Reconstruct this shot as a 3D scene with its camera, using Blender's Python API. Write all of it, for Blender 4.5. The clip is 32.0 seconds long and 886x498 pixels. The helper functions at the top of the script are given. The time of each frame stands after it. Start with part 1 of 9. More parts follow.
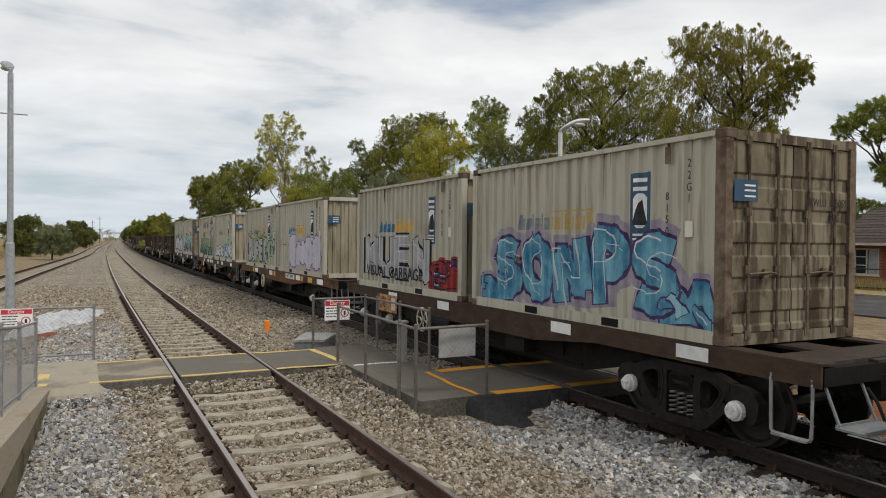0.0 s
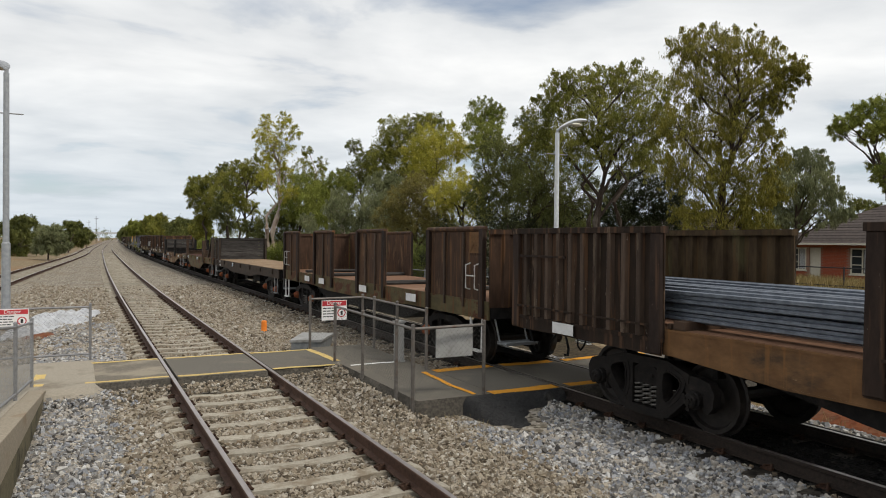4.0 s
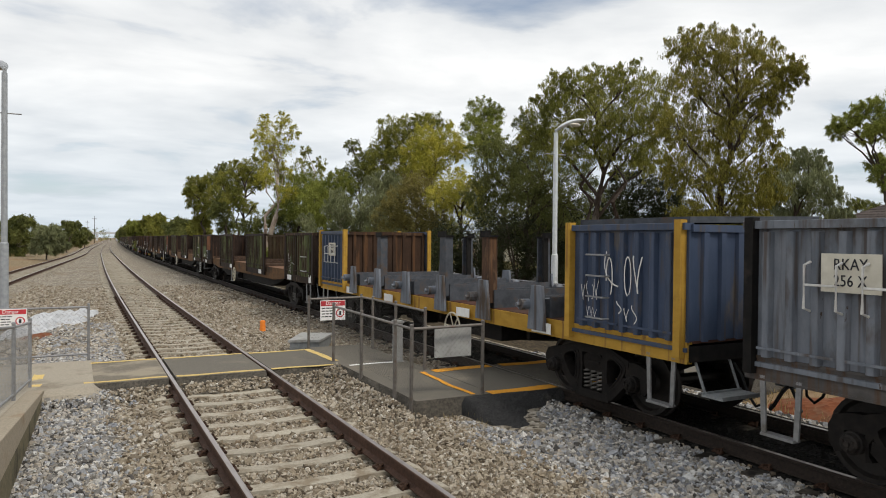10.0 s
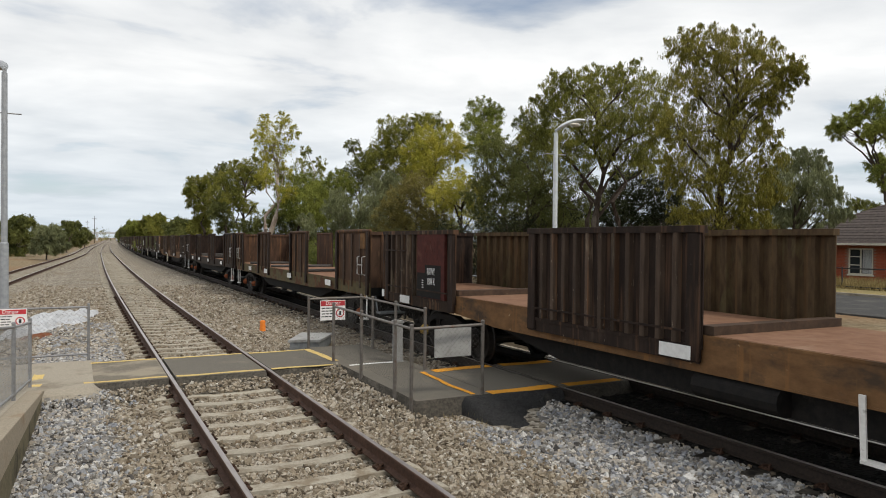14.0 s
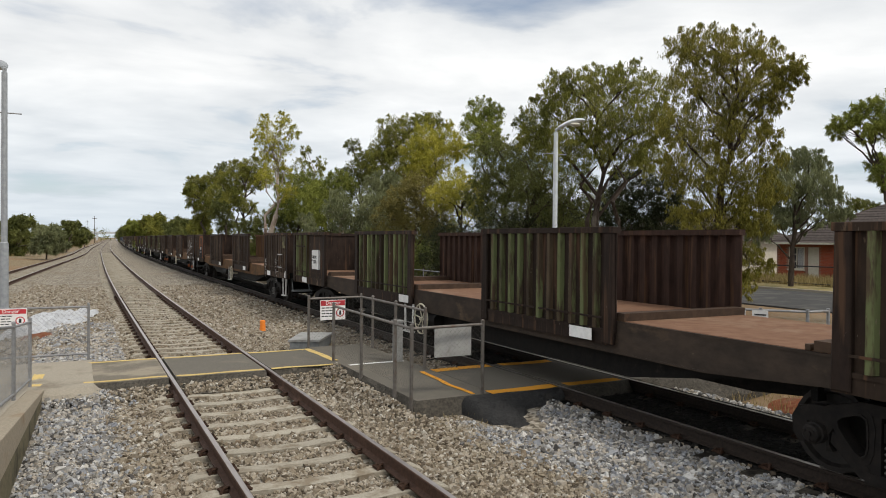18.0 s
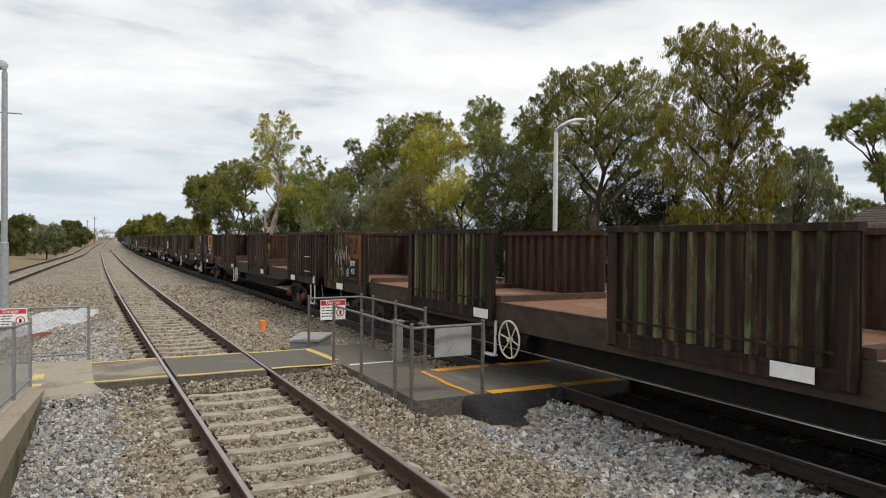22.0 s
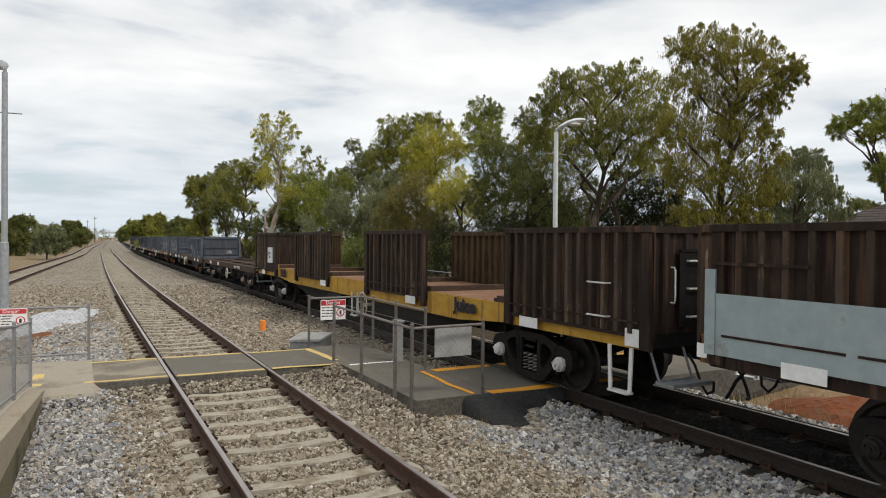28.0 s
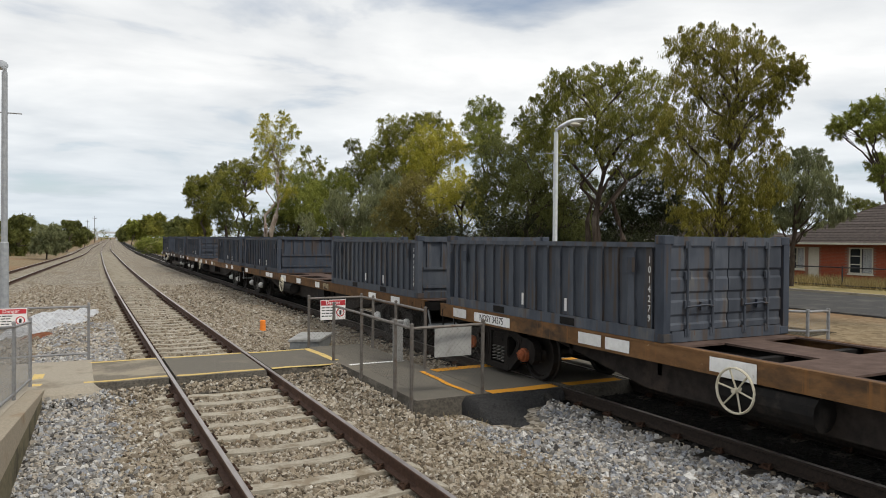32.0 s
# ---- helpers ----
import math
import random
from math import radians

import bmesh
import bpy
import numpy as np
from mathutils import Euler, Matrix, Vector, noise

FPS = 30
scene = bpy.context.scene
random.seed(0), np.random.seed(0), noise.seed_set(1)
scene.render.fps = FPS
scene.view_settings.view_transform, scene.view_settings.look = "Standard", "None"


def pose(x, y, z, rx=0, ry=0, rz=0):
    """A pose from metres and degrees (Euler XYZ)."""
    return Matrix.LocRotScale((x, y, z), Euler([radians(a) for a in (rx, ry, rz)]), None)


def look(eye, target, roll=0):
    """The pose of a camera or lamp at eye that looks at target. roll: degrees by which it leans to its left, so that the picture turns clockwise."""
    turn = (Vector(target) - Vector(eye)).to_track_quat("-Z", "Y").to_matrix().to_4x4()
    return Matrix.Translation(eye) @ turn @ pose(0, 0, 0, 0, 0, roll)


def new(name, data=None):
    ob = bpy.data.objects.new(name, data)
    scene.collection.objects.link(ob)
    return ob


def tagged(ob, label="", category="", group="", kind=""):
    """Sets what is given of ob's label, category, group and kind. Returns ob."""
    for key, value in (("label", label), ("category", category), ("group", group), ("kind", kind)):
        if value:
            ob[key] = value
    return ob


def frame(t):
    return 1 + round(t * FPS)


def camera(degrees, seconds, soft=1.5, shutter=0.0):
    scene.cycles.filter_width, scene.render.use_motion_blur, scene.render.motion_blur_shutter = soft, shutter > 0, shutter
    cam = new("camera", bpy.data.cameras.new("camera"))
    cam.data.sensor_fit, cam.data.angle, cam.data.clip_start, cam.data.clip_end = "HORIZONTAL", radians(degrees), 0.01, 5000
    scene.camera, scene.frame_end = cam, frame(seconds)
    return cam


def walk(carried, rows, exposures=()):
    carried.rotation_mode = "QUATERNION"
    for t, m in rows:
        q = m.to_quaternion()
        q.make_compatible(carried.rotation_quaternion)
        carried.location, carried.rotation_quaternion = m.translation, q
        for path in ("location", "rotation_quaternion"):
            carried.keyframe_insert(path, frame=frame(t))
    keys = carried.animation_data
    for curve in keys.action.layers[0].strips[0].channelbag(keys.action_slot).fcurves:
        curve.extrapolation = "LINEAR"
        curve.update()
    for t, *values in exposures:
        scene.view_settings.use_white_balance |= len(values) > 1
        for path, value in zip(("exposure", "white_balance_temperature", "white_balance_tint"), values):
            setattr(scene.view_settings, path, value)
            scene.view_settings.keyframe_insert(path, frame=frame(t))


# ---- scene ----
# The camera stands on the platform ramp and settles by a third of a degree to the right.
EYE = (0.0, 0.0, 2.43)


def aim(yaw, pitch, roll=0.55):
    a, b = radians(yaw), radians(pitch)
    way = Vector((math.sin(a) * math.cos(b), math.cos(a) * math.cos(b), math.sin(b)))
    return look(EYE, Vector(EYE) + way * 10, roll)


cam = camera(64.3, 32.0, soft=1.0, shutter=0.0)
CAM_ROWS = [(0.0, 26.99, -0.68), (1.0, 27.02, -0.68), (2.0, 27.07, -0.68), (3.0, 27.13, -0.68), (3.5, 27.19, -0.68),
            (5.5, 27.27, -0.68), (7.5, 27.33, -0.68), (12.0, 27.34, -0.68), (17.0, 27.34, -0.69), (19.0, 27.34, -0.72),
            (26.0, 27.32, -0.72), (32.0, 27.33, -0.72)]
walk(cam, [(t, aim(a, b)) for t, a, b in CAM_ROWS], exposures=[(0.0, 0.24), (0.9, 0.42), (2.0, 0.42), (3.0, 0.26), (3.6, 0.28), (6.0, 0.38), (32.0, 0.38)])


# ---- world and light ----
def make_world():
    w = bpy.data.worlds.new("overcast_sky")
    scene.world = w
    w.use_nodes = True
    nt = w.node_tree
    nt.nodes.clear()
    N = nt.nodes.new
    L = nt.links.new
    out, bg = N("ShaderNodeOutputWorld"), N("ShaderNodeBackground")
    sky = N("ShaderNodeTexSky")
    sky.sky_type, sky.sun_disc = "NISHITA", False
    sky.sun_elevation, sky.sun_rotation = radians(52), radians(150)
    dim = N("ShaderNodeMix")
    dim.data_type, dim.blend_type = "RGBA", "MULTIPLY"
    dim.inputs[0].default_value = 1.0
    dim.inputs[7].default_value = (0.105, 0.105, 0.105, 1)
    L(sky.outputs[0], dim.inputs[6])
    co, sep = N("ShaderNodeTexCoord"), N("ShaderNodeSeparateXYZ")
    L(co.outputs["Generated"], sep.inputs[0])

    def op(kind, a, b=None):
        m = N("ShaderNodeMath")
        m.operation = kind
        for i, v in enumerate((a, b)):
            if v is None:
                continue
            if isinstance(v, (int, float)):
                m.inputs[i].default_value = v
            else:
                L(v, m.inputs[i])
        return m.outputs[0]
    up = op("ADD", op("MAXIMUM", sep.outputs[2], 0.0), 0.09)
    cmb = N("ShaderNodeCombineXYZ")
    L(op("DIVIDE", sep.outputs[0], up), cmb.inputs[0])
    L(op("DIVIDE", sep.outputs[1], up), cmb.inputs[1])
    n1, n2 = N("ShaderNodeTexNoise"), N("ShaderNodeTexNoise")
    n1.inputs["Scale"].default_value, n1.inputs["Detail"].default_value = 0.85, 8
    n1.inputs["Roughness"].default_value = 0.52
    n2.inputs["Scale"].default_value, n2.inputs["Detail"].default_value = 1.9, 6
    n1.inputs["Distortion"].default_value = 0.35
    L(cmb.outputs[0], n1.inputs[0])
    L(cmb.outputs[0], n2.inputs[0])
    cover, shade = N("ShaderNodeValToRGB"), N("ShaderNodeValToRGB")
    cover.color_ramp.elements[0].position, cover.color_ramp.elements[1].position = 0.26, 0.44
    shade.color_ramp.elements[0].position, shade.color_ramp.elements[1].position = 0.34, 0.60
    shade.color_ramp.elements[0].color = (0.62, 0.65, 0.68, 1)
    shade.color_ramp.elements[1].color = (0.98, 0.985, 0.98, 1)
    L(n1.outputs[0], cover.inputs[0])
    L(op("ADD", op("MULTIPLY", n1.outputs[0], 0.72), op("MULTIPLY", n2.outputs[0], 0.28)), shade.inputs[0])
    low = N("ShaderNodeMix")
    low.data_type = "RGBA"
    haze = N("ShaderNodeValToRGB")
    haze.color_ramp.elements[0].position, haze.color_ramp.elements[1].position = 0.0, 0.22
    haze.color_ramp.elements[0].color, haze.color_ramp.elements[1].color = (1, 1, 1, 1), (0, 0, 0, 1)
    L(sep.outputs[2], haze.inputs[0])
    mix = N("ShaderNodeMix")
    mix.data_type = "RGBA"
    L(cover.outputs[0], mix.inputs[0])
    L(dim.outputs[2], mix.inputs[6])
    L(shade.outputs[0], mix.inputs[7])
    L(op("MULTIPLY", haze.outputs[0], 0.75), low.inputs[0])
    L(mix.outputs[2], low.inputs[6])
    low.inputs[7].default_value = (0.57, 0.66, 0.74, 1)
    L(low.outputs[2], bg.inputs[0])
    bg.inputs[1].default_value = 0.82
    L(bg.outputs[0], out.inputs[0])


make_world()
sun = new("sun", bpy.data.lights.new("sun", "SUN"))
sun.data.energy, sun.data.angle, sun.data.color = 1.5, radians(14), (1.0, 0.94, 0.84)
sun.matrix_world = look((0, 0, 40), (0 - 21 * math.sin(radians(150)), -21 * math.cos(radians(150)), 13), 0)


# ---- materials ----
MATS = {}


def mat(name, c1, c2, rough=0.8, scale=8.0, bump=0.15, metal=0.0, c3=None, s3=1.3, cut=0.55, stretch=(1, 1, 1), vary=0.12, bscale=None, soft=0.14, runs=None, chips=None):
    """A weathered surface: two tones mottled finely, a third in larger stains, each object a little different."""
    m = bpy.data.materials.new(name)
    MATS[name] = m
    m.use_nodes = True
    nt = m.node_tree
    N, L = nt.nodes.new, nt.links.new
    b = nt.nodes["Principled BSDF"]
    co, inf, mp = N("ShaderNodeTexCoord"), N("ShaderNodeObjectInfo"), N("ShaderNodeMapping")
    ml = N("ShaderNodeMath")
    ml.operation = "MULTIPLY"
    ml.inputs[1].default_value = 91.0
    L(inf.outputs["Random"], ml.inputs[0])
    L(co.outputs["Object"], mp.inputs[0])
    L(ml.outputs[0], mp.inputs["Location"])
    mp.inputs["Scale"].default_value = stretch

    def noise_tex(s, d, r=0.6):
        n = N("ShaderNodeTexNoise")
        n.inputs["Scale"].default_value, n.inputs["Detail"].default_value, n.inputs["Roughness"].default_value = s, d, r
        L(mp.outputs[0], n.inputs[0])
        return n.outputs[0]
    fine = noise_tex(scale, 6)
    ramp = N("ShaderNodeValToRGB")
    ramp.color_ramp.elements[0].position, ramp.color_ramp.elements[1].position = 0.34, 0.66
    ramp.color_ramp.elements[0].color, ramp.color_ramp.elements[1].color = (*c1, 1), (*c2, 1)
    L(fine, ramp.inputs[0])
    col = ramp.outputs[0]
    if c3:
        big = noise_tex(s3, 5, 0.65)
        r3 = N("ShaderNodeValToRGB")
        r3.color_ramp.elements[0].position, r3.color_ramp.elements[1].position = cut, cut + soft
        L(big, r3.inputs[0])
        mx = N("ShaderNodeMix")
        mx.data_type = "RGBA"
        L(r3.outputs[0], mx.inputs[0])
        L(col, mx.inputs[6])
        mx.inputs[7].default_value = (*c3, 1)
        col = mx.outputs[2]
    if runs:
        # narrow upright runs of rust or grime
        m4, n4, r4, x4 = N("ShaderNodeMapping"), N("ShaderNodeTexNoise"), N("ShaderNodeValToRGB"), N("ShaderNodeMix")
        m4.inputs["Scale"].default_value = (7, 7, 0.45)
        L(co.outputs["Object"], m4.inputs[0])
        L(ml.outputs[0], m4.inputs["Location"])
        L(m4.outputs[0], n4.inputs[0])
        n4.inputs["Scale"].default_value, n4.inputs["Detail"].default_value = 1.3, 5
        r4.color_ramp.elements[0].position, r4.color_ramp.elements[1].position = runs[1], runs[1] + 0.10
        r4.color_ramp.elements[1].color = (0.75, 0.75, 0.75, 1)
        L(n4.outputs[0], r4.inputs[0])
        x4.data_type = "RGBA"
        L(r4.outputs[0], x4.inputs[0])
        L(col, x4.inputs[6])
        x4.inputs[7].default_value = (*runs[0], 1)
        col = x4.outputs[2]
    if chips:
        # small sharp-edged chips and scuffs
        r5, x5 = N("ShaderNodeValToRGB"), N("ShaderNodeMix")
        r5.color_ramp.elements[0].position, r5.color_ramp.elements[1].position = chips[1], chips[1] + 0.025
        L(noise_tex(chips[2], 8, 0.7), r5.inputs[0])
        x5.data_type = "RGBA"
        L(r5.outputs[0], x5.inputs[0])
        L(col, x5.inputs[6])
        x5.inputs[7].default_value = (*chips[0], 1)
        col = x5.outputs[2]
    hsv, rng = N("ShaderNodeHueSaturation"), N("ShaderNodeMapRange")
    rng.inputs[3].default_value, rng.inputs[4].default_value = 1 - vary, 1 + vary
    L(inf.outputs["Random"], rng.inputs[0])
    L(rng.outputs[0], hsv.inputs["Value"])
    L(col, hsv.inputs["Color"])
    L(hsv.outputs[0], b.inputs["Base Color"])
    rr = N("ShaderNodeMapRange")
    rr.inputs[3].default_value, rr.inputs[4].default_value = max(0.05, rough - 0.12), min(1, rough + 0.12)
    L(fine, rr.inputs[0])
    L(rr.outputs[0], b.inputs["Roughness"])
    b.inputs["Metallic"].default_value = metal
    b.inputs["Specular IOR Level"].default_value = 0.12 if rough > 0.58 and metal < 0.3 else 0.4
    if bump:
        bp = N("ShaderNodeBump")
        bp.inputs["Strength"].default_value, bp.inputs["Distance"].default_value = bump, 0.02
        L(noise_tex(bscale or scale * 2.5, 4), bp.inputs["Height"])
        L(bp.outputs[0], b.inputs["Normal"])
    return m


def leaf_mat(name, c1, c2):
    m = bpy.data.materials.new(name)
    MATS[name] = m
    m.use_nodes = True
    nt = m.node_tree
    N, L = nt.nodes.new, nt.links.new
    b = nt.nodes["Principled BSDF"]
    geo, ramp = N("ShaderNodeNewGeometry"), N("ShaderNodeValToRGB")
    ramp.color_ramp.elements[0].color, ramp.color_ramp.elements[1].color = (*c1, 1), (*c2, 1)
    co, n = N("ShaderNodeTexCoord"), N("ShaderNodeTexNoise")
    n.inputs["Scale"].default_value = 0.55
    L(co.outputs["Object"], n.inputs[0])
    a = N("ShaderNodeMath")
    a.operation = "MULTIPLY_ADD"
    a.inputs[1].default_value = 0.45
    L(geo.outputs["Random Per Island"], a.inputs[0])
    sb = N("ShaderNodeMath")
    sb.operation = "MULTIPLY_ADD"
    sb.inputs[1].default_value, sb.inputs[2].default_value = 1.5, -0.5
    L(n.outputs[0], sb.inputs[0])
    L(sb.outputs[0], a.inputs[2])
    L(a.outputs[0], ramp.inputs[0])
    L(ramp.outputs[0], b.inputs["Base Color"])
    b.inputs["Roughness"].default_value = 0.6
    b.inputs["Specular IOR Level"].default_value = 0.18
    tr, mx = N("ShaderNodeBsdfTranslucent"), N("ShaderNodeMixShader")
    L(ramp.outputs[0], tr.inputs[0])
    mx.inputs[0].default_value = 0.26
    L(b.outputs[0], mx.inputs[1])
    L(tr.outputs[0], mx.inputs[2])
    L(mx.outputs[0], nt.nodes["Material Output"].inputs[0])
    return m


def fade_mat(name, stops, z0, z1):
    """Spray paint blended from the foot of a wall piece to its top, uneven at the edges of each tone."""
    m = bpy.data.materials.new(name)
    MATS[name] = m
    m.use_nodes = True
    nt = m.node_tree
    N, L = nt.nodes.new, nt.links.new
    b = nt.nodes["Principled BSDF"]
    co, sep, rng, n, ad, ramp = N("ShaderNodeTexCoord"), N("ShaderNodeSeparateXYZ"), N("ShaderNodeMapRange"), N("ShaderNodeTexNoise"), N("ShaderNodeMath"), N("ShaderNodeValToRGB")
    L(co.outputs["Object"], sep.inputs[0])
    L(sep.outputs[2], rng.inputs[0])
    rng.inputs[1].default_value, rng.inputs[2].default_value = z0, z1
    n.inputs["Scale"].default_value, n.inputs["Detail"].default_value = 2.6, 4
    L(co.outputs["Object"], n.inputs[0])
    ad.operation = "MULTIPLY_ADD"
    ad.inputs[1].default_value = 0.7
    L(n.outputs[0], ad.inputs[0])
    sh = N("ShaderNodeMath")
    sh.operation = "SUBTRACT"
    sh.inputs[1].default_value = 0.35
    L(rng.outputs[0], sh.inputs[0])
    L(sh.outputs[0], ad.inputs[2])
    el = ramp.color_ramp.elements
    while len(el) < len(stops):
        el.new(0.5)
    for e, (q, c) in zip(el, stops):
        e.position, e.color = q, (*c, 1)
    L(ad.outputs[0], ramp.inputs[0])
    L(ramp.outputs[0], b.inputs["Base Color"])
    b.inputs["Roughness"].default_value = 0.6
    return m


def stone_mat(name, tones):
    m = bpy.data.materials.new(name)
    MATS[name] = m
    m.use_nodes = True
    nt = m.node_tree
    N, L = nt.nodes.new, nt.links.new
    b = nt.nodes["Principled BSDF"]
    geo, ramp = N("ShaderNodeNewGeometry"), N("ShaderNodeValToRGB")
    el = ramp.color_ramp.elements
    while len(el) < len(tones):
        el.new(0.5)
    for i, c in enumerate(tones):
        el[i].position, el[i].color = i / (len(tones) - 1), (*c, 1)
    L(geo.outputs["Random Per Island"], ramp.inputs[0])
    co, n = N("ShaderNodeTexCoord"), N("ShaderNodeTexNoise")
    n.inputs["Scale"].default_value, n.inputs["Detail"].default_value = 45, 4
    L(co.outputs["Object"], n.inputs[0])
    rng = N("ShaderNodeMapRange")
    rng.inputs[3].default_value, rng.inputs[4].default_value = 0.5, 1.5
    L(n.outputs[0], rng.inputs[0])
    mx = N("ShaderNodeMix")
    mx.data_type, mx.blend_type = "RGBA", "MULTIPLY"
    mx.inputs[0].default_value = 1
    L(ramp.outputs[0], mx.inputs[6])
    L(rng.outputs[0], mx.inputs[7])
    L(mx.outputs[2], b.inputs["Base Color"])
    b.inputs["Roughness"].default_value = 0.85
    b.inputs["Specular IOR Level"].default_value = 0.15
    return m


def ground_mat(name, tones, scale, patch, ps, cut=0.5, bump=0.5):
    """Loose ground: cells of stone or clods in several tones, with larger patches of another tone."""
    m = bpy.data.materials.new(name)
    MATS[name] = m
    m.use_nodes = True
    nt = m.node_tree
    N, L = nt.nodes.new, nt.links.new
    b = nt.nodes["Principled BSDF"]
    co, v, n = N("ShaderNodeTexCoord"), N("ShaderNodeTexVoronoi"), N("ShaderNodeTexNoise")
    v.inputs["Scale"].default_value = scale
    L(co.outputs["Object"], v.inputs[0])
    bw = N("ShaderNodeSeparateColor")
    L(v.outputs["Color"], bw.inputs[0])
    ramp = N("ShaderNodeValToRGB")
    el = ramp.color_ramp.elements
    while len(el) < len(tones):
        el.new(0.5)
    for i, c in enumerate(tones):
        el[i].position, el[i].color = i / (len(tones) - 1), (*c, 1)
    L(bw.outputs[0], ramp.inputs[0])
    n.inputs["Scale"].default_value, n.inputs["Detail"].default_value = ps, 6
    L(co.outputs["Object"], n.inputs[0])
    r2, mx = N("ShaderNodeValToRGB"), N("ShaderNodeMix")
    r2.color_ramp.elements[0].position, r2.color_ramp.elements[1].position = cut, cut + 0.2
    L(n.outputs[0], r2.inputs[0])
    mx.data_type = "RGBA"
    ms = N("ShaderNodeMath")
    ms.operation = "MULTIPLY"
    ms.inputs[1].default_value = 0.75
    L(r2.outputs[0], ms.inputs[0])
    L(ms.outputs[0], mx.inputs[0])
    L(ramp.outputs[0], mx.inputs[6])
    mx.inputs[7].default_value = (*patch, 1)
    L(mx.outputs[2], b.inputs["Base Color"])
    b.inputs["Roughness"].default_value = 0.92
    b.inputs["Specular IOR Level"].default_value = 0.1
    bp = N("ShaderNodeBump")
    bp.inputs["Strength"].default_value, bp.inputs["Distance"].default_value = bump, 0.05
    L(v.outputs["Distance"], bp.inputs["Height"])
    L(bp.outputs[0], b.inputs["Normal"])
    return m


def hexes(*vals):
    return [tuple(v) for v in vals]


stone_mat("stone_fresh", hexes((0.065, 0.06, 0.056), (0.20, 0.19, 0.178), (0.29, 0.278, 0.26), (0.37, 0.325, 0.265), (0.53, 0.52, 0.50), (0.19, 0.20, 0.222), (0.31, 0.315, 0.325)))
# Oil-dark stones, with the shade under the train put into their tones.
stone_mat("stone_oily_shaded", hexes((0.006, 0.006, 0.006), (0.014, 0.013, 0.012), (0.022, 0.020, 0.018), (0.010, 0.009, 0.009), (0.042, 0.038, 0.033)))
stone_mat("stone_old", hexes((0.08, 0.062, 0.045), (0.20, 0.165, 0.12), (0.30, 0.255, 0.19), (0.37, 0.33, 0.27), (0.18, 0.135, 0.09), (0.50, 0.47, 0.41)))
ground_mat("ballast", hexes((0.065, 0.054, 0.042), (0.20, 0.172, 0.132), (0.29, 0.253, 0.20), (0.45, 0.41, 0.35)), 16, (0.19, 0.15, 0.105), 0.35, 0.5, 0.8)
# Oily bed, blackened further so its colour carries the train's shade.
ground_mat("oily_shaded_bed", hexes((0.006, 0.006, 0.006), (0.012, 0.011, 0.010), (0.019, 0.017, 0.015)), 17, (0.008, 0.008, 0.007), 0.6, 0.5, 0.8)
ground_mat("dirt", hexes((0.15, 0.11, 0.065), (0.21, 0.16, 0.098), (0.26, 0.205, 0.13)), 6, (0.22, 0.13, 0.07), 0.09, 0.5, 0.3)
ground_mat("red_dirt", hexes((0.135, 0.046, 0.022), (0.19, 0.066, 0.030), (0.165, 0.076, 0.042)), 9, (0.12, 0.085, 0.058), 1.2, 0.52, 0.4)
ground_mat("dry_grass_ground", hexes((0.22, 0.17, 0.08), (0.32, 0.25, 0.12), (0.16, 0.15, 0.06)), 14, (0.12, 0.12, 0.05), 0.8, 0.5, 0.4)
mat("asphalt", (0.045, 0.045, 0.047), (0.085, 0.083, 0.08), 0.9, 60, 0.25, c3=(0.11, 0.105, 0.095), s3=0.9, cut=0.5, vary=0.02)
mat("path_asphalt", (0.105, 0.096, 0.081), (0.165, 0.15, 0.126), 0.92, 70, 0.3, c3=(0.175, 0.155, 0.125), s3=1.1, cut=0.54, vary=0.03, bscale=40)
mat("fresh_asphalt", (0.026, 0.026, 0.027), (0.060, 0.059, 0.058), 0.9, 45, 1.0, c3=(0.06, 0.055, 0.05), s3=2.5, cut=0.58, vary=0.02)
mat("asphalt_edge", (0.050, 0.045, 0.038), (0.105, 0.094, 0.078), 0.95, 26, 0.9, c3=(0.13, 0.11, 0.085), s3=5, cut=0.58, vary=0.03)
mat("path_concrete", (0.27, 0.24, 0.19), (0.36, 0.32, 0.26), 0.9, 40, 0.15, c3=(0.20, 0.17, 0.13), s3=1.1, cut=0.56)
mat("wall_concrete", (0.125, 0.108, 0.068), (0.18, 0.158, 0.105), 0.9, 18, 0.2, c3=(0.055, 0.05, 0.035), s3=1.8, cut=0.52)
mat("coping", (0.24, 0.205, 0.155), (0.33, 0.285, 0.22), 0.9, 30, 0.15, c3=(0.25, 0.19, 0.13), s3=2.0, cut=0.55)
mat("sleeper_concrete", (0.30, 0.27, 0.215), (0.40, 0.365, 0.30), 0.92, 35, 0.25, c3=(0.22, 0.18, 0.13), s3=3.5, cut=0.5)
mat("sleeper_dark", (0.05, 0.044, 0.036), (0.10, 0.088, 0.072), 0.92, 12, 0.25, c3=(0.016, 0.014, 0.012), s3=2.5, cut=0.42)
mat("rail_rust", (0.055, 0.032, 0.024), (0.10, 0.058, 0.042), 0.75, 25, 0.2, c3=(0.14, 0.085, 0.06), s3=3, cut=0.58, vary=0.03)
mat("rail_head", (0.28, 0.24, 0.22), (0.42, 0.38, 0.36), 0.32, 20, 0.05, metal=0.85, vary=0.03, stretch=(1, 0.1, 1))
mat("rail_dark", (0.022, 0.018, 0.016), (0.045, 0.034, 0.028), 0.7, 25, 0.2, vary=0.03)
mat("clip_rust", (0.03, 0.018, 0.013), (0.065, 0.036, 0.024), 0.8, 30, 0.2)
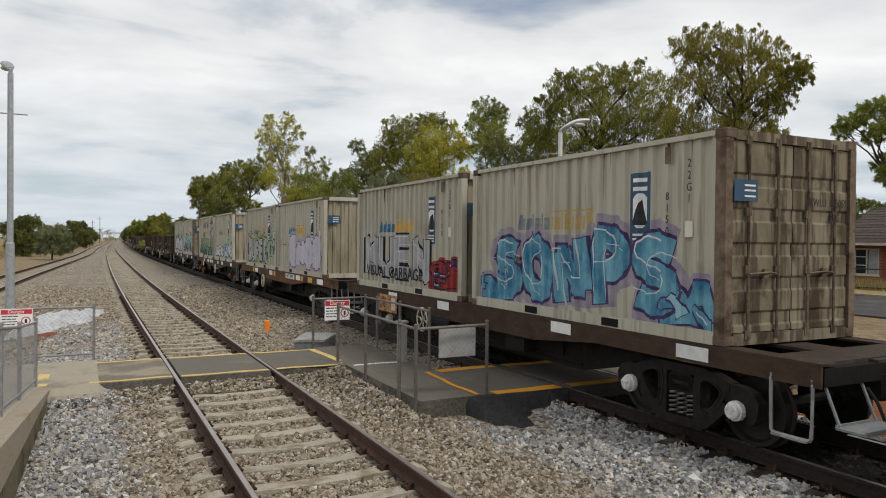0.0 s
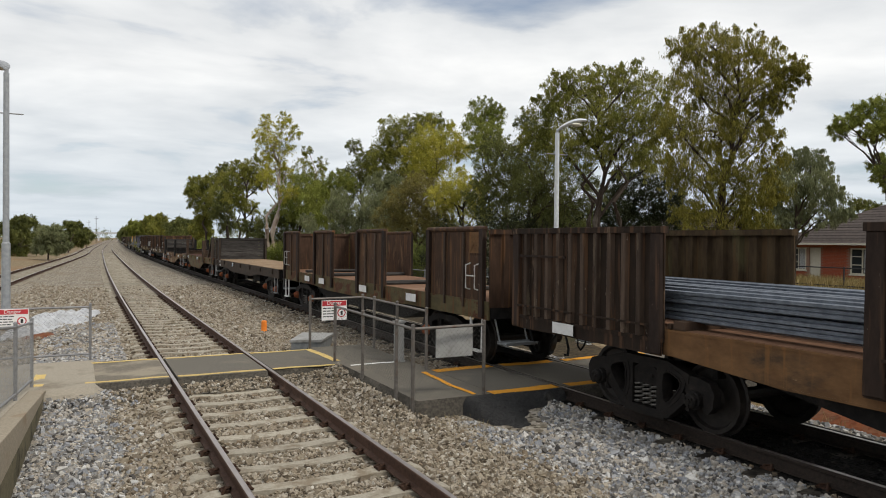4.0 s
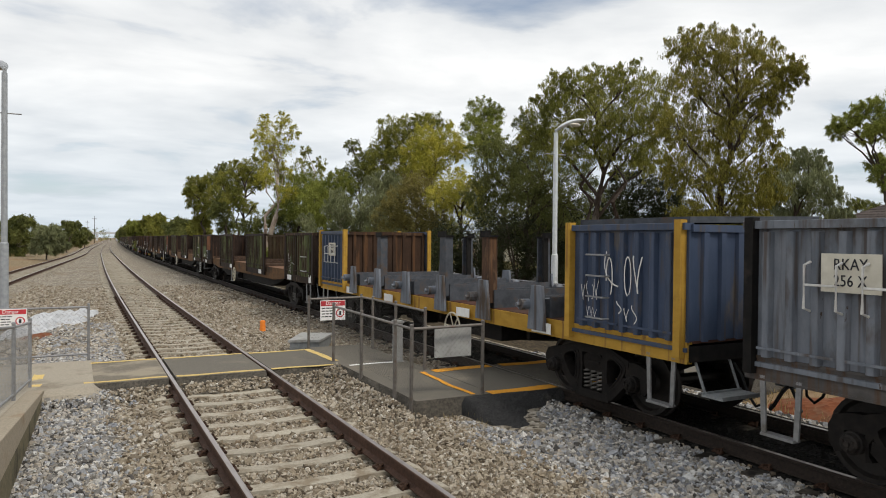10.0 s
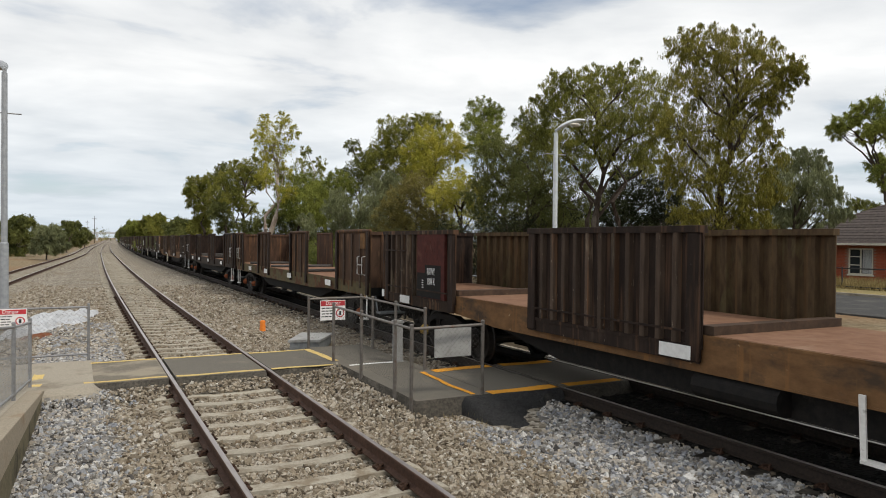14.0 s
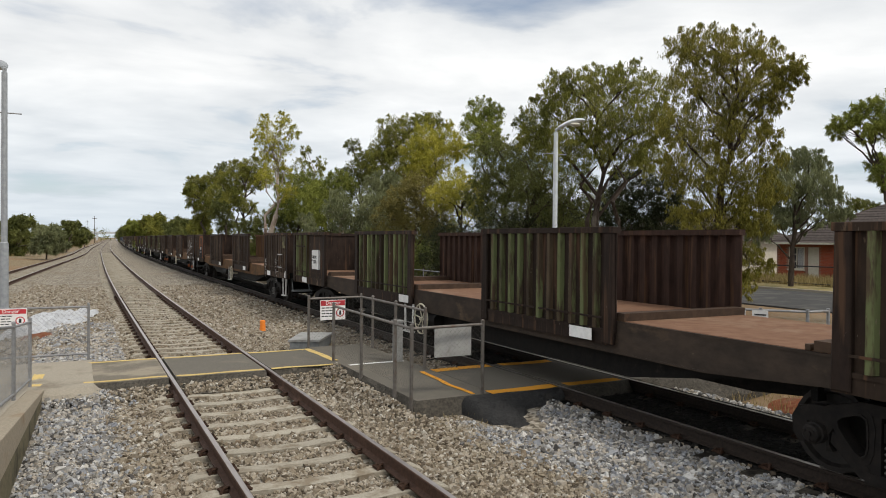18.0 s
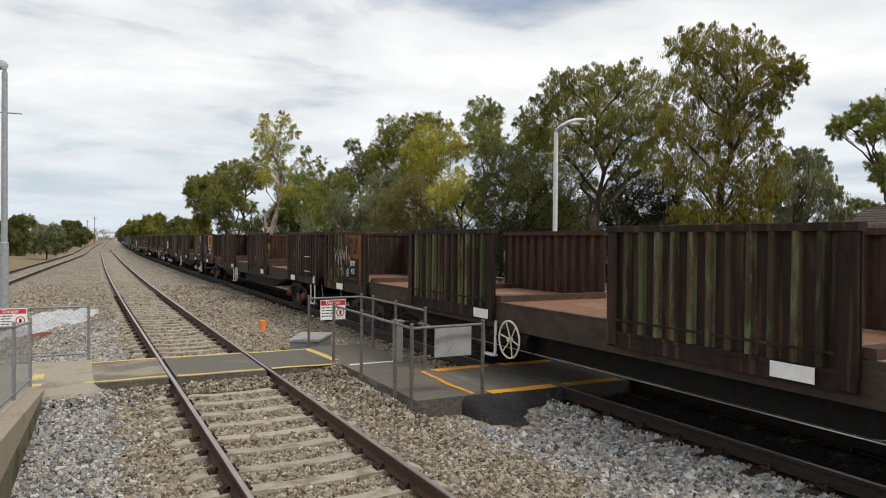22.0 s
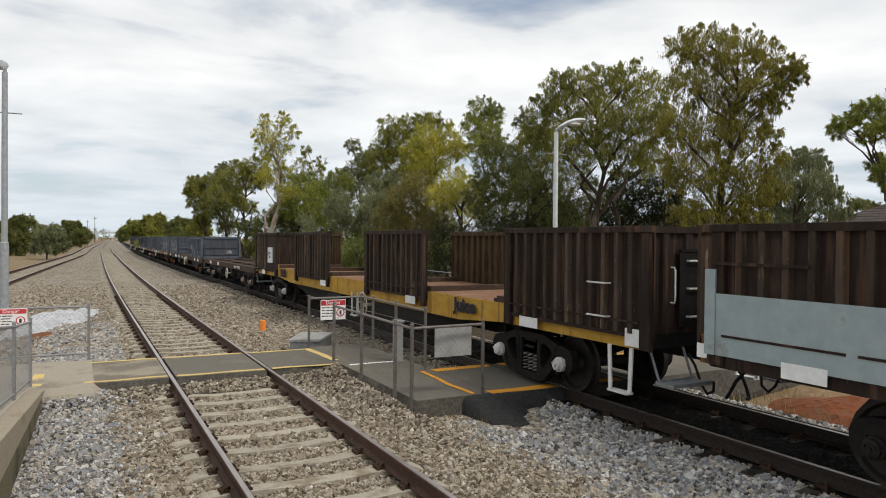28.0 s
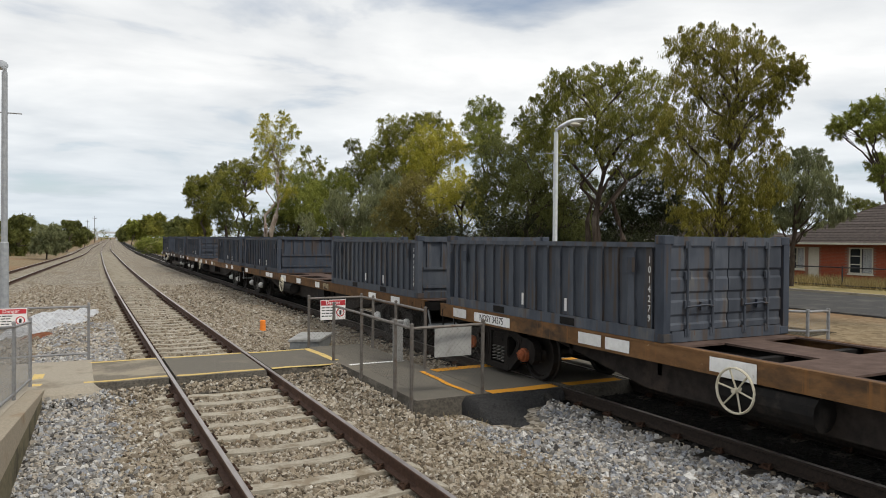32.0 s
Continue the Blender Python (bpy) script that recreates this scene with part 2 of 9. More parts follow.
mat("line_yellow", (0.52, 0.37, 0.12), (0.62, 0.47, 0.20), 0.85, 30, 0.1, c3=(0.30, 0.25, 0.16), s3=7, cut=0.56, vary=0.03)
mat("line_orange", (0.62, 0.27, 0.025), (0.72, 0.35, 0.05), 0.85, 30, 0.1, c3=(0.35, 0.18, 0.06), s3=6, cut=0.6, vary=0.03)
mat("line_white", (0.62, 0.62, 0.60), (0.75, 0.75, 0.73), 0.85, 30, 0.1, c3=(0.4, 0.38, 0.35), s3=6, cut=0.6)
mat("galvanised", (0.22, 0.22, 0.225), (0.32, 0.32, 0.325), 0.5, 14, 0.06, metal=0.45, c3=(0.15, 0.13, 0.11), s3=4, cut=0.62)
mat("wire", (0.07, 0.066, 0.06), (0.12, 0.113, 0.105), 0.5, 14, 0.0, metal=0.5)
mat("wire_light", (0.26, 0.265, 0.27), (0.36, 0.365, 0.37), 0.5, 14, 0.0, metal=0.4)
# Ribs worn lighter than the sheet, whose darker brown also carries the hollows' shade.
mat("wagon_rib", (0.040, 0.028, 0.021), (0.072, 0.050, 0.037), 0.66, 6, 0.2, c3=(0.125, 0.095, 0.066), s3=2.6, cut=0.57, stretch=(1.6, 1.6, 0.3), vary=0.5, soft=0.08, runs=((0.11, 0.058, 0.031), 0.58), chips=((0.19, 0.155, 0.12), 0.64, 18))
mat("wagon_rib_olive", (0.040, 0.030, 0.020), (0.070, 0.052, 0.033), 0.70, 6, 0.2, c3=(0.108, 0.124, 0.056), s3=2.2, cut=0.48, stretch=(1.6, 1.6, 0.3), vary=0.45, soft=0.08, runs=((0.075, 0.046, 0.028), 0.55), chips=((0.17, 0.145, 0.10), 0.65, 15))
mat("pipe_rust", (0.125, 0.112, 0.10), (0.19, 0.172, 0.155), 0.55, 16, 0.1, metal=0.3, c3=(0.13, 0.085, 0.06), s3=5, cut=0.56)
mat("lamp_pole_paint", (0.50, 0.52, 0.53), (0.60, 0.62, 0.63), 0.45, 8, 0.03, metal=0.2, c3=(0.42, 0.42, 0.42), s3=1.5, cut=0.6)
mat("sign_white", (0.74, 0.73, 0.72), (0.80, 0.79, 0.78), 0.5, 12, 0.02)
mat("sign_red", (0.42, 0.03, 0.04), (0.50, 0.04, 0.05), 0.5, 12, 0.02)
mat("sign_dark", (0.03, 0.03, 0.035), (0.05, 0.05, 0.055), 0.6, 12, 0.0)
mat("panel_grey", (0.30, 0.30, 0.29), (0.38, 0.38, 0.37), 0.6, 8, 0.05, c3=(0.22, 0.21, 0.19), s3=2.5)
mat("box_grey", (0.16, 0.17, 0.175), (0.23, 0.24, 0.245), 0.7, 12, 0.08, c3=(0.2, 0.19, 0.17), s3=3)
mat("marker_orange", (0.75, 0.20, 0.03), (0.85, 0.27, 0.05), 0.6, 10, 0.02)
mat("tarp", (0.36, 0.37, 0.39), (0.54, 0.55, 0.57), 0.55, 6, 0.3, c3=(0.36, 0.34, 0.32), s3=2)
# train paints
mat("wagon_brown", (0.018, 0.012, 0.010), (0.034, 0.023, 0.018), 0.68, 7, 0.25, c3=(0.070, 0.048, 0.036), s3=1.6, cut=0.60, stretch=(1, 1, 0.35), vary=0.25, runs=((0.090, 0.050, 0.030), 0.56), chips=((0.17, 0.135, 0.105), 0.67, 16))
mat("wagon_brown_worn", (0.024, 0.017, 0.013), (0.043, 0.029, 0.021), 0.75, 6, 0.22, c3=(0.16, 0.11, 0.075), s3=2.4, cut=0.60, stretch=(1.4, 1.4, 0.4), vary=0.25, soft=0.06, runs=((0.115, 0.062, 0.036), 0.53), chips=((0.19, 0.155, 0.125), 0.66, 14))
mat("wagon_rust", (0.15, 0.062, 0.028), (0.26, 0.105, 0.045), 0.85, 7, 0.3, c3=(0.05, 0.032, 0.024), s3=1.7, cut=0.52, stretch=(1, 1, 0.5), vary=0.2, runs=((0.07, 0.040, 0.026), 0.56), chips=((0.30, 0.24, 0.18), 0.68, 14))
mat("wagon_black", (0.008, 0.008, 0.008), (0.017, 0.015, 0.014), 0.72, 9, 0.15, c3=(0.034, 0.028, 0.024), s3=2.5, cut=0.6, vary=0.2, chips=((0.08, 0.065, 0.05), 0.70, 9))
mat("frame_brown", (0.105, 0.056, 0.026), (0.170, 0.094, 0.044), 0.75, 6, 0.2, c3=(0.055, 0.038, 0.026), s3=2.1, cut=0.52, stretch=(1, 0.5, 1), vary=0.2, runs=((0.19, 0.095, 0.036), 0.57), chips=((0.25, 0.17, 0.10), 0.67, 9))
mat("frame_umber", (0.045, 0.030, 0.022), (0.080, 0.052, 0.036), 0.75, 6, 0.2, c3=(0.115, 0.065, 0.04), s3=2.0, cut=0.6, stretch=(1, 0.5, 1), vary=0.15, chips=((0.19, 0.13, 0.08), 0.67, 9))
mat("wagon_rusty", (0.042, 0.026, 0.018), (0.080, 0.046, 0.030), 0.78, 5, 0.22, c3=(0.14, 0.085, 0.05), s3=1.8, cut=0.58, stretch=(1.3, 1.3, 0.4), vary=0.2, soft=0.08, runs=((0.15, 0.075, 0.035), 0.54), chips=((0.18, 0.13, 0.095), 0.67, 15))
mat("frame_dark", (0.034, 0.027, 0.022), (0.062, 0.046, 0.036), 0.75, 6, 0.2, c3=(0.11, 0.075, 0.05), s3=2.2, cut=0.6, stretch=(1, 0.5, 1), vary=0.2, chips=((0.16, 0.12, 0.085), 0.68, 10))
mat("frame_green", (0.080, 0.066, 0.034), (0.130, 0.106, 0.054), 0.7, 6, 0.2, c3=(0.090, 0.040, 0.022), s3=2.4, cut=0.52, stretch=(1, 0.6, 1.0), vary=0.12, soft=0.05, runs=((0.15, 0.065, 0.028), 0.55), chips=((0.23, 0.19, 0.12), 0.67, 9))
mat("frame_yellow", (0.36, 0.205, 0.032), (0.46, 0.275, 0.05), 0.65, 6, 0.12, c3=(0.22, 0.13, 0.05), s3=3.5, cut=0.62, stretch=(1, 0.5, 1), vary=0.08, runs=((0.16, 0.085, 0.04), 0.58), chips=((0.09, 0.055, 0.035), 0.67, 8))
mat("frame_yellow_worn", (0.17, 0.115, 0.045), (0.26, 0.175, 0.060), 0.75, 5, 0.2, c3=(0.10, 0.078, 0.035), s3=3.6, cut=0.48, vary=0.1, soft=0.07, runs=((0.13, 0.062, 0.028), 0.55), chips=((0.04, 0.032, 0.022), 0.62, 8))
mat("deck_rust", (0.155, 0.082, 0.050), (0.215, 0.122, 0.078), 0.92, 5, 0.12, c3=(0.26, 0.175, 0.12), s3=0.8, cut=0.55, vary=0.12, chips=((0.10, 0.06, 0.042), 0.66, 7))
mat("wagon_maroon", (0.060, 0.018, 0.016), (0.095, 0.030, 0.024), 0.75, 6, 0.12, c3=(0.12, 0.06, 0.045), s3=3.0, cut=0.6)
mat("deck_umber", (0.072, 0.048, 0.040), (0.120, 0.084, 0.070), 0.9, 5, 0.12, c3=(0.060, 0.042, 0.034), s3=1.2, cut=0.54, vary=0.1, chips=((0.17, 0.13, 0.11), 0.70, 9))
mat("frame_drab", (0.022, 0.019, 0.018), (0.042, 0.035, 0.031), 0.8, 7, 0.2, c3=(0.060, 0.046, 0.038), s3=2.0, cut=0.55, vary=0.15)
mat("deck_red", (0.048, 0.021, 0.015), (0.080, 0.036, 0.026), 0.9, 5, 0.15, c3=(0.055, 0.032, 0.024), s3=1.0, cut=0.55, vary=0.08)
mat("deck_pale", (0.19, 0.125, 0.075), (0.27, 0.19, 0.12), 0.92, 4, 0.1, c3=(0.40, 0.33, 0.245), s3=0.8, cut=0.58, stretch=(0.6, 0.5, 1), soft=0.10)
mat("timber_weathered", (0.070, 0.044, 0.026), (0.145, 0.092, 0.054), 0.9, 9, 0.35, c3=(0.035, 0.024, 0.016), s3=2, cut=0.5, stretch=(0.25, 4, 1), vary=0.3)
mat("timber_dark", (0.04, 0.036, 0.033), (0.085, 0.08, 0.075), 0.9, 9, 0.3, c3=(0.025, 0.022, 0.02), s3=2, cut=0.5, stretch=(0.3, 4, 4), vary=0.3)
mat("bogie_iron", (0.010, 0.009, 0.009), (0.022, 0.019, 0.017), 0.66, 9, 0.2, c3=(0.042, 0.035, 0.030), s3=3, cut=0.6, vary=0.25, chips=((0.10, 0.09, 0.08), 0.70, 9))
mat("wheel_steel", (0.016, 0.014, 0.013), (0.032, 0.027, 0.024), 0.55, 12, 0.1, metal=0.3)
mat("green_paint", (0.075, 0.095, 0.036), (0.105, 0.128, 0.052), 0.7, 6, 0.1, c3=(0.04, 0.032, 0.022), s3=3.0, cut=0.60, vary=0.05, soft=0.05)
mat("scuffed_cream", (0.24, 0.19, 0.115), (0.36, 0.29, 0.18), 0.75, 6, 0.1, c3=(0.06, 0.042, 0.03), s3=4.0, cut=0.52, vary=0.1, soft=0.04)
mat("scuffed_tan", (0.38, 0.19, 0.065), (0.50, 0.31, 0.14), 0.75, 6, 0.1, c3=(0.19, 0.062, 0.024), s3=3.4, cut=0.50, vary=0.1, soft=0.08, runs=((0.12, 0.045, 0.02), 0.56), chips=((0.05, 0.033, 0.024), 0.63, 9))
mat("cap_gold", (0.34, 0.22, 0.05), (0.46, 0.32, 0.08), 0.6, 9, 0.05, c3=(0.12, 0.09, 0.05), s3=8, cut=0.58)
mat("scuffed_olive", (0.13, 0.115, 0.06), (0.20, 0.18, 0.10), 0.75, 6, 0.1, c3=(0.05, 0.04, 0.028), s3=4.0, cut=0.52, vary=0.1, soft=0.05)
mat("cap_white", (0.55, 0.54, 0.52), (0.70, 0.69, 0.67), 0.6, 9, 0.05, c3=(0.25, 0.23, 0.21), s3=8, cut=0.6)
mat("cap_rust", (0.20, 0.062, 0.028), (0.31, 0.10, 0.045), 0.75, 9, 0.1, c3=(0.12, 0.06, 0.04), s3=8, cut=0.55)
mat("cap_pink", (0.30, 0.22, 0.19), (0.40, 0.31, 0.27), 0.7, 9, 0.1, c3=(0.12, 0.09, 0.075), s3=8, cut=0.55)
mat("spring_steel", (0.08, 0.074, 0.068), (0.16, 0.15, 0.135), 0.55, 12, 0.05, metal=0.2)
mat("trim_white", (0.55, 0.54, 0.52), (0.70, 0.69, 0.67), 0.6, 10, 0.05, c3=(0.2, 0.18, 0.16), s3=5, cut=0.6)
mat("label_white", (0.66, 0.66, 0.65), (0.78, 0.78, 0.77), 0.55, 10, 0.02, c3=(0.42, 0.38, 0.33), s3=9, cut=0.64)
mat("label_blue", (0.16, 0.28, 0.42), (0.20, 0.34, 0.50), 0.55, 10, 0.02)
mat("handwheel_cream", (0.55, 0.50, 0.38), (0.66, 0.62, 0.50), 0.6, 10, 0.05, c3=(0.3, 0.2, 0.12), s3=9, cut=0.62)
mat("container_cream", (0.40, 0.375, 0.305), (0.47, 0.445, 0.37), 0.6, 3, 0.05, c3=(0.27, 0.235, 0.175), s3=1.6, cut=0.6, stretch=(1, 1, 0.35), vary=0.06, runs=((0.30, 0.265, 0.20), 0.55), chips=((0.16, 0.095, 0.055), 0.73, 9))
mat("container_cream_dirty", (0.27, 0.245, 0.185), (0.36, 0.33, 0.26), 0.7, 3, 0.08, c3=(0.12, 0.088, 0.058), s3=1.9, cut=0.54, stretch=(1, 1, 0.4), vary=0.1, runs=((0.10, 0.075, 0.05), 0.50), chips=((0.12, 0.06, 0.035), 0.68, 9))
mat("container_filthy", (0.15, 0.125, 0.085), (0.25, 0.215, 0.155), 0.75, 4, 0.1, c3=(0.060, 0.042, 0.028), s3=2.2, cut=0.50, stretch=(1, 1, 0.5), vary=0.1, runs=((0.055, 0.038, 0.026), 0.50), chips=((0.13, 0.06, 0.03), 0.66, 9))
mat("container_sooty", (0.27, 0.235, 0.17), (0.35, 0.31, 0.235), 0.65, 3, 0.06, c3=(0.15, 0.12, 0.085), s3=0.9, cut=0.50, stretch=(1, 1, 0.3), vary=0.06, soft=0.25, runs=((0.11, 0.085, 0.06), 0.54), chips=((0.14, 0.085, 0.05), 0.72, 9))
mat("container_rusty", (0.10, 0.07, 0.05), (0.18, 0.14, 0.10), 0.75, 7, 0.12, c3=(0.06, 0.04, 0.028), s3=3, cut=0.5)
mat("container_blue", (0.074, 0.092, 0.122), (0.112, 0.130, 0.162), 0.6, 4, 0.06, c3=(0.15, 0.145, 0.14), s3=2.0, cut=0.58, stretch=(1, 1, 0.35), vary=0.15, runs=((0.090, 0.068, 0.052), 0.55), chips=((0.11, 0.058, 0.036), 0.66, 8))
mat("container_slate", (0.052, 0.060, 0.076), (0.084, 0.094, 0.112), 0.62, 4, 0.06, c3=(0.115, 0.108, 0.10), s3=2.0, cut=0.58, stretch=(1, 1, 0.35), vary=0.15, runs=((0.080, 0.060, 0.046), 0.55), chips=((0.11, 0.060, 0.040), 0.66, 8))
mat("container_blue_dark", (0.040, 0.048, 0.064), (0.062, 0.072, 0.092), 0.65, 4, 0.08, c3=(0.085, 0.075, 0.065), s3=2.2, cut=0.58, stretch=(1, 1, 0.35), vary=0.15, runs=((0.085, 0.062, 0.048), 0.55), chips=((0.11, 0.065, 0.042), 0.68, 8))
mat("blue_paint", (0.028, 0.045, 0.085), (0.048, 0.068, 0.118), 0.55, 5, 0.08, c3=(0.11, 0.09, 0.07), s3=2.2, cut=0.6, stretch=(1, 1, 0.4), vary=0.1, runs=((0.07, 0.055, 0.045), 0.56), chips=((0.13, 0.13, 0.13), 0.69, 12))
mat("bluegrey_paint", (0.12, 0.135, 0.16), (0.19, 0.205, 0.235), 0.65, 5, 0.1, c3=(0.075, 0.06, 0.05), s3=2.0, cut=0.54, stretch=(1, 1, 0.4), vary=0.1, runs=((0.075, 0.055, 0.042), 0.52), chips=((0.075, 0.05, 0.035), 0.66, 10))
mat("frame_grey", (0.070, 0.066, 0.064), (0.115, 0.108, 0.104), 0.75, 6, 0.15, c3=(0.075, 0.050, 0.036), s3=2.2, cut=0.52, stretch=(1, 0.5, 1), vary=0.1, runs=((0.10, 0.055, 0.032), 0.56), chips=((0.20, 0.19, 0.18), 0.68, 9))
mat("cradle_grey", (0.050, 0.055, 0.065), (0.085, 0.092, 0.105), 0.65, 6, 0.1, c3=(0.09, 0.065, 0.05), s3=3, cut=0.54)
mat("pale_green_paint", (0.30, 0.36, 0.37), (0.36, 0.42, 0.43), 0.6, 5, 0.06, c3=(0.22, 0.22, 0.19), s3=2.5, cut=0.64)
mat("bar_steel", (0.09, 0.105, 0.13), (0.17, 0.19, 0.225), 0.5, 9, 0.05, metal=0.5)
mat("hose_black", (0.012, 0.012, 0.012), (0.022, 0.022, 0.022), 0.6, 9, 0.05)
mat("decal_azure", (0.045, 0.15, 0.27), (0.09, 0.21, 0.33), 0.6, 9, 0.02, c3=(0.20, 0.25, 0.28), s3=6, cut=0.60)
mat("decal_gold", (0.52, 0.31, 0.07), (0.60, 0.39, 0.11), 0.6, 9, 0.02, c3=(0.42, 0.36, 0.22), s3=6, cut=0.60)
mat("mark_blue", (0.17, 0.21, 0.24), (0.24, 0.27, 0.28), 0.65, 9, 0.02, c3=(0.34, 0.31, 0.25), s3=9, cut=0.55)
mat("mark_yellow", (0.42, 0.31, 0.13), (0.48, 0.37, 0.17), 0.65, 9, 0.02, c3=(0.37, 0.34, 0.27), s3=9, cut=0.58)
for n_, a_, b_ in (("spray_blue", (0.030, 0.15, 0.26), (0.19, 0.42, 0.52)), ("spray_cyan", (0.22, 0.44, 0.52), (0.32, 0.53, 0.60)), ("spray_pale", (0.40, 0.38, 0.46), (0.52, 0.50, 0.57)),
                   ("spray_lilac", (0.50, 0.48, 0.56), (0.60, 0.58, 0.65)), ("spray_black", (0.018, 0.016, 0.022), (0.03, 0.028, 0.036)), ("spray_purple", (0.055, 0.035, 0.10), (0.085, 0.055, 0.14)),
                   ("spray_silver", (0.33, 0.33, 0.34), (0.44, 0.44, 0.45)), ("spray_green", (0.02, 0.13, 0.085), (0.05, 0.22, 0.13)),
                   ("spray_red", (0.22, 0.025, 0.03), (0.32, 0.05, 0.05)), ("spray_white", (0.52, 0.53, 0.56), (0.66, 0.67, 0.70)),
                   ("spray_teal", (0.02, 0.12, 0.16), (0.05, 0.26, 0.31)), ("spray_olive", (0.17, 0.19, 0.055), (0.26, 0.27, 0.09)),
                   ("decal_blue", (0.038, 0.080, 0.130), (0.060, 0.108, 0.170)), ("decal_yellow", (0.50, 0.30, 0.06), (0.58, 0.37, 0.10))):
    mat(n_, a_, b_, 0.65, 3.2, 0.02, vary=0.04, stretch=(1, 1, 0.6))
for n_, a_, b_ in (("spray_haze_purple", (0.26, 0.22, 0.30), (0.36, 0.33, 0.36)), ("spray_mauve", (0.20, 0.11, 0.24), (0.30, 0.20, 0.34)), ("spray_haze_mauve", (0.36, 0.31, 0.34), (0.44, 0.40, 0.38)),
                   ("spray_haze_olive", (0.20, 0.24, 0.11), (0.36, 0.35, 0.17)), ("spray_haze_blue", (0.10, 0.16, 0.30), (0.26, 0.31, 0.36)), ("spray_slate", (0.055, 0.075, 0.075), (0.09, 0.115, 0.11))):
    mat(n_, a_, b_, 0.65, 4, 0.02, vary=0.04)
fade_mat("spray_fade_green", [(0.10, (0.012, 0.075, 0.045)), (0.45, (0.04, 0.15, 0.085)), (0.70, (0.26, 0.25, 0.10)), (0.95, (0.13, 0.20, 0.085))], 0.1, 1.4)
fade_mat("spray_fade_teal", [(0.05, (0.008, 0.016, 0.022)), (0.40, (0.015, 0.055, 0.075)), (0.55, (0.05, 0.22, 0.23)), (0.85, (0.16, 0.42, 0.36))], 0.15, 1.4)
mat("frame_peeling", (0.085, 0.046, 0.026), (0.175, 0.095, 0.048), 0.8, 6, 0.25, c3=(0.27, 0.205, 0.128), s3=2.2, cut=0.49, stretch=(1, 0.5, 1.0), vary=0.1, soft=0.10, runs=((0.10, 0.048, 0.024), 0.52), chips=((0.040, 0.027, 0.020), 0.60, 7))
mat("frame_orange", (0.10, 0.052, 0.026), (0.185, 0.088, 0.036), 0.8, 5, 0.2, c3=(0.06, 0.042, 0.032), s3=1.6, cut=0.46, stretch=(1, 0.5, 1), vary=0.1)
# Litter and soil tones kept dark to hold the shade behind the train.
ground_mat("litter_shaded", hexes((0.030, 0.024, 0.016), (0.055, 0.042, 0.027), (0.085, 0.065, 0.040)), 14, (0.035, 0.036, 0.018), 0.7, 0.5, 0.5)
mat("inside_rust", (0.070, 0.038, 0.020), (0.135, 0.075, 0.038), 0.85, 7, 0.2, c3=(0.050, 0.030, 0.020), s3=2.2, cut=0.52, stretch=(1.3, 1.3, 0.35), vary=0.15, runs=((0.17, 0.095, 0.04), 0.54), chips=((0.20, 0.15, 0.09), 0.69, 12))
mat("inside_umber", (0.045, 0.030, 0.018), (0.090, 0.062, 0.034), 0.85, 7, 0.2, c3=(0.105, 0.090, 0.045), s3=2.0, cut=0.56, stretch=(1.3, 1.3, 0.35), vary=0.15, runs=((0.11, 0.065, 0.032), 0.55), chips=((0.16, 0.12, 0.08), 0.69, 12))
mat("inside_dark", (0.034, 0.021, 0.017), (0.062, 0.036, 0.028), 0.82, 7, 0.2, c3=(0.085, 0.045, 0.030), s3=1.8, cut=0.58, stretch=(1.3, 1.3, 0.35), vary=0.15, runs=((0.11, 0.060, 0.034), 0.57), chips=((0.14, 0.11, 0.085), 0.70, 12))
mat("path_dusty", (0.125, 0.110, 0.088), (0.19, 0.168, 0.135), 0.92, 60, 0.3, c3=(0.27, 0.235, 0.18), s3=1.3, cut=0.47, vary=0.03, bscale=40)
# Lamp pole paint darkened to give the left lamp its shaded side.
mat("pole_paint_shaded", (0.27, 0.285, 0.30), (0.36, 0.375, 0.39), 0.5, 8, 0.03, metal=0.2, c3=(0.24, 0.24, 0.24), s3=1.5, cut=0.6)
# buildings and plants
mat("brick_red", (0.24, 0.062, 0.035), (0.33, 0.095, 0.052), 0.85, 9, 0.1, c3=(0.19, 0.055, 0.035), s3=2.0, cut=0.55, vary=0.22)
mat("mortar", (0.27, 0.16, 0.12), (0.33, 0.21, 0.16), 0.9, 20, 0.1)
mat("roof_tile", (0.055, 0.045, 0.042), (0.095, 0.078, 0.070), 0.85, 6, 0.15, c3=(0.13, 0.11, 0.09), s3=1.4, cut=0.6, vary=0.2)
mat("window_cream", (0.55, 0.52, 0.44), (0.64, 0.61, 0.52), 0.6, 8, 0.04)
mat("curtain", (0.35, 0.36, 0.37), (0.48, 0.49, 0.50), 0.9, 4, 0.2, stretch=(14, 14, 0.3))
mat("pale_render", (0.52, 0.48, 0.40), (0.60, 0.56, 0.47), 0.85, 6, 0.08)
mat("bark_dark", (0.045, 0.034, 0.026), (0.085, 0.066, 0.052), 0.95, 7, 0.6, c3=(0.13, 0.11, 0.09), s3=1.7, cut=0.58, stretch=(1, 1, 0.3))
mat("bark_pale", (0.32, 0.25, 0.20), (0.46, 0.39, 0.32), 0.9, 5, 0.25, c3=(0.20, 0.13, 0.09), s3=1.7, cut=0.56, stretch=(1, 1, 0.3))
mat("far_wall", (0.45, 0.46, 0.47), (0.55, 0.56, 0.57), 0.8, 1, 0.02)
leaf_mat("leaf_olive", (0.074, 0.085, 0.016), (0.342, 0.330, 0.065))
leaf_mat("leaf_dark", (0.051, 0.063, 0.020), (0.220, 0.227, 0.063))
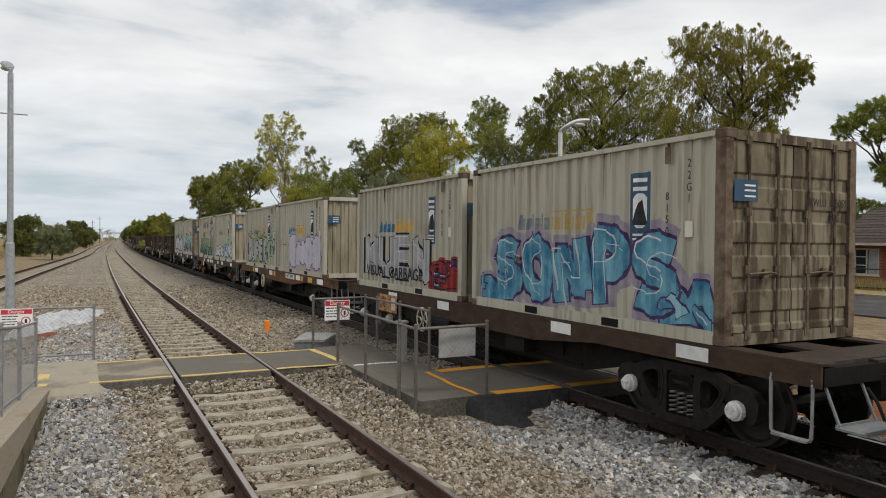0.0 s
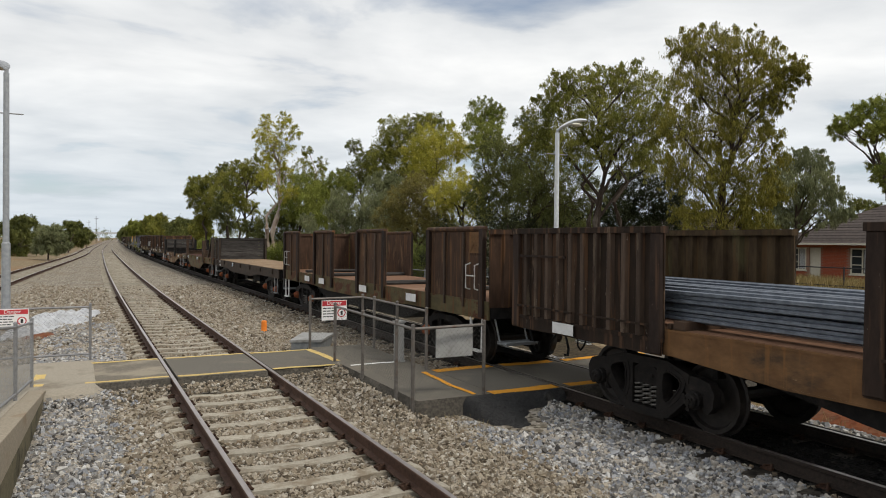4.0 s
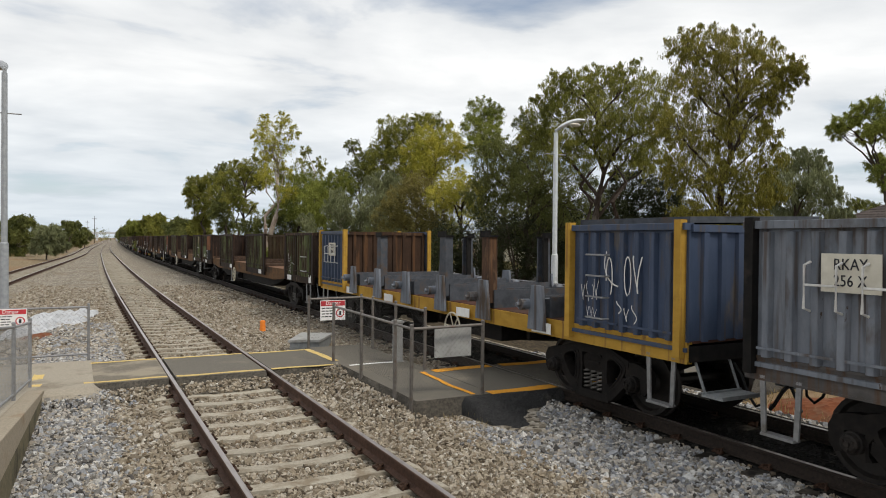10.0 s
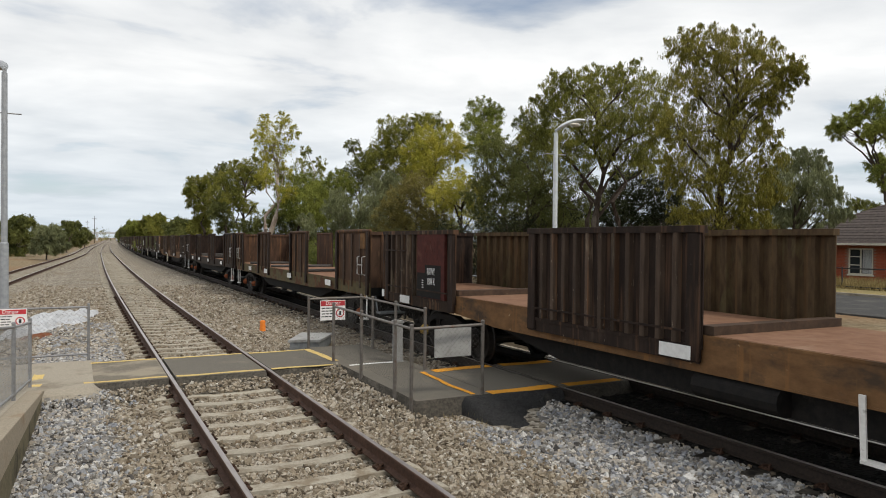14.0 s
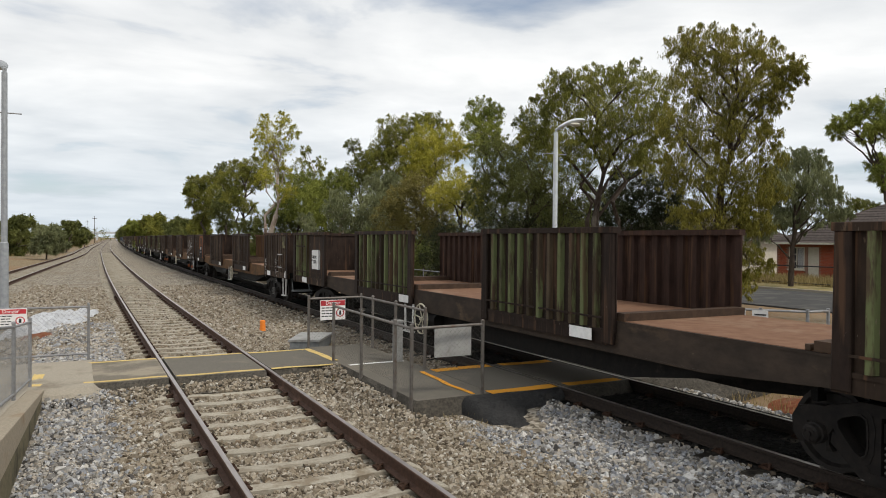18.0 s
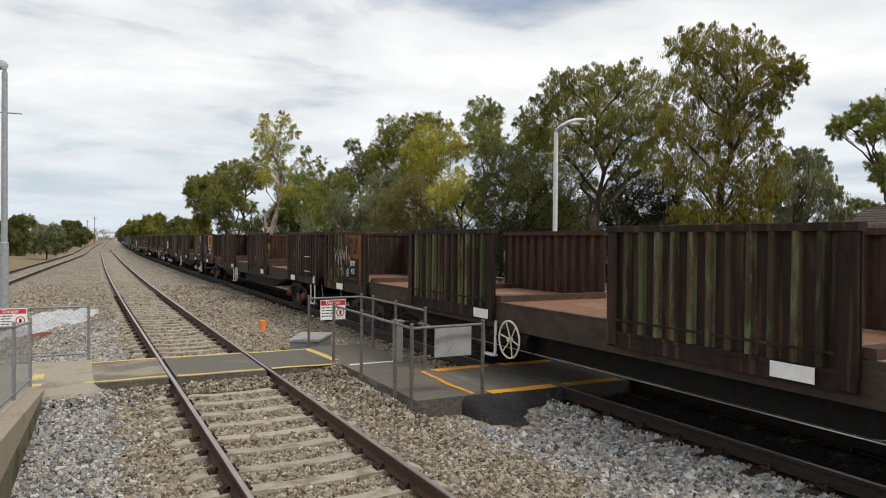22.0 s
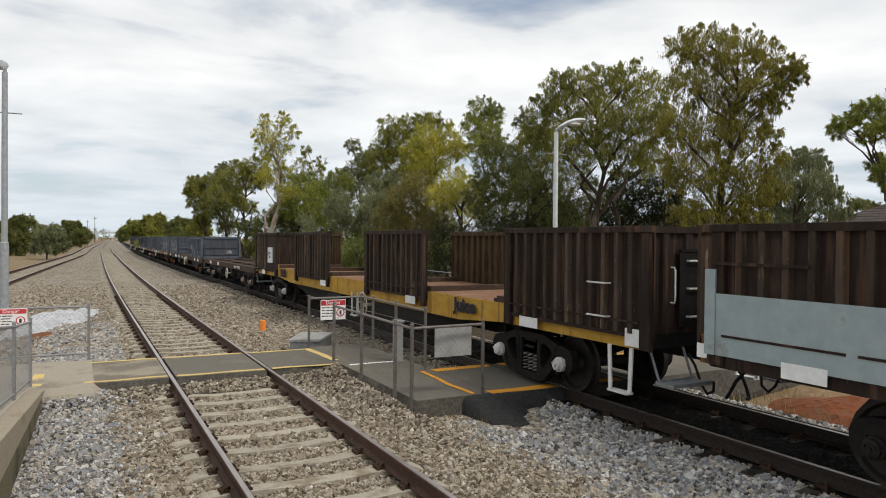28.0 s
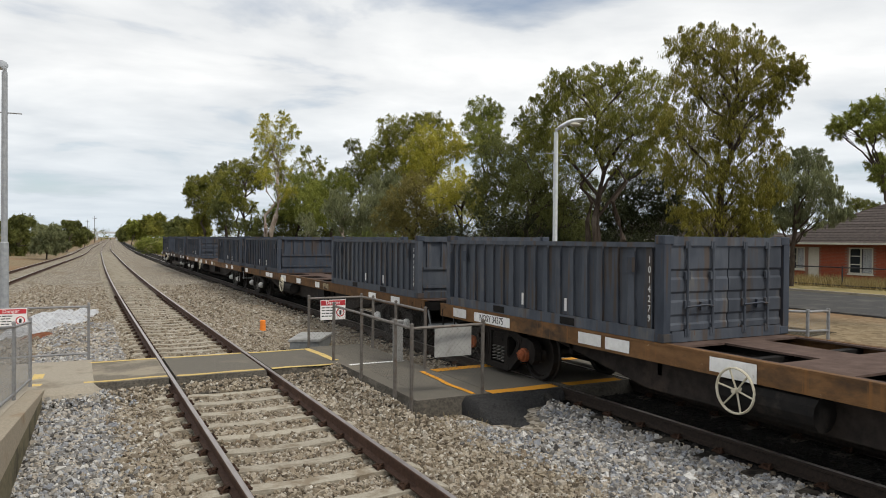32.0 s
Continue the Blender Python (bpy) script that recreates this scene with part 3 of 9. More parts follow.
leaf_mat("leaf_green", (0.087, 0.111, 0.020), (0.336, 0.354, 0.073))
leaf_mat("leaf_yellow", (0.189, 0.200, 0.024), (0.583, 0.518, 0.076))
leaf_mat("leaf_tan", (0.098, 0.087, 0.025), (0.293, 0.247, 0.076))
# Dark undergrowth leaves, with the shade under the trees put into the colour.
leaf_mat("leaf_bush_shaded", (0.012, 0.017, 0.007), (0.058, 0.064, 0.024))
leaf_mat("leaf_grey", (0.103, 0.120, 0.053), (0.305, 0.316, 0.161))
leaf_mat("leaf_shrub", (0.055, 0.074, 0.017), (0.222, 0.240, 0.058))
leaf_mat("leaf_amber", (0.072, 0.074, 0.012), (0.325, 0.285, 0.050))
leaf_mat("leaf_dry", (0.20, 0.15, 0.06), (0.38, 0.30, 0.14))
gl = bpy.data.materials.new("window_glass")
gl.use_nodes = True
gl.node_tree.nodes["Principled BSDF"].inputs["Base Color"].default_value = (0.03, 0.035, 0.04, 1)
gl.node_tree.nodes["Principled BSDF"].inputs["Roughness"].default_value = 0.08
MATS["window_glass"] = gl


# ---- mesh helpers ----
def box(bm, x0, x1, y0, y1, z0, z1):
    v = [bm.verts.new(p) for p in ((x0, y0, z0), (x1, y0, z0), (x1, y1, z0), (x0, y1, z0), (x0, y0, z1), (x1, y0, z1), (x1, y1, z1), (x0, y1, z1))]
    for f in ((0, 3, 2, 1), (4, 5, 6, 7), (0, 1, 5, 4), (1, 2, 6, 5), (2, 3, 7, 6), (3, 0, 4, 7)):
        bm.faces.new([v[i] for i in f])
    return v


def tube(bm, pts, r, seg=6, close=True, radii=None):
    pts = [Vector(p) for p in pts]
    rings = []
    for i, p in enumerate(pts):
        a, b = pts[max(0, i - 1)], pts[min(len(pts) - 1, i + 1)]
        d = (b - a).normalized()
        u = d.cross(Vector((0, 0, 1)))
        if u.length < 0.05:
            u = d.cross(Vector((1, 0, 0)))
        u.normalize()
        w = d.cross(u)
        rr = radii[i] if radii else r
        rings.append([bm.verts.new(p + (u * math.cos(k * math.tau / seg) + w * math.sin(k * math.tau / seg)) * rr) for k in range(seg)])
    for a, b in zip(rings, rings[1:]):
        for k in range(seg):
            bm.faces.new((a[k], a[(k + 1) % seg], b[(k + 1) % seg], b[k]))
    if close:
        bm.faces.new(list(reversed(rings[0])))
        bm.faces.new(rings[-1])


def slab(bm, outline, a0, a1, axis="x"):
    """A flat outline of (u, v) points given thickness from a0 to a1 along an axis: x (u = y, v = z), y (u = x, v = z) or z (u = x, v = y)."""
    def at(u, v, a):
        return (a, u, v) if axis == "x" else (u, a, v) if axis == "y" else (u, v, a)
    lo = [bm.verts.new(at(u, v, a0)) for u, v in outline]
    hi = [bm.verts.new(at(u, v, a1)) for u, v in outline]
    n = len(outline)
    bm.faces.new(lo)
    bm.faces.new(list(reversed(hi)))
    for i in range(n):
        bm.faces.new((lo[(i + 1) % n], lo[i], hi[i], hi[(i + 1) % n]))


def strip(bm, profile, ys, place, z=0.0, cap=True):
    """Draws a cross-section of (x, z) points along the line x = place(y)."""
    rings = [[bm.verts.new((place(y) + x, y, z + h)) for x, h in profile] for y in ys]
    n = len(profile)
    for a, b in zip(rings, rings[1:]):
        for k in range(n if cap else n - 1):
            bm.faces.new((a[k], a[(k + 1) % n], b[(k + 1) % n], b[k]))
    if cap:
        bm.faces.new(rings[0])
        bm.faces.new(list(reversed(rings[-1])))


def finish(bm, name, material):
    bmesh.ops.recalc_face_normals(bm, faces=bm.faces)
    me = bpy.data.meshes.new(name)
    bm.to_mesh(me)
    bm.free()
    me.materials.append(MATS[material])
    return me


def part(name, bm, material, parent=None, label="", loc=None):
    ob = new(name, finish(bm, name, material))
    if parent:
        ob.parent = parent
    if loc:
        ob.location = loc
    return tagged(ob, label) if label else ob


CACHE = {}


def piece(name, key, draw, material, parent, loc=(0, 0, 0), turn=0.0, label=""):
    """A part whose mesh is shared by all pieces of the same key and material."""
    key = (key, material)
    if key not in CACHE:
        bm = bmesh.new()
        draw(bm)
        CACHE[key] = finish(bm, name, material)
    ob = new(name, CACHE[key])
    ob.parent = parent
    ob.location = loc
    if turn:
        ob.rotation_euler = (0, 0, turn)
    return tagged(ob, label) if label else ob


def empty(name, x=0, y=0, z=0):
    ob = new(name)
    ob.empty_display_size = 0.2
    ob.location = (x, y, z)
    return ob


def fast_mesh(name, verts, quads, material):
    me = bpy.data.meshes.new(name)
    n, k = len(quads), quads.shape[1]
    me.vertices.add(len(verts))
    me.vertices.foreach_set("co", np.asarray(verts, np.float32).ravel())
    me.loops.add(n * k)
    me.loops.foreach_set("vertex_index", np.asarray(quads, np.int32).ravel())
    me.polygons.add(n)
    me.polygons.foreach_set("loop_start", np.arange(0, n * k, k, dtype=np.int32))
    me.update(calc_edges=True)
    me.shade_flat()
    me.materials.append(MATS[material])
    return me


def lettering(words, size, material, parent, loc, turn=None, name="lettering", offset=0.0, squeeze=1.0, deep=0.002):
    """Words in the built-in font, standing in the plane x = const and read from the -x side."""
    key = ("text", words, size, material, offset, squeeze)
    if key not in CACHE:
        cu = bpy.data.curves.new("words", "FONT")
        cu.body, cu.size, cu.extrude, cu.offset, cu.resolution_u = words, size, deep, offset, 2
        cu.align_x, cu.align_y = "CENTER", "CENTER"
        tmp = new("words", cu)
        me = bpy.data.meshes.new_from_object(tmp.evaluated_get(bpy.context.evaluated_depsgraph_get()))
        bpy.data.objects.remove(tmp)
        me.materials.clear()
        me.materials.append(MATS[material])
        # stand it up facing -x, first letter at the far end
        me.transform(Matrix(((0, 0, -1, 0), (-squeeze, 0, 0, 0), (0, 1, 0, 0), (0, 0, 0, 1))))
        CACHE[key] = me
    ob = new(name, CACHE[key])
    ob.parent = parent
    tagged(ob, kind="stuff")
    ob.location = loc
    if turn is not None:
        ob.rotation_euler = (0, 0, turn)
    return ob


# ---- the lines of the tracks ----
def lat(y):
    """How far the tracks bend to the right at y."""
    return 1.03e-4 * max(0.0, y - 10) ** 2 if y < 200 else 3.718 + 0.03914 * (y - 200)


def slope(y):
    return 2.06e-4 * max(0.0, min(y, 200) - 10)


def ease(a, b, v):
    t = min(1, max(0, (v - a) / (b - a)))
    return t * t * (3 - 2 * t)


def near_line(y):
    return 2.295 + lat(y) + 0.36 * ease(25, 110, y)


def train_line(y):
    return 7.94 + lat(y)


def west_line(y):
    return -5.2 + 4.2 * ease(5, 130, y) + lat(y)


YS = [-12 + 2 * i for i in range(12)] + [12 + 2.0 * i for i in range(50)] + [112 + 6.0 * i for i in range(30)] + [300 + 30.0 * i for i in range(27)]


# ---- ground and tracks ----
def ground_height(x, y):
    """Height of the natural ground at x from the bent line of the tracks."""
    a = -0.62
    if x < -3:
        a += 0.25 * ease(-4, -10, x) if x > -10 else 0.25
    if x > 9.5:
        a += 0.30 * ease(10.5, 14, x) + 0.20 * ease(15, 22, x)
    if x > 10 and y > -30:
        a += 0.05 * noise.noise((x * 0.4, y * 0.4, 0))
    return a


def build_ground():
    xs = [-2600, -900, -320, -120, -60, -40, -28, -20, -14, -10, -8, -6.5, -5, -3, 0, 3, 6, 9, 10.2, 11, 12, 13, 14, 16, 18, 20, 22, 25, 30, 36, 45, 60, 90, 150, 320, 900, 2600]
    ys = [-2600, -600, -150, -60, -30] + [-20 + 4 * i for i in range(45)] + [170, 200, 240, 300, 380, 500, 700, 1000, 1500, 2600, 4500]
    vs = np.array([(x + (lat(y) if y < 1200 else lat(1200)), y, ground_height(x, y)) for y in ys for x in xs])
    w = len(xs)
    qs = np.array([(j * w + i, j * w + i + 1, (j + 1) * w + i + 1, (j + 1) * w + i) for j in range(len(ys) - 1) for i in range(w - 1)])
    g = new("ground", fast_mesh("ground", vs, qs, "dirt"))
    tagged(g, "dry pale brown dirt beside the railway", "ground", kind="structure")
    for nm, lab, mt, prof, y0, y1, place in (
            ("verge_east", "dry straw-coloured grass verge beside the street", "dry_grass_ground", [(33.5, -0.1), (33.7, 0.03), (44, 0.1), (44, -0.3), (33.5, -0.3)], -60, 130, lambda y: 0.0),
            ("verge_west", "dry yellow grass strip by the western track", "dry_grass_ground", [(-34, -0.45), (-33, -0.3), (-15, -0.3), (-13.6, -0.5)], 30, 420, lambda y: lat(y) + 0.8 * math.sin(y * 0.07)),
            ("road_east", "grey asphalt street beyond the trees", "asphalt", [(24.6, -0.5), (24.6, -0.06), (29, 0.0), (33.4, -0.06), (33.4, -0.5)], -60, 160, lambda y: 0.0)):
        bm = bmesh.new()
        strip(bm, prof, [y for y in np.arange(y0, y1 + 1, 4)], place)
        tagged(part(nm, bm, mt), lab, nm.split("_")[0], kind="structure")
    bm = bmesh.new()
    for i in range(60):
        box(bm, 33.4, 33.62, -60 + i * 3.5, -60 + i * 3.5 + 3.48, -0.3, 0.06)
    tagged(part("kerb", bm, "path_concrete"), "pale concrete kerb along the street", "kerb", kind="structure")
    bm = bmesh.new()
    bmesh.ops.create_grid(bm, x_segments=26, y_segments=40, size=1)
    for v in bm.verts:
        x, y = v.co.x * 1.3 + 11.6, v.co.y * 3.2 + 5.9
        e = max(0, 1 - (v.co.x ** 2 + v.co.y ** 2) ** 0.5)
        v.co = Vector((x, y, ground_height(x, y) + (0.05 + 0.16 * noise.noise((x, y, 3)) + 0.22) * min(1, e * 2.5) - 0.03))
    tagged(part("dirt_heap", bm, "red_dirt"), "low heap of red-orange dirt beside the track", "dirt", kind="stuff")


def build_shaded_litter():
    # Dark strip laid over the ground; its colour holds the shade there.
    bm = bmesh.new()
    ys = list(np.arange(13.0, 110, 1.5))
    strip(bm, [(9.9, -0.62), (10.1, -0.50), (12.0, -0.46), (14.5, -0.25), (19.8, -0.16), (20.2, -0.6)], ys, lambda y: lat(y) + 0.25 * math.sin(y * 0.6))
    tagged(part("ground_shaded_litter", bm, "litter_shaded"), "dark strip of litter and soil standing for shade under the trees", "ground", kind="structure")


def build_beds():
    main = [(-1.1, -0.75), (-0.95, -0.36), (-0.45, -0.25), (0.35, -0.245), (0.75, -0.24), (1.1, -0.23), (3.45, -0.23), (3.75, -0.23), (4.4, -0.235), (5.2, -0.26), (5.9, -0.19),
            (6.45, -0.20), (9.4, -0.20), (9.8, -0.24), (10.7, -0.62), (10.8, -0.75)]
    bm = bmesh.new()
    strip(bm, main, YS, lat)
    tagged(part("ballast_bed", bm, "ballast"), "brown-grey crushed stone ballast under the two tracks", "ballast", kind="structure")
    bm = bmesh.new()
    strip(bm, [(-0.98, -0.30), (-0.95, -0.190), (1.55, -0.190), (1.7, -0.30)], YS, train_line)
    tagged(part("oily_shaded_ballast", bm, "oily_shaded_bed"), "oil-stained ballast between the freight rails, blackened for the train's shade", "ballast", kind="structure")
    bm = bmesh.new()
    ys = [y for y in YS if y >= 14]
    strip(bm, [(-2.6, -0.75), (-2.3, -0.5), (-1.5, -0.215), (1.5, -0.215), (2.1, -0.4), (2.4, -0.75)], ys, west_line)
    tagged(part("ballast_bed_west", bm, "ballast"), "weathered stone ballast under the western track", "ballast", kind="structure")
    bm = bmesh.new()
    a = [[bm.verts.new((west_line(y) + 1.6, y, -0.34)), bm.verts.new(((west_line(y) + near_line(y)) / 2, y, -0.40)), bm.verts.new((near_line(y) - 1.7, y, -0.33))] for y in ys]
    for p, q in zip(a, a[1:]):
        bm.faces.new((p[0], p[1], q[1], q[0]))
        bm.faces.new((p[1], p[2], q[2], q[1]))
    tagged(part("gravel_between", bm, "ballast"), "worn gravel strip between the two tracks", "gravel", kind="structure")


RAIL = [(-0.07, -0.17), (-0.07, -0.155), (-0.012, -0.13), (-0.012, -0.045), (-0.036, -0.035), (-0.036, -0.006), (-0.028, -0.0005),
        (0.028, -0.0005), (0.036, -0.006), (0.036, -0.035), (0.012, -0.045), (0.012, -0.13), (0.07, -0.155), (0.07, -0.17)]
HEAD = [(-0.027, -0.004), (-0.027, 0.003), (0.027, 0.003), (0.027, -0.004)]


def build_track(name, line, half, y0, web, shine, sleeper, label):
    tr = tagged(empty(name), label, "railway track", kind="structure")
    ys = [y for y in YS if y >= y0]
    for side in (-half, half):
        bm = bmesh.new()
        strip(bm, RAIL, ys, lambda y: line(y) + side)
        r = part("rail", bm, web, tr)
        bm = bmesh.new()
        strip(bm, HEAD, ys, lambda y: line(y) + side)
        part("running_surface", bm, shine, r, "worn shiny top of the rail")

    def draw(bm):
        # a concrete sleeper, thinner in the middle with sloped ends
        out = [(-1.27, -0.22), (-1.27, -0.055), (-1.18, -0.008), (-half - 0.22, 0.0), (-half + 0.25, -0.004), (-0.3, -0.022), (0.3, -0.022),
               (half - 0.25, -0.004), (half + 0.22, 0.0), (1.18, -0.008), (1.27, -0.055), (1.27, -0.22)]
        slab(bm, out, -0.105, 0.105, "y")
        bmesh.ops.bevel(bm, geom=[e for e in bm.edges if abs(e.verts[0].co.y - e.verts[1].co.y) < 1e-6 and e.verts[0].co.z > -0.2], offset=0.012, segments=1, affect="EDGES")

    def clip(bm):
        tube(bm, [(-0.05, -0.06, 0.0), (-0.02, -0.05, 0.05), (0.03, -0.02, 0.055), (0.05, 0.02, 0.03), (0.0, 0.05, 0.035), (-0.06, 0.06, 0.01)], 0.016, 5)
        box(bm, -0.05, 0.04, -0.045, 0.045, -0.01, 0.028)
    y, i = y0 + 0.3, 0
    far = bmesh.new()
    while y < 130:
        z = -0.172 + random.uniform(-0.012, 0.004)
        if y < 46 and not (name == "near_track" and 12.9 < y < 15.4) and not (name == "train_track" and 9.4 < y < 11.9):
            s = piece("sleeper", name + "sleeper", draw, sleeper, tr, (line(y), y, z), random.uniform(-0.012, 0.012))
            if y < 34:
                for sx in (-half - 0.105, -half + 0.105, half - 0.105, half + 0.105):
                    piece("rail_clip", "clip", clip, "clip_rust", s, (sx, 0, 0.0), math.pi if sx > 0 and sx > half or -half < sx < 0 else 0)
        elif y >= 46:
            box(far, line(y) - 1.27, line(y) + 1.27, y - 0.105, y + 0.105, -0.4, z - 0.006)
        y += 0.69
    tagged(part("far_sleepers", far, sleeper, tr), kind="stuff")
    return tr


def build_crossing():
    nx = near_line(14)
    cr = tagged(empty("footpath"), "worn grey asphalt foot crossing with yellow edge lines over the track", "footpath", kind="structure")
    # three slabs across the near line, with flangeway gaps at the rails
    gap = 0.075

    def slab_part(nm, x0, x1, y0, y1, z, mt, skirt=0.3, sides="ns", rim="asphalt_edge"):
        """A level slab whose open edges slump raggedly down to the ballast."""
        bm = bmesh.new()
        ex = [skirt if k in sides else 0.0 for k in "wesn"]
        us = sorted({x0 - ex[0], *np.linspace(x0 - ex[0] * 0.8, x0, 4 if ex[0] else 1), *np.linspace(x0, x1, max(3, int((x1 - x0) / 0.16))), *np.linspace(x1, x1 + ex[1], 5 if ex[1] else 1)})
        vs = sorted({y0 - ex[2], *np.linspace(y0 - ex[2] * 0.8, y0, 4 if ex[2] else 1), *np.linspace(y0, y1, max(3, int((y1 - y0) / 0.1))), *np.linspace(y1, y1 + ex[3], 5 if ex[3] else 1)})
        rows = []
        for v in vs:
            row = []
            for u in us:
                d = math.hypot(max(x0 - u, u - x1, 0), max(y0 - v, v - y1, 0))
                k = min(1, d / skirt) if d > 1e-6 else 0.0
                wob = noise.noise((u * 2.3, v * 2.3, 4)) + 0.6 * noise.noise((u * 6, v * 6, 1)) + 0.5 * noise.noise((u * 17, v * 17, 2))
                drop = 0.42 * k ** (1.1 + 0.4 * wob) if k else 0.0
                lump = 0.06 * wob * min(1, k * 3)
                row.append(bm.verts.new((u, v, z - drop + lump + 0.004 * noise.noise((u * 1.1, v * 1.1, 6)))))
            rows.append(row)
        for a, b in zip(rows, rows[1:]):
            for i in range(len(us) - 1):
                bm.faces.new((a[i], a[i + 1], b[i + 1], b[i]))
        edge = [e for e in bm.edges if e.is_boundary]
        g = bmesh.ops.extrude_edge_only(bm, edges=edge)
        for w in g["geom"]:
            if isinstance(w, bmesh.types.BMVert):
                w.co.z -= 0.3
        for f in bm.faces:
            p = f.calc_center_median()
            if not (x0 - 0.02 < p.x < x1 + 0.02 and y0 - 0.02 < p.y < y1 + 0.02):
                f.material_index = 1
        ob = part(nm, bm, mt, cr)
        ob.data.materials.append(MATS[rim])
        return ob
    l, r = nx - 0.855, nx + 0.855
    slab_part("asphalt_slab", 0.02, l - 0.045, 13.0, 15.3, 0.0, "path_dusty")
    slab_part("asphalt_slab", l + gap, r - gap, 13.0, 15.2, 0.0, "path_asphalt")
    slab_part("asphalt_slab", r + 0.045, 4.55, 13.1, 15.2, 0.0, "path_asphalt")
    slab_part("asphalt_slab", 4.55, 5.9, 9.62, 15.45, -0.004, "path_asphalt", 0.26, "wsn")
    tl, tr_ = 7.94 - 0.7525, 7.94 + 0.7525
    slab_part("asphalt_slab", 5.9, tl - 0.045, 9.5, 11.85, 0.0, "path_asphalt", rim="fresh_asphalt")
    slab_part("asphalt_slab", tl + gap, tr_ - gap, 9.5, 11.85, 0.0, "path_asphalt")
    slab_part("asphalt_slab", tr_ + 0.045, 15.5, 9.5, 11.85, 0.0, "path_asphalt")
    slab_part("concrete_slab", -2.2, 0.22, 12.75, 15.5, 0.006, "path_concrete", 0.55, "se", "path_concrete")
    # fresh asphalt ramp spilled beside the train line
    bm = bmesh.new()
    bmesh.ops.create_grid(bm, x_segments=70, y_segments=50, size=1)
    for v in bm.verts:
        # a wedge that fans out and down from the edge of the slab
        x, w = 6.1 + v.co.x * 0.85, (1 - v.co.y) / 2
        run_out = 0.50 + 1.15 * math.exp(-((x - 5.68) / 0.42) ** 2)
        y = 9.55 - run_out * w + 0.05 * noise.noise((x * 4, w * 3, 5)) * w
        rough = 0.05 * noise.noise((x * 6, y * 6, 1)) + 0.02 * noise.noise((x * 22, y * 22, 1))
        side = max(0, abs(v.co.x) - 0.85) / 0.15
        v.co = Vector((x, y, 0.006 - 0.36 * w ** 1.3 - 0.25 * side ** 2 + rough * min(1, w * 4)))
    part("asphalt_patch", bm, "fresh_asphalt", cr, "dark fresh lump of asphalt")

    def line(nm, mt, pts, w, wavy=0.07):
        bm = bmesh.new()
        for (x0, y0), (x1, y1) in zip(pts, pts[1:]):
            d = Vector((x1 - x0, y1 - y0, 0)).normalized()
            q = Vector((-d.y, d.x, 0)) * w / 2
            n = max(1, int(Vector((x1 - x0, y1 - y0, 0)).length / 0.25))
            rows = []
            for i in range(n + 1):
                p = Vector((x0 + (x1 - x0) * i / n, y0 + (y1 - y0) * i / n, 0.007))
                p += q.normalized() * wavy * noise.noise(p * 1.3)
                k = 1 + 0.35 * noise.noise(p * 5)
                rows.append((bm.verts.new(p + q * k), bm.verts.new(p - q * k)))
            for a, b in zip(rows, rows[1:]):
                bm.faces.new((a[0], a[1], b[1], b[0]))
        r = bmesh.ops.extrude_face_region(bm, geom=bm.faces[:])
        for g in r["geom"]:
            if isinstance(g, bmesh.types.BMVert):
                g.co.z -= 0.003
        part(nm, bm, mt, cr)
    for x0, x1 in ((0.08, l - 0.06), (l + gap + 0.02, r - gap - 0.02), (r + 0.06, 4.4)):
        line("yellow_line", "line_yellow", [(x0, 13.12), (x1, 13.12)], 0.115)
        line("yellow_line", "line_yellow", [(x0, 15.12), (x1, 15.12)], 0.11)
    line("yellow_line", "line_yellow", [(4.47, 15.2), (4.55, 13.5)], 0.14)
    line("yellow_line", "line_yellow", [(-0.58, 14.9), (-0.62, 13.1)], 0.16)
    line("white_line", "line_white", [(4.65, 12.9), (5.8, 12.9)], 0.09)
    line("orange_line", "line_orange", [(5.86, 11.7), (7.1, 11.72)], 0.24)
    line("orange_line", "line_orange", [(5.84, 9.66), (7.12, 9.63)], 0.24)
    line("orange_line", "line_orange", [(7.35, 11.72), (8.5, 11.72)], 0.22)
    line("orange_line", "line_orange", [(7.35, 9.63), (8.5, 9.63)], 0.22)
    line("orange_line", "line_orange", [(8.8, 11.72), (11, 11.72)], 0.22)
    line("orange_line", "line_orange", [(5.55, 9.66), (5.62, 11.7)], 0.085)


def build_platform():
    pf = tagged(empty("platform_ramp", -0.5, 12.6, 0), "concrete platform ramp with a brownish edge wall", "platform", kind="structure")
    pf.rotation_euler = (0, 0, radians(-1.8))
    bm = bmesh.new()
    slab(bm, [(-22, -0.8), (-22, 0.82), (-8.2, 0.82), (-0.05, -0.02), (-0.05, -0.8)], -3.6, 0.0, "x")
    part("edge_wall", bm, "wall_concrete", pf)
    bm = bmesh.new()
    slab(bm, [(-22, 0.822), (-22, 0.88), (-8.2, 0.88), (0.0, 0.045), (0.0, -0.015)], -0.20, 0.03, "x")
    bmesh.ops.bevel(bm, geom=bm.edges[:], offset=0.012, segments=1, affect="EDGES")
    part("coping", bm, "coping", pf)
    bm = bmesh.new()
    slab(bm, [(-22, 0.822), (-22, 0.87), (-8.2, 0.87), (0.0, 0.035), (0.0, -0.015)], -3.6, -0.205, "x")
    part("ramp_surface", bm, "path_concrete", pf)


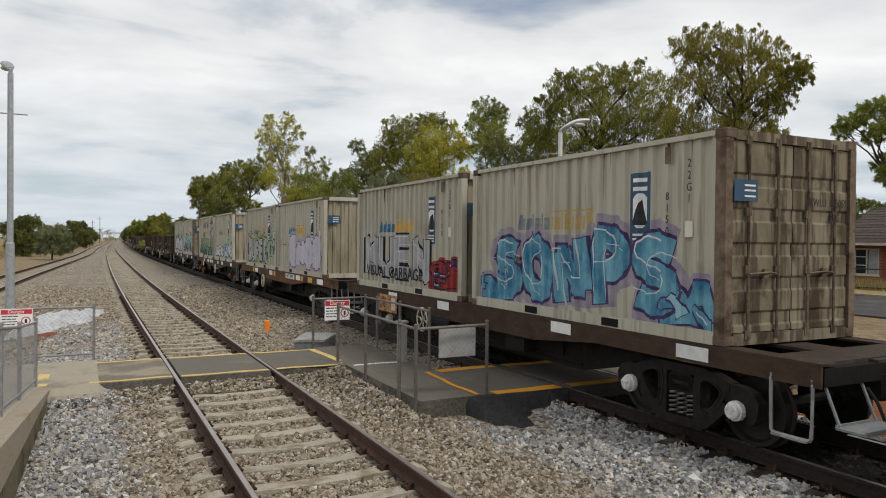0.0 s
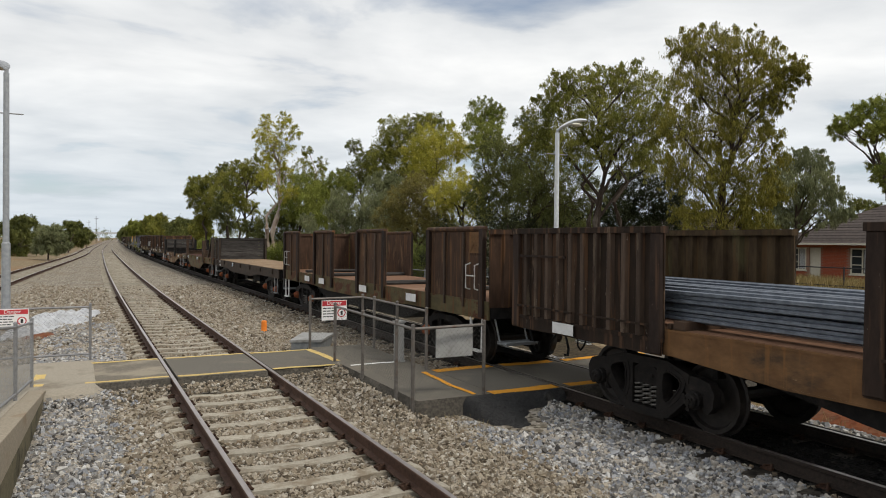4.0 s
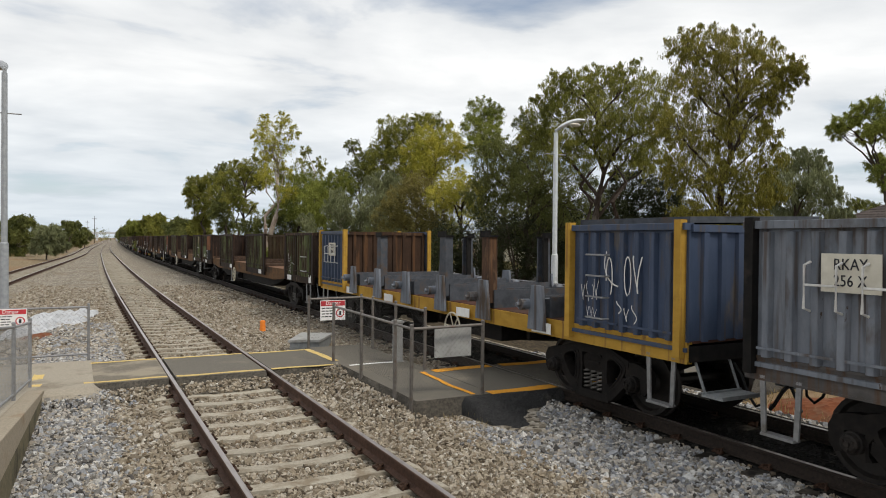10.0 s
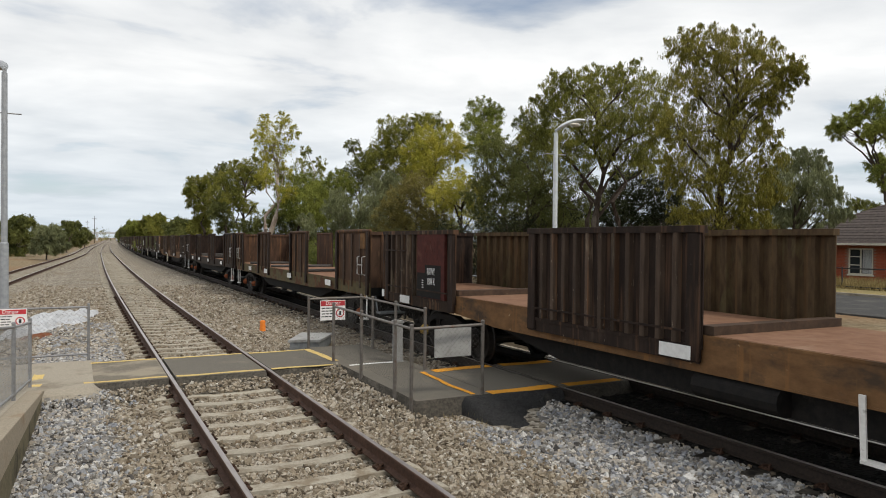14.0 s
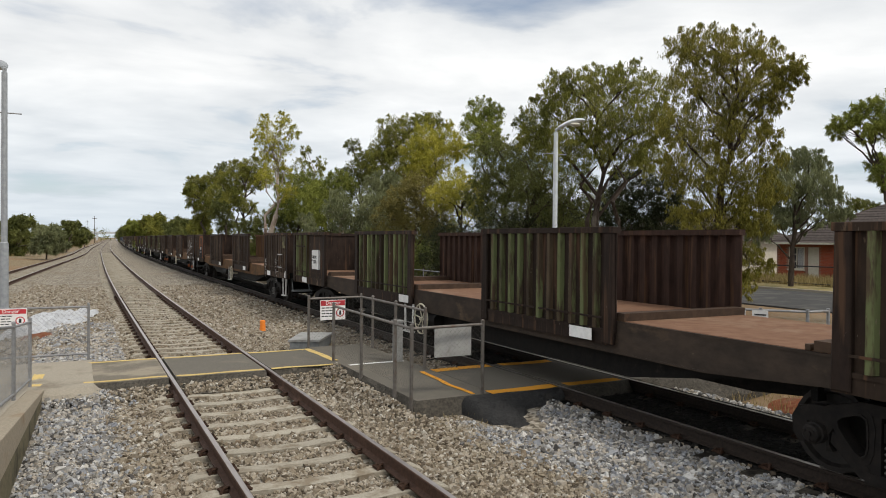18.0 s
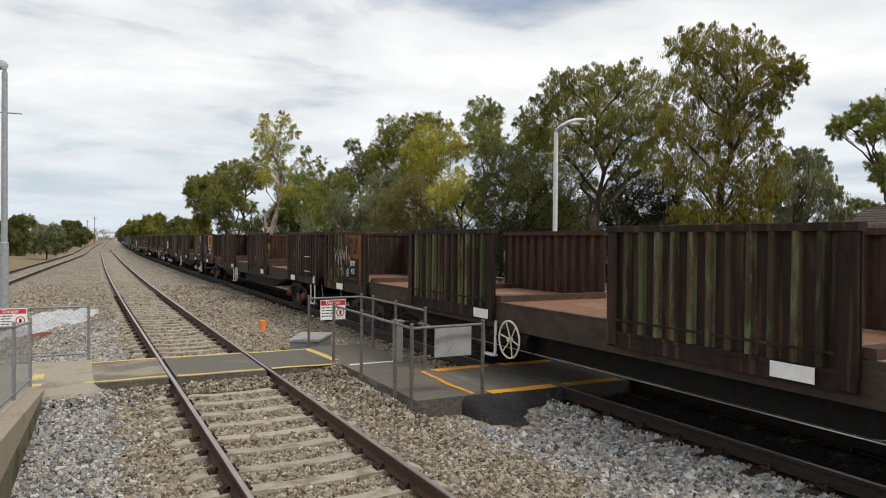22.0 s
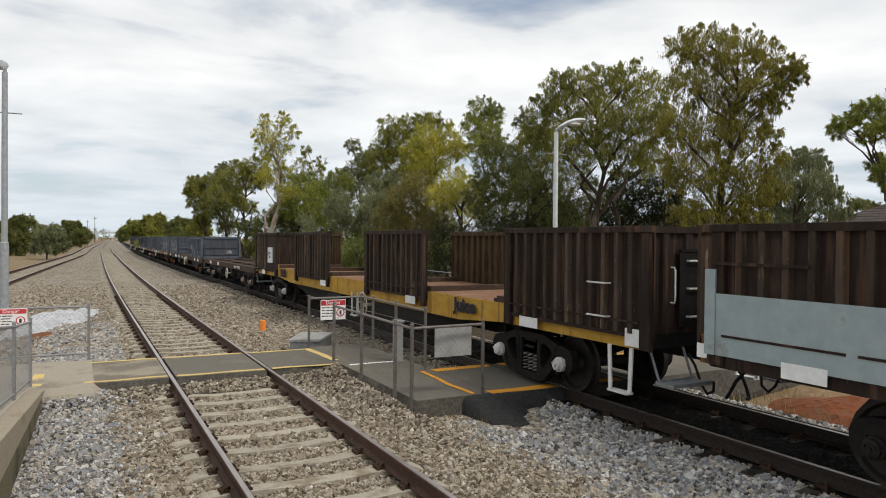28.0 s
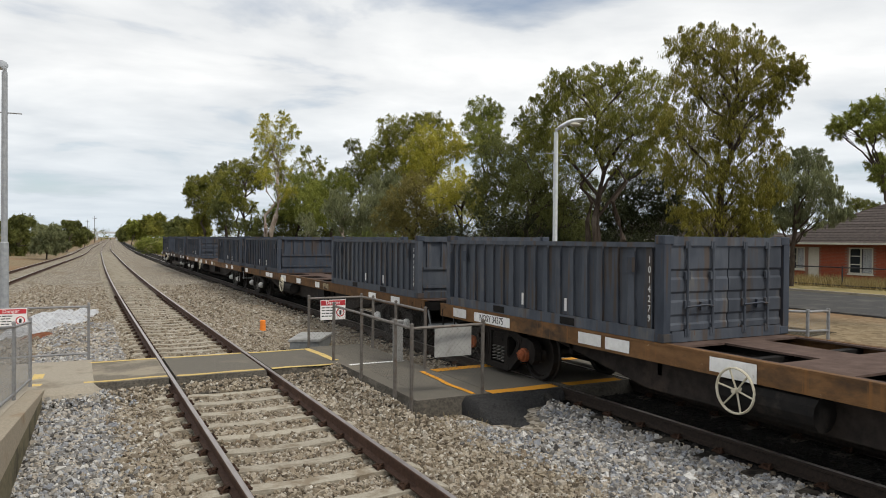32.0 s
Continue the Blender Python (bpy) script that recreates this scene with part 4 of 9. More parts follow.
# ---- fences, signs and lamps ----
def wire_mesh(bm, a, b, z0a, z1a, z0b, z1b, pitch=0.085, r=0.0011):
    """Diamond wire between two posts; heights may differ at the ends."""
    a, b = Vector(a), Vector(b)
    w = (b - a).length
    h = z1a - z0a
    k = -h
    q = Vector((b - a).normalized().yx.to_3d())
    q = Vector((-(b - a).y, (b - a).x, 0)).normalized()
    def at(u, v):
        t = u / w
        p = a.lerp(b, t)
        lo, hi = z0a + (z0b - z0a) * t, z1a + (z1b - z1a) * t
        return Vector((p.x, p.y, lo + (hi - lo) * v / h))
    s = 0
    while k < w:
        for flip in (0, 1):
            u0, u1 = max(0, k), min(w, k + h)
            v0, v1 = u0 - k, u1 - k
            if flip:
                v0, v1 = h - v0, h - v1
            if u1 - u0 > 0.03:
                p0, p1 = at(u0, v0), at(u1, v1)
                d = (p1 - p0).normalized()
                n = d.cross(q).normalized() * r
                o = q * r
                vs = [bm.verts.new(p) for p in (p0 + n, p0 - n * 0.6 + o, p0 - n * 0.6 - o, p1 + n, p1 - n * 0.6 + o, p1 - n * 0.6 - o)]
                for f in ((0, 1, 4, 3), (1, 2, 5, 4), (2, 0, 3, 5)):
                    bm.faces.new([vs[i] for i in f])
        k += pitch


def pipe_fence(name, label, posts, bays, height, pipe, mesh_bottom=0.12, r=0.026, wired=True, mesh="wire", pitch=0.085):
    """posts: (x, y, z of the foot). bays: pairs of post indices joined by rails and wire."""
    fe = tagged(empty(name), label, "fence")
    for i, (x, y, z) in enumerate(posts):
        bm = bmesh.new()
        tube(bm, [(x, y, z - 0.25), (x, y, z + height)], r, 10)
        tube(bm, [(x, y, z + height), (x, y, z + height + 0.015), (x, y, z + height + 0.028)], r, 10, radii=[r * 1.18, r * 1.1, r * 0.4])
        part("post", bm, pipe, fe)
    for i, j in bays:
        a, b = posts[i], posts[j]
        for k, nm in ((height - 0.05, "top_rail"), (mesh_bottom, "bottom_rail"))[: 1 if name == "maze_fence" else 2]:
            bm = bmesh.new()
            tube(bm, [(a[0], a[1], a[2] + k), (b[0], b[1], b[2] + k)], r * 0.78, 8)
            part(nm, bm, pipe, fe)
        if wired:
            bm = bmesh.new()
            wire_mesh(bm, (a[0], a[1], 0), (b[0], b[1], 0), a[2] + mesh_bottom, a[2] + height - 0.05, b[2] + mesh_bottom, b[2] + height - 0.05, pitch)
            part("wire_mesh", bm, mesh, fe)
    return fe


def danger_sign(x0, x1, y, z0, z1, label):
    """A white board with a red band across its top, facing -y."""
    sg = tagged(empty("danger_sign", (x0 + x1) / 2, y, z0), label, "sign")
    w, h = x1 - x0, z1 - z0
    bm = bmesh.new()
    box(bm, -w / 2, w / 2, -0.004, 0.004, 0, h)
    bmesh.ops.bevel(bm, geom=bm.edges[:], offset=0.003, segments=1, affect="EDGES")
    part("board", bm, "sign_white", sg)
    bm = bmesh.new()
    box(bm, -w / 2 + 0.012, w / 2 - 0.012, -0.007, -0.005, h * 0.72, h - 0.012)
    part("red_band", bm, "sign_red", sg, "dark red header band")
    t = lettering("Danger", h * 0.26, "sign_white", sg, (0, -0.009, h * 0.855), None, "heading", deep=0.001)
    t.rotation_euler = (0, 0, math.pi / 2)
    for i in range(4):
        bm = bmesh.new()
        ww = w * (0.52, 0.46, 0.50, 0.42)[i]
        for k in range(3):
            box(bm, -w * 0.45 + ww * k / 3, -w * 0.45 + ww * (k / 3 + 0.28), -0.0065, -0.005, h * (0.585 - 0.14 * i), h * (0.635 - 0.14 * i))
        part("text_line", bm, "sign_dark", sg)
    bm = bmesh.new()
    tube(bm, [(w * 0.29, -0.005, h * 0.36), (w * 0.29, -0.0075, h * 0.36)], h * 0.22, 20)
    ring = part("symbol", bm, "sign_red", sg, "round red prohibition symbol")
    bm = bmesh.new()
    tube(bm, [(w * 0.29, -0.0078, h * 0.36), (w * 0.29, -0.009, h * 0.36)], h * 0.165, 20)
    part("symbol_face", bm, "sign_white", ring)
    bm = bmesh.new()
    box(bm, w * 0.25, w * 0.33, -0.0105, -0.0092, h * 0.24, h * 0.46)
    part("symbol_bar", bm, "sign_dark", ring)
    return sg


def street_lamp(x, y, z, h, arm, label, bar=0.87, paint="lamp_pole_paint"):
    lp = tagged(empty("street_lamp", x, y, z), label, "street lamp")
    bm = bmesh.new()
    tube(bm, [(0, 0, -0.3), (0, 0, h * 0.33), (0, 0, h * 0.335), (0, 0, h - 0.1)], 0.1, 14, radii=[0.125, 0.12, 0.09, 0.078])
    part("pole", bm, paint, lp)
    bm = bmesh.new()
    tube(bm, [(0, 0, h - 0.25), (0, 0, h), (arm[0] * 0.15, arm[1] * 0.15, h + 0.06)], 0.06, 10)
    part("bracket", bm, paint, lp)
    hd = bmesh.new()
    n, m = 12, 10
    d = Vector((arm[0], arm[1], 0))
    q = Vector((-d.y, d.x, 0)).normalized()
    rows = []
    for i in range(n + 1):
        t = i / n
        wv = 0.17 * (math.sin(math.pi * (0.12 + 0.82 * t)) ** 0.6)
        zc = h + 0.06 + 0.28 * math.sin(t * math.pi * 0.55)
        rows.append([hd.verts.new(d * (0.06 + t * 0.94) + q * wv * math.cos(k * math.tau / m) + Vector((0, 0, zc + 0.55 * wv * math.sin(k * math.tau / m)))) for k in range(m)])
    for a, b in zip(rows, rows[1:]):
        for k in range(m):
            hd.faces.new((a[k], a[(k + 1) % m], b[(k + 1) % m], b[k]))
    hd.faces.new(rows[0])
    hd.faces.new(rows[-1])
    head = part("lamp_head", hd, paint, lp, "pale grey curved lamp head")
    bm = bmesh.new()
    p = d * 0.66 + Vector((0, 0, h + 0.18))
    bmesh.ops.create_uvsphere(bm, u_segments=12, v_segments=6, radius=0.15, matrix=Matrix.Translation(p) @ Matrix.Diagonal((1.5 if abs(arm[0]) > abs(arm[1]) else 1, 1.5 if abs(arm[1]) > abs(arm[0]) else 1, 0.5, 1)))
    part("diffuser", bm, "window_cream", head)
    bm = bmesh.new()
    tube(bm, [(-0.45, 0, h * bar), (0.45, 0, h * bar)], 0.02, 6)
    part("cross_bar", bm, "galvanised", lp)
    return lp


build_ground()
build_beds()
build_shaded_litter()
build_track("near_track", near_line, 0.855, -6, "rail_rust", "rail_head", "sleeper_concrete", "railway track with rusty rails on pale concrete sleepers")
build_track("train_track", train_line, 0.7525, -10, "rail_dark", "rail_head", "sleeper_dark", "freight railway track with dark rails and sleepers")
build_track("west_track", west_line, 0.83, 14, "rail_rust", "rail_head", "sleeper_concrete", "western railway track curving in beside the others")
build_crossing()
build_platform()
pipe_fence("maze_fence", "grey pipe and wire mesh crossing fence, inner row",
           [(4.52, 13.45, 0), (4.50, 11.85, 0), (4.46, 10.25, 0), (4.44, 9.58, 0), (5.72, 9.66, 0)], [(0, 1), (1, 2), (2, 3), (3, 4)], 1.15, "pipe_rust", mesh_bottom=0.16, r=0.030)
pipe_fence("maze_fence", "grey pipe and wire mesh crossing fence, outer row",
           [(4.56, 15.30, 0), (5.84, 15.40, 0), (5.87, 14.75, 0), (5.84, 13.4, 0), (5.80, 11.92, 0)], [(0, 1), (1, 2), (2, 3), (3, 4)], 1.15, "pipe_rust", mesh_bottom=0.16, r=0.030)
pipe_fence("ramp_fence", "galvanised mesh fence along the platform ramp",
           [(-0.69, 13.1, 0.0), (-0.79, 11.3, 0.13), (-0.85, 9.5, 0.32), (-0.91, 7.7, 0.50), (-0.97, 5.9, 0.69)], [(0, 1), (1, 2), (2, 3), (3, 4)], 1.10, "galvanised", mesh="wire_light", pitch=0.055)
pipe_fence("ramp_fence", "low galvanised mesh fence beyond the foot crossing",
           [(0.18, 15.62, 0.0), (-1.7, 15.6, 0.0), (-3.4, 15.6, 0.0)], [(0, 1), (1, 2)], 1.10, "galvanised")
danger_sign(4.81, 5.40, 15.26, 0.61, 1.06, "white danger sign with a red header on the crossing fence")
danger_sign(-1.40, -0.87, 15.54, 0.70, 1.06, "white danger sign with a red header on the low fence")
street_lamp(15.45, 21.0, -0.3, 6.80, (0.85, -0.60), "pale grey street lamp with a curved head behind the train")
street_lamp(-1.99, 24.9, -0.35, 7.79, (-0.26, 1.0), "grey lamp post with a rounded head beside the track", 0.832, "pole_paint_shaded")


# ---- the train ----
# Each vehicle stands by its middle, in metres along the train from the camera's place at the start.
WHEEL_R = 0.46
MOVERS, WHEELS = [], []


def run(t):
    """How far the train has come after t seconds; it slows a little."""
    def v(s):
        u = (s - 16) / 16
        return 19.136 * s - 8.392 * u * u + 0.673 * u * u * u
    return v(t) - v(0.0)


def draw_sideframe(bm):
    # a cast three-piece bogie side frame: rounded triangular windows beside an open spring nest
    def ring(cy, pts, grow, x0, x1):
        n = len(pts)
        c = Vector((sum(p[0] for p in pts) / n, sum(p[1] for p in pts) / n))
        inner = [Vector(p) for p in pts]
        outer = [c + (q - c) * (1 + grow / (q - c).length) for q in inner]
        loops = [[bm.verts.new((x, v.x, v.y)) for v in lp] for x, lp in ((x0, outer), (x0, inner), (x1, inner), (x1, outer))]
        for a, b in zip(loops, loops[1:] + loops[:1]):
            for i in range(n):
                bm.faces.new((a[i], a[(i + 1) % n], b[(i + 1) % n], b[i]))
    tri = [(0.37, 0.70), (0.42, 0.735), (0.50, 0.725), (0.62, 0.675), (0.66, 0.63), (0.645, 0.57), (0.56, 0.46), (0.47, 0.36), (0.42, 0.335), (0.375, 0.365), (0.36, 0.45), (0.36, 0.60)]
    for sg in (-1, 1):
        pts = [(sg * y, z) for y, z in tri]
        ring(sg * 0.47, pts, 0.085, -0.085, 0.07)
        ring(sg * 0.47, pts, 0.022, -0.098, -0.08)
        # column beside the springs, upper arch, pedestal over the axle, lower tension member
        for out, d in (([(0.23, 0.14), (0.37, 0.14), (0.37, 0.84), (0.23, 0.84)], 0.075),
                       ([(0.0, 0.76), (0.40, 0.76), (0.78, 0.64), (0.80, 0.76), (0.42, 0.875), (0.0, 0.875)], 0.08),
                       ([(0.68, 0.60), (0.76, 0.48), (0.76, 0.36), (0.72, 0.30), (0.79, 0.29), (0.80, 0.56), (1.01, 0.56), (1.02, 0.34), (1.10, 0.32), (1.17, 0.40), (1.19, 0.58), (1.12, 0.70), (0.95, 0.745), (0.78, 0.75), (0.68, 0.73)], 0.07),
                       ([(0.34, 0.10), (0.44, 0.13), (0.74, 0.40), (0.72, 0.52), (0.60, 0.46), (0.40, 0.28), (0.34, 0.24)], 0.08),
                       ([(0.0, 0.09), (0.38, 0.09), (0.38, 0.20), (0.0, 0.20)], 0.085)):
            slab(bm, [(sg * y, z) for y, z in out], -d, d - 0.01, "x")
    # end of the bolster above the springs, with its wedge pocket
    slab(bm, [(-0.22, 0.52), (0.22, 0.52), (0.22, 0.70), (0.15, 0.75), (-0.15, 0.75), (-0.22, 0.70)], -0.05, 0.05, "x")
    slab(bm, [(-0.14, 0.60), (0.14, 0.60), (0.14, 0.65), (-0.14, 0.65)], -0.062, -0.05, "x")


def draw_bolster(bm):
    slab(bm, [(-1.05, 0.50), (-0.5, 0.40), (0.5, 0.40), (1.05, 0.50), (1.05, 0.72), (-1.05, 0.72)], -0.2, 0.2, "y")
    tube(bm, [(0, 0, 0.70), (0, 0, 0.84)], 0.25, 12)
    for y in (-0.38, 0.38):
        box(bm, -0.95, 0.95, y - 0.03, y + 0.03, 0.26, 0.38)


def draw_wheelset(bm):
    tube(bm, [(-1.02, 0, 0), (1.02, 0, 0)], 0.08, 10)
    for s in (-1, 1):
        c = [(0.66, 0.49), (0.685, 0.49), (0.70, 0.46), (0.80, 0.452), (0.80, 0.40), (0.755, 0.37), (0.745, 0.17), (0.80, 0.13), (0.80, 0.08), (0.66, 0.08), (0.66, 0.15), (0.72, 0.20), (0.72, 0.37), (0.66, 0.40)]
        n, g = len(c), 20
        rings = [[bm.verts.new((s * x, r * math.cos(k * math.tau / g), r * math.sin(k * math.tau / g))) for x, r in c] for k in range(g)]
        for k in range(g):
            a, b = rings[k], rings[(k + 1) % g]
            for i in range(n):
                bm.faces.new((a[i], a[(i + 1) % n], b[(i + 1) % n], b[i]))


def draw_cap(bm):
    # bearing adapter with its end cap: faces -x
    tube(bm, [(0.0, 0, 0), (-0.07, 0, 0), (-0.075, 0, 0), (-0.12, 0, 0), (-0.135, 0, 0)], 0.11, 14, radii=[0.12, 0.12, 0.10, 0.092, 0.07])
    tube(bm, [(-0.13, 0, 0), (-0.155, 0, 0)], 0.028, 8)
    for k in range(3):
        a = k * math.tau / 3 + 0.5
        tube(bm, [(-0.125, 0.058 * math.cos(a), 0.058 * math.sin(a)), (-0.152, 0.058 * math.cos(a), 0.058 * math.sin(a))], 0.016, 6)


def draw_spring(bm):
    pts = []
    for i in range(41):
        a = i / 8 * math.tau
        pts.append((0.058 * math.cos(a), 0.058 * math.sin(a), 0.21 + 0.30 * i / 40))
    tube(bm, pts, 0.017, 4)


def bogie(wagon, y, cap, frame_mat="bogie_iron", tread=True):
    b = piece("bogie", "bolster", draw_bolster, frame_mat, wagon, (0, y, 0))
    for s in (-1, 1):
        f = piece("side_frame", "sideframe", draw_sideframe, frame_mat, b, (s * 1.0, 0, 0))
        if s < 0:
            for yy in (-0.155, 0.0, 0.155):
                piece("spring", "spring", draw_spring, "spring_steel", b, (s * 1.01, yy, 0))
        for a in (-0.9, 0.9):
            c = piece("axle_cap", "cap", draw_cap, cap if s < 0 else "bogie_iron", b, (s * 1.06, a, WHEEL_R), 0 if s < 0 else math.pi)
    for a in (-0.9, 0.9):
        w = piece("wheelset", "wheelset", draw_wheelset, "wheel_steel", b, (0, a, WHEEL_R))
        WHEELS.append(w)
    return b


def draw_coupler(bm):
    box(bm, -0.09, 0.09, -0.75, 0.1, 0.80, 0.98)
    slab(bm, [(-0.14, -0.95), (0.16, -0.98), (0.2, -0.8), (0.1, -0.66), (-0.12, -0.66), (-0.18, -0.8)], 0.76, 1.02, "z")


def draw_hose(bm):
    tube(bm, [(0.25, 0, 0.85), (0.27, -0.12, 0.78), (0.3, -0.25, 0.62), (0.25, -0.4, 0.42), (0.12, -0.55, 0.33), (0.0, -0.62, 0.35)], 0.024, 6)


def draw_lever(bm):
    tube(bm, [(-0.45, 0, 0.9), (-0.42, -0.1, 0.75), (-0.40, -0.2, 0.5), (-0.42, -0.32, 0.40), (-0.45, -0.45, 0.46), (-0.5, -0.5, 0.6)], 0.018, 6)


def draw_footplate(bm):
    box(bm, -1.15, -0.45, -0.44, -0.12, 0.55, 0.575)
    for y in (-0.435, -0.125):
        box(bm, -1.15, -0.45, y - 0.01, y + 0.01, 0.575, 0.60)
    tube(bm, [(-1.1, -0.14, 0.56), (-1.1, 0.05, 1.0)], 0.018, 5)
    tube(bm, [(-0.5, -0.14, 0.56), (-0.5, 0.05, 1.0)], 0.018, 5)


def draw_stirrup(bm):
    # flat-bar step, narrower at the foot
    for y in (-1, 1):
        slab(bm, [(y * 0.255, 0.99), (y * 0.19, 0.99), (y * 0.165, 0.36), (y * 0.225, 0.36)], -0.012, 0.012, "x")
    box(bm, -0.06, 0.06, -0.20, 0.20, 0.345, 0.375)


def draw_step_frame(bm):
    tube(bm, [(0, -0.24, 1.02), (0, -0.25, 0.96), (0, -0.24, 0.40), (0, -0.21, 0.37), (0, 0.21, 0.37), (0, 0.24, 0.40), (0, 0.25, 0.96), (0, 0.24, 1.02)], 0.021, 6)
    box(bm, -0.05, 0.05, -0.21, 0.21, 0.352, 0.372)


def draw_small_wheel(bm):
    draw_handwheel(bm)
    bmesh.ops.scale(bm, vec=(1, 0.80, 0.80), verts=bm.verts[:])


def draw_handwheel(bm):
    n = 28
    tube(bm, [(0, 0.32 * math.cos(k * math.tau / n), 0.32 * math.sin(k * math.tau / n)) for k in range(n + 1)], 0.018, 6, close=False)
    for k in range(6):
        a = k * math.tau / 6 + 0.2
        tube(bm, [(0.03, 0, 0), (0, 0.32 * math.cos(a), 0.32 * math.sin(a))], 0.013, 5)
    tube(bm, [(-0.03, 0, 0), (0.35, 0, 0)], 0.04, 8)


def draw_plate(bm):
    box(bm, -0.006, 0.0, -0.26, 0.26, -0.085, 0.085)


def draw_rung(bm):
    tube(bm, [(0.04, -0.2, 0), (-0.05, -0.2, 0), (-0.05, 0.2, 0), (0.04, 0.2, 0)], 0.014, 5)


def ladder(w, material, loc, turn):
    """Four rungs one above the other on the body."""
    for k in range(4):
        piece("rung", "rung", draw_rung, material, w, (loc[0], loc[1], loc[2] + 1.35 + 0.30 * k), turn)


def draw_grab(bm):
    tube(bm, [(0.04, 0, 0.24), (-0.05, 0, 0.24), (-0.065, 0, 0.20), (-0.065, 0, -0.20), (-0.05, 0, -0.24), (0.04, 0, -0.24)], 0.014, 5)


def draw_handrail(bm):
    tube(bm, [(0.04, -0.17, 0.25), (-0.06, -0.17, 0.22), (-0.06, -0.17, -0.22), (0.04, -0.17, -0.25)], 0.015, 5)
    tube(bm, [(0.04, 0.17, 0.25), (-0.06, 0.17, 0.22), (-0.06, 0.17, -0.22), (0.04, 0.17, -0.25)], 0.015, 5)
    tube(bm, [(-0.05, -0.17, 0.02), (-0.05, 0.17, 0.02)], 0.013, 5)


def wagon_base(label, s0, s1, cap, group, iron="bogie_iron", inset=2.05, ends=0.42):
    """The running gear of a wagon between the joints s0 and s1."""
    w = tagged(empty("freight_wagon"), label, "wagon", group)
    half = (s1 - s0) / 2 - ends
    MOVERS.append((w, (s0 + s1) / 2))
    for sg in (-1, 1):
        bogie(w, sg * (half - inset), cap, iron)
        piece("coupler", "coupler", draw_coupler, "bogie_iron", w, (0, sg * half, 0), 0 if sg < 0 else math.pi)
        t = 0 if sg < 0 else math.pi
        piece("hose", "hose", draw_hose, "hose_black", w, (0, sg * half, 0), t)
        piece("uncoupling_lever", "lever", draw_lever, "hose_black", w, (0, sg * half, 0), t)
        piece("foot_plate", "footplate", draw_footplate, "box_grey", w, (0, sg * half, 0), t)
    return w, half


def sills(w, half, z0, z1, x, paint, belly=0.0, key="", start=3.6, slope=1.6):
    """Side sills, deeper in the middle where belly is given, with a flange above and below."""
    def draw(bm):
        b = half - start
        out = [(-half, z1), (-half, z0), (-b, z0), (-b + slope, z0 - belly), (b - slope, z0 - belly), (b, z0), (half, z0), (half, z1)]
        slab(bm, out, -0.012, 0.012, "x")
        box(bm, -0.02, 0.07, -half, half, z1 - 0.03, z1)
        if belly:
            box(bm, -0.015, 0.07, -b + slope, b - slope, z0 - belly, z0 - belly + 0.025)
        else:
            box(bm, -0.015, 0.07, -half, half, z0, z0 + 0.025)
    for sg in (-1, 1):
        piece("side_sill", "sill%s%.2f%.2f%.2f%.2f%.2f" % (key, half, z0, z1, belly, start), draw, paint, w, (sg * x, 0, 0), 0 if sg < 0 else math.pi)

    def centre(bm):
        box(bm, -0.2, 0.2, -half, half, z0 - belly * 0.6 - 0.12, z1 - 0.06)
        for i in range(9):
            y = -half + 0.05 + (2 * half - 0.1) * i / 8
            box(bm, -x + 0.03, x - 0.03, y - 0.06, y + 0.06, z0 + 0.02, z1 - 0.05)
        # brake gear, reservoir and pipes under the floor
        tube(bm, [(0.5, -1.2, z0 - 0.18), (0.5, -1.15, z0 - 0.18), (0.5, 0.1, z0 - 0.18), (0.5, 0.15, z0 - 0.18)], 0.2, 10, radii=[0.08, 0.2, 0.2, 0.08])
        tube(bm, [(-0.6, -half + 1, z0 - 0.02), (-0.6, half - 1, z0 - 0.02)], 0.025, 5)
        tube(bm, [(-0.25, -half + 3.2, z0 - 0.25), (-0.25, half - 3.2, z0 - 0.25)], 0.03, 5)
        box(bm, -0.75, -0.45, 1.0, 1.5, z0 - 0.42, z0)
        b = half - 3.4
        for u in (-0.34, 0.34):
            slab(bm, [(-b - 1.0, z0), (-b, z0 - 0.22), (-b + 1.8, z0 - 0.42), (b - 1.8, z0 - 0.42), (b, z0 - 0.22), (b + 1.0, z0)], u - 0.02, u + 0.02, "x")
        box(bm, -0.95, -0.4, -2.6, -1.3, z0 - 0.36, z0 - 0.02)
        for k in range(7):
            y = -b + 0.6 + (2 * b - 1.2) * k / 6
            box(bm, -0.9, 0.9, y - 0.04, y + 0.04, z0 - 0.24, z0)
    piece("centre_sill", "centre%s%.2f%.2f%.2f" % (key, half, z0, belly), centre, "wagon_black", w)


def deck(w, half, z, x, paint, key="plain"):
    def draw(bm):
        box(bm, -x + 0.02, x - 0.02, -half, half, z - 0.03, z)
    piece("deck", "deck%s%.2f%.2f" % (key, half, z), draw, paint, w)


def end_wall(x, z0, z1, pitch=0.42):
    """A ribbed wall across the wagon's end as one folded sheet, seen from -y."""
    def draw(bm):
        n = round(2 * x / pitch)
        p = 2 * x / n
        prof = []
        for i in range(n):
            u = -x + i * p
            prof += [(u, -0.012), (u + p * 0.6, -0.012), (u + p * 0.66, -0.055), (u + p * 0.94, -0.055)]
        prof.append((x, -0.012))
        slab(bm, prof + [(x, 0.012), (-x, 0.012)], z0, z1 - 0.09, "z")
        slab(bm, [(-x, -0.065), (x, -0.065), (x, 0.05), (-x, 0.05)], z1 - 0.0905, z1, "z")
    return draw


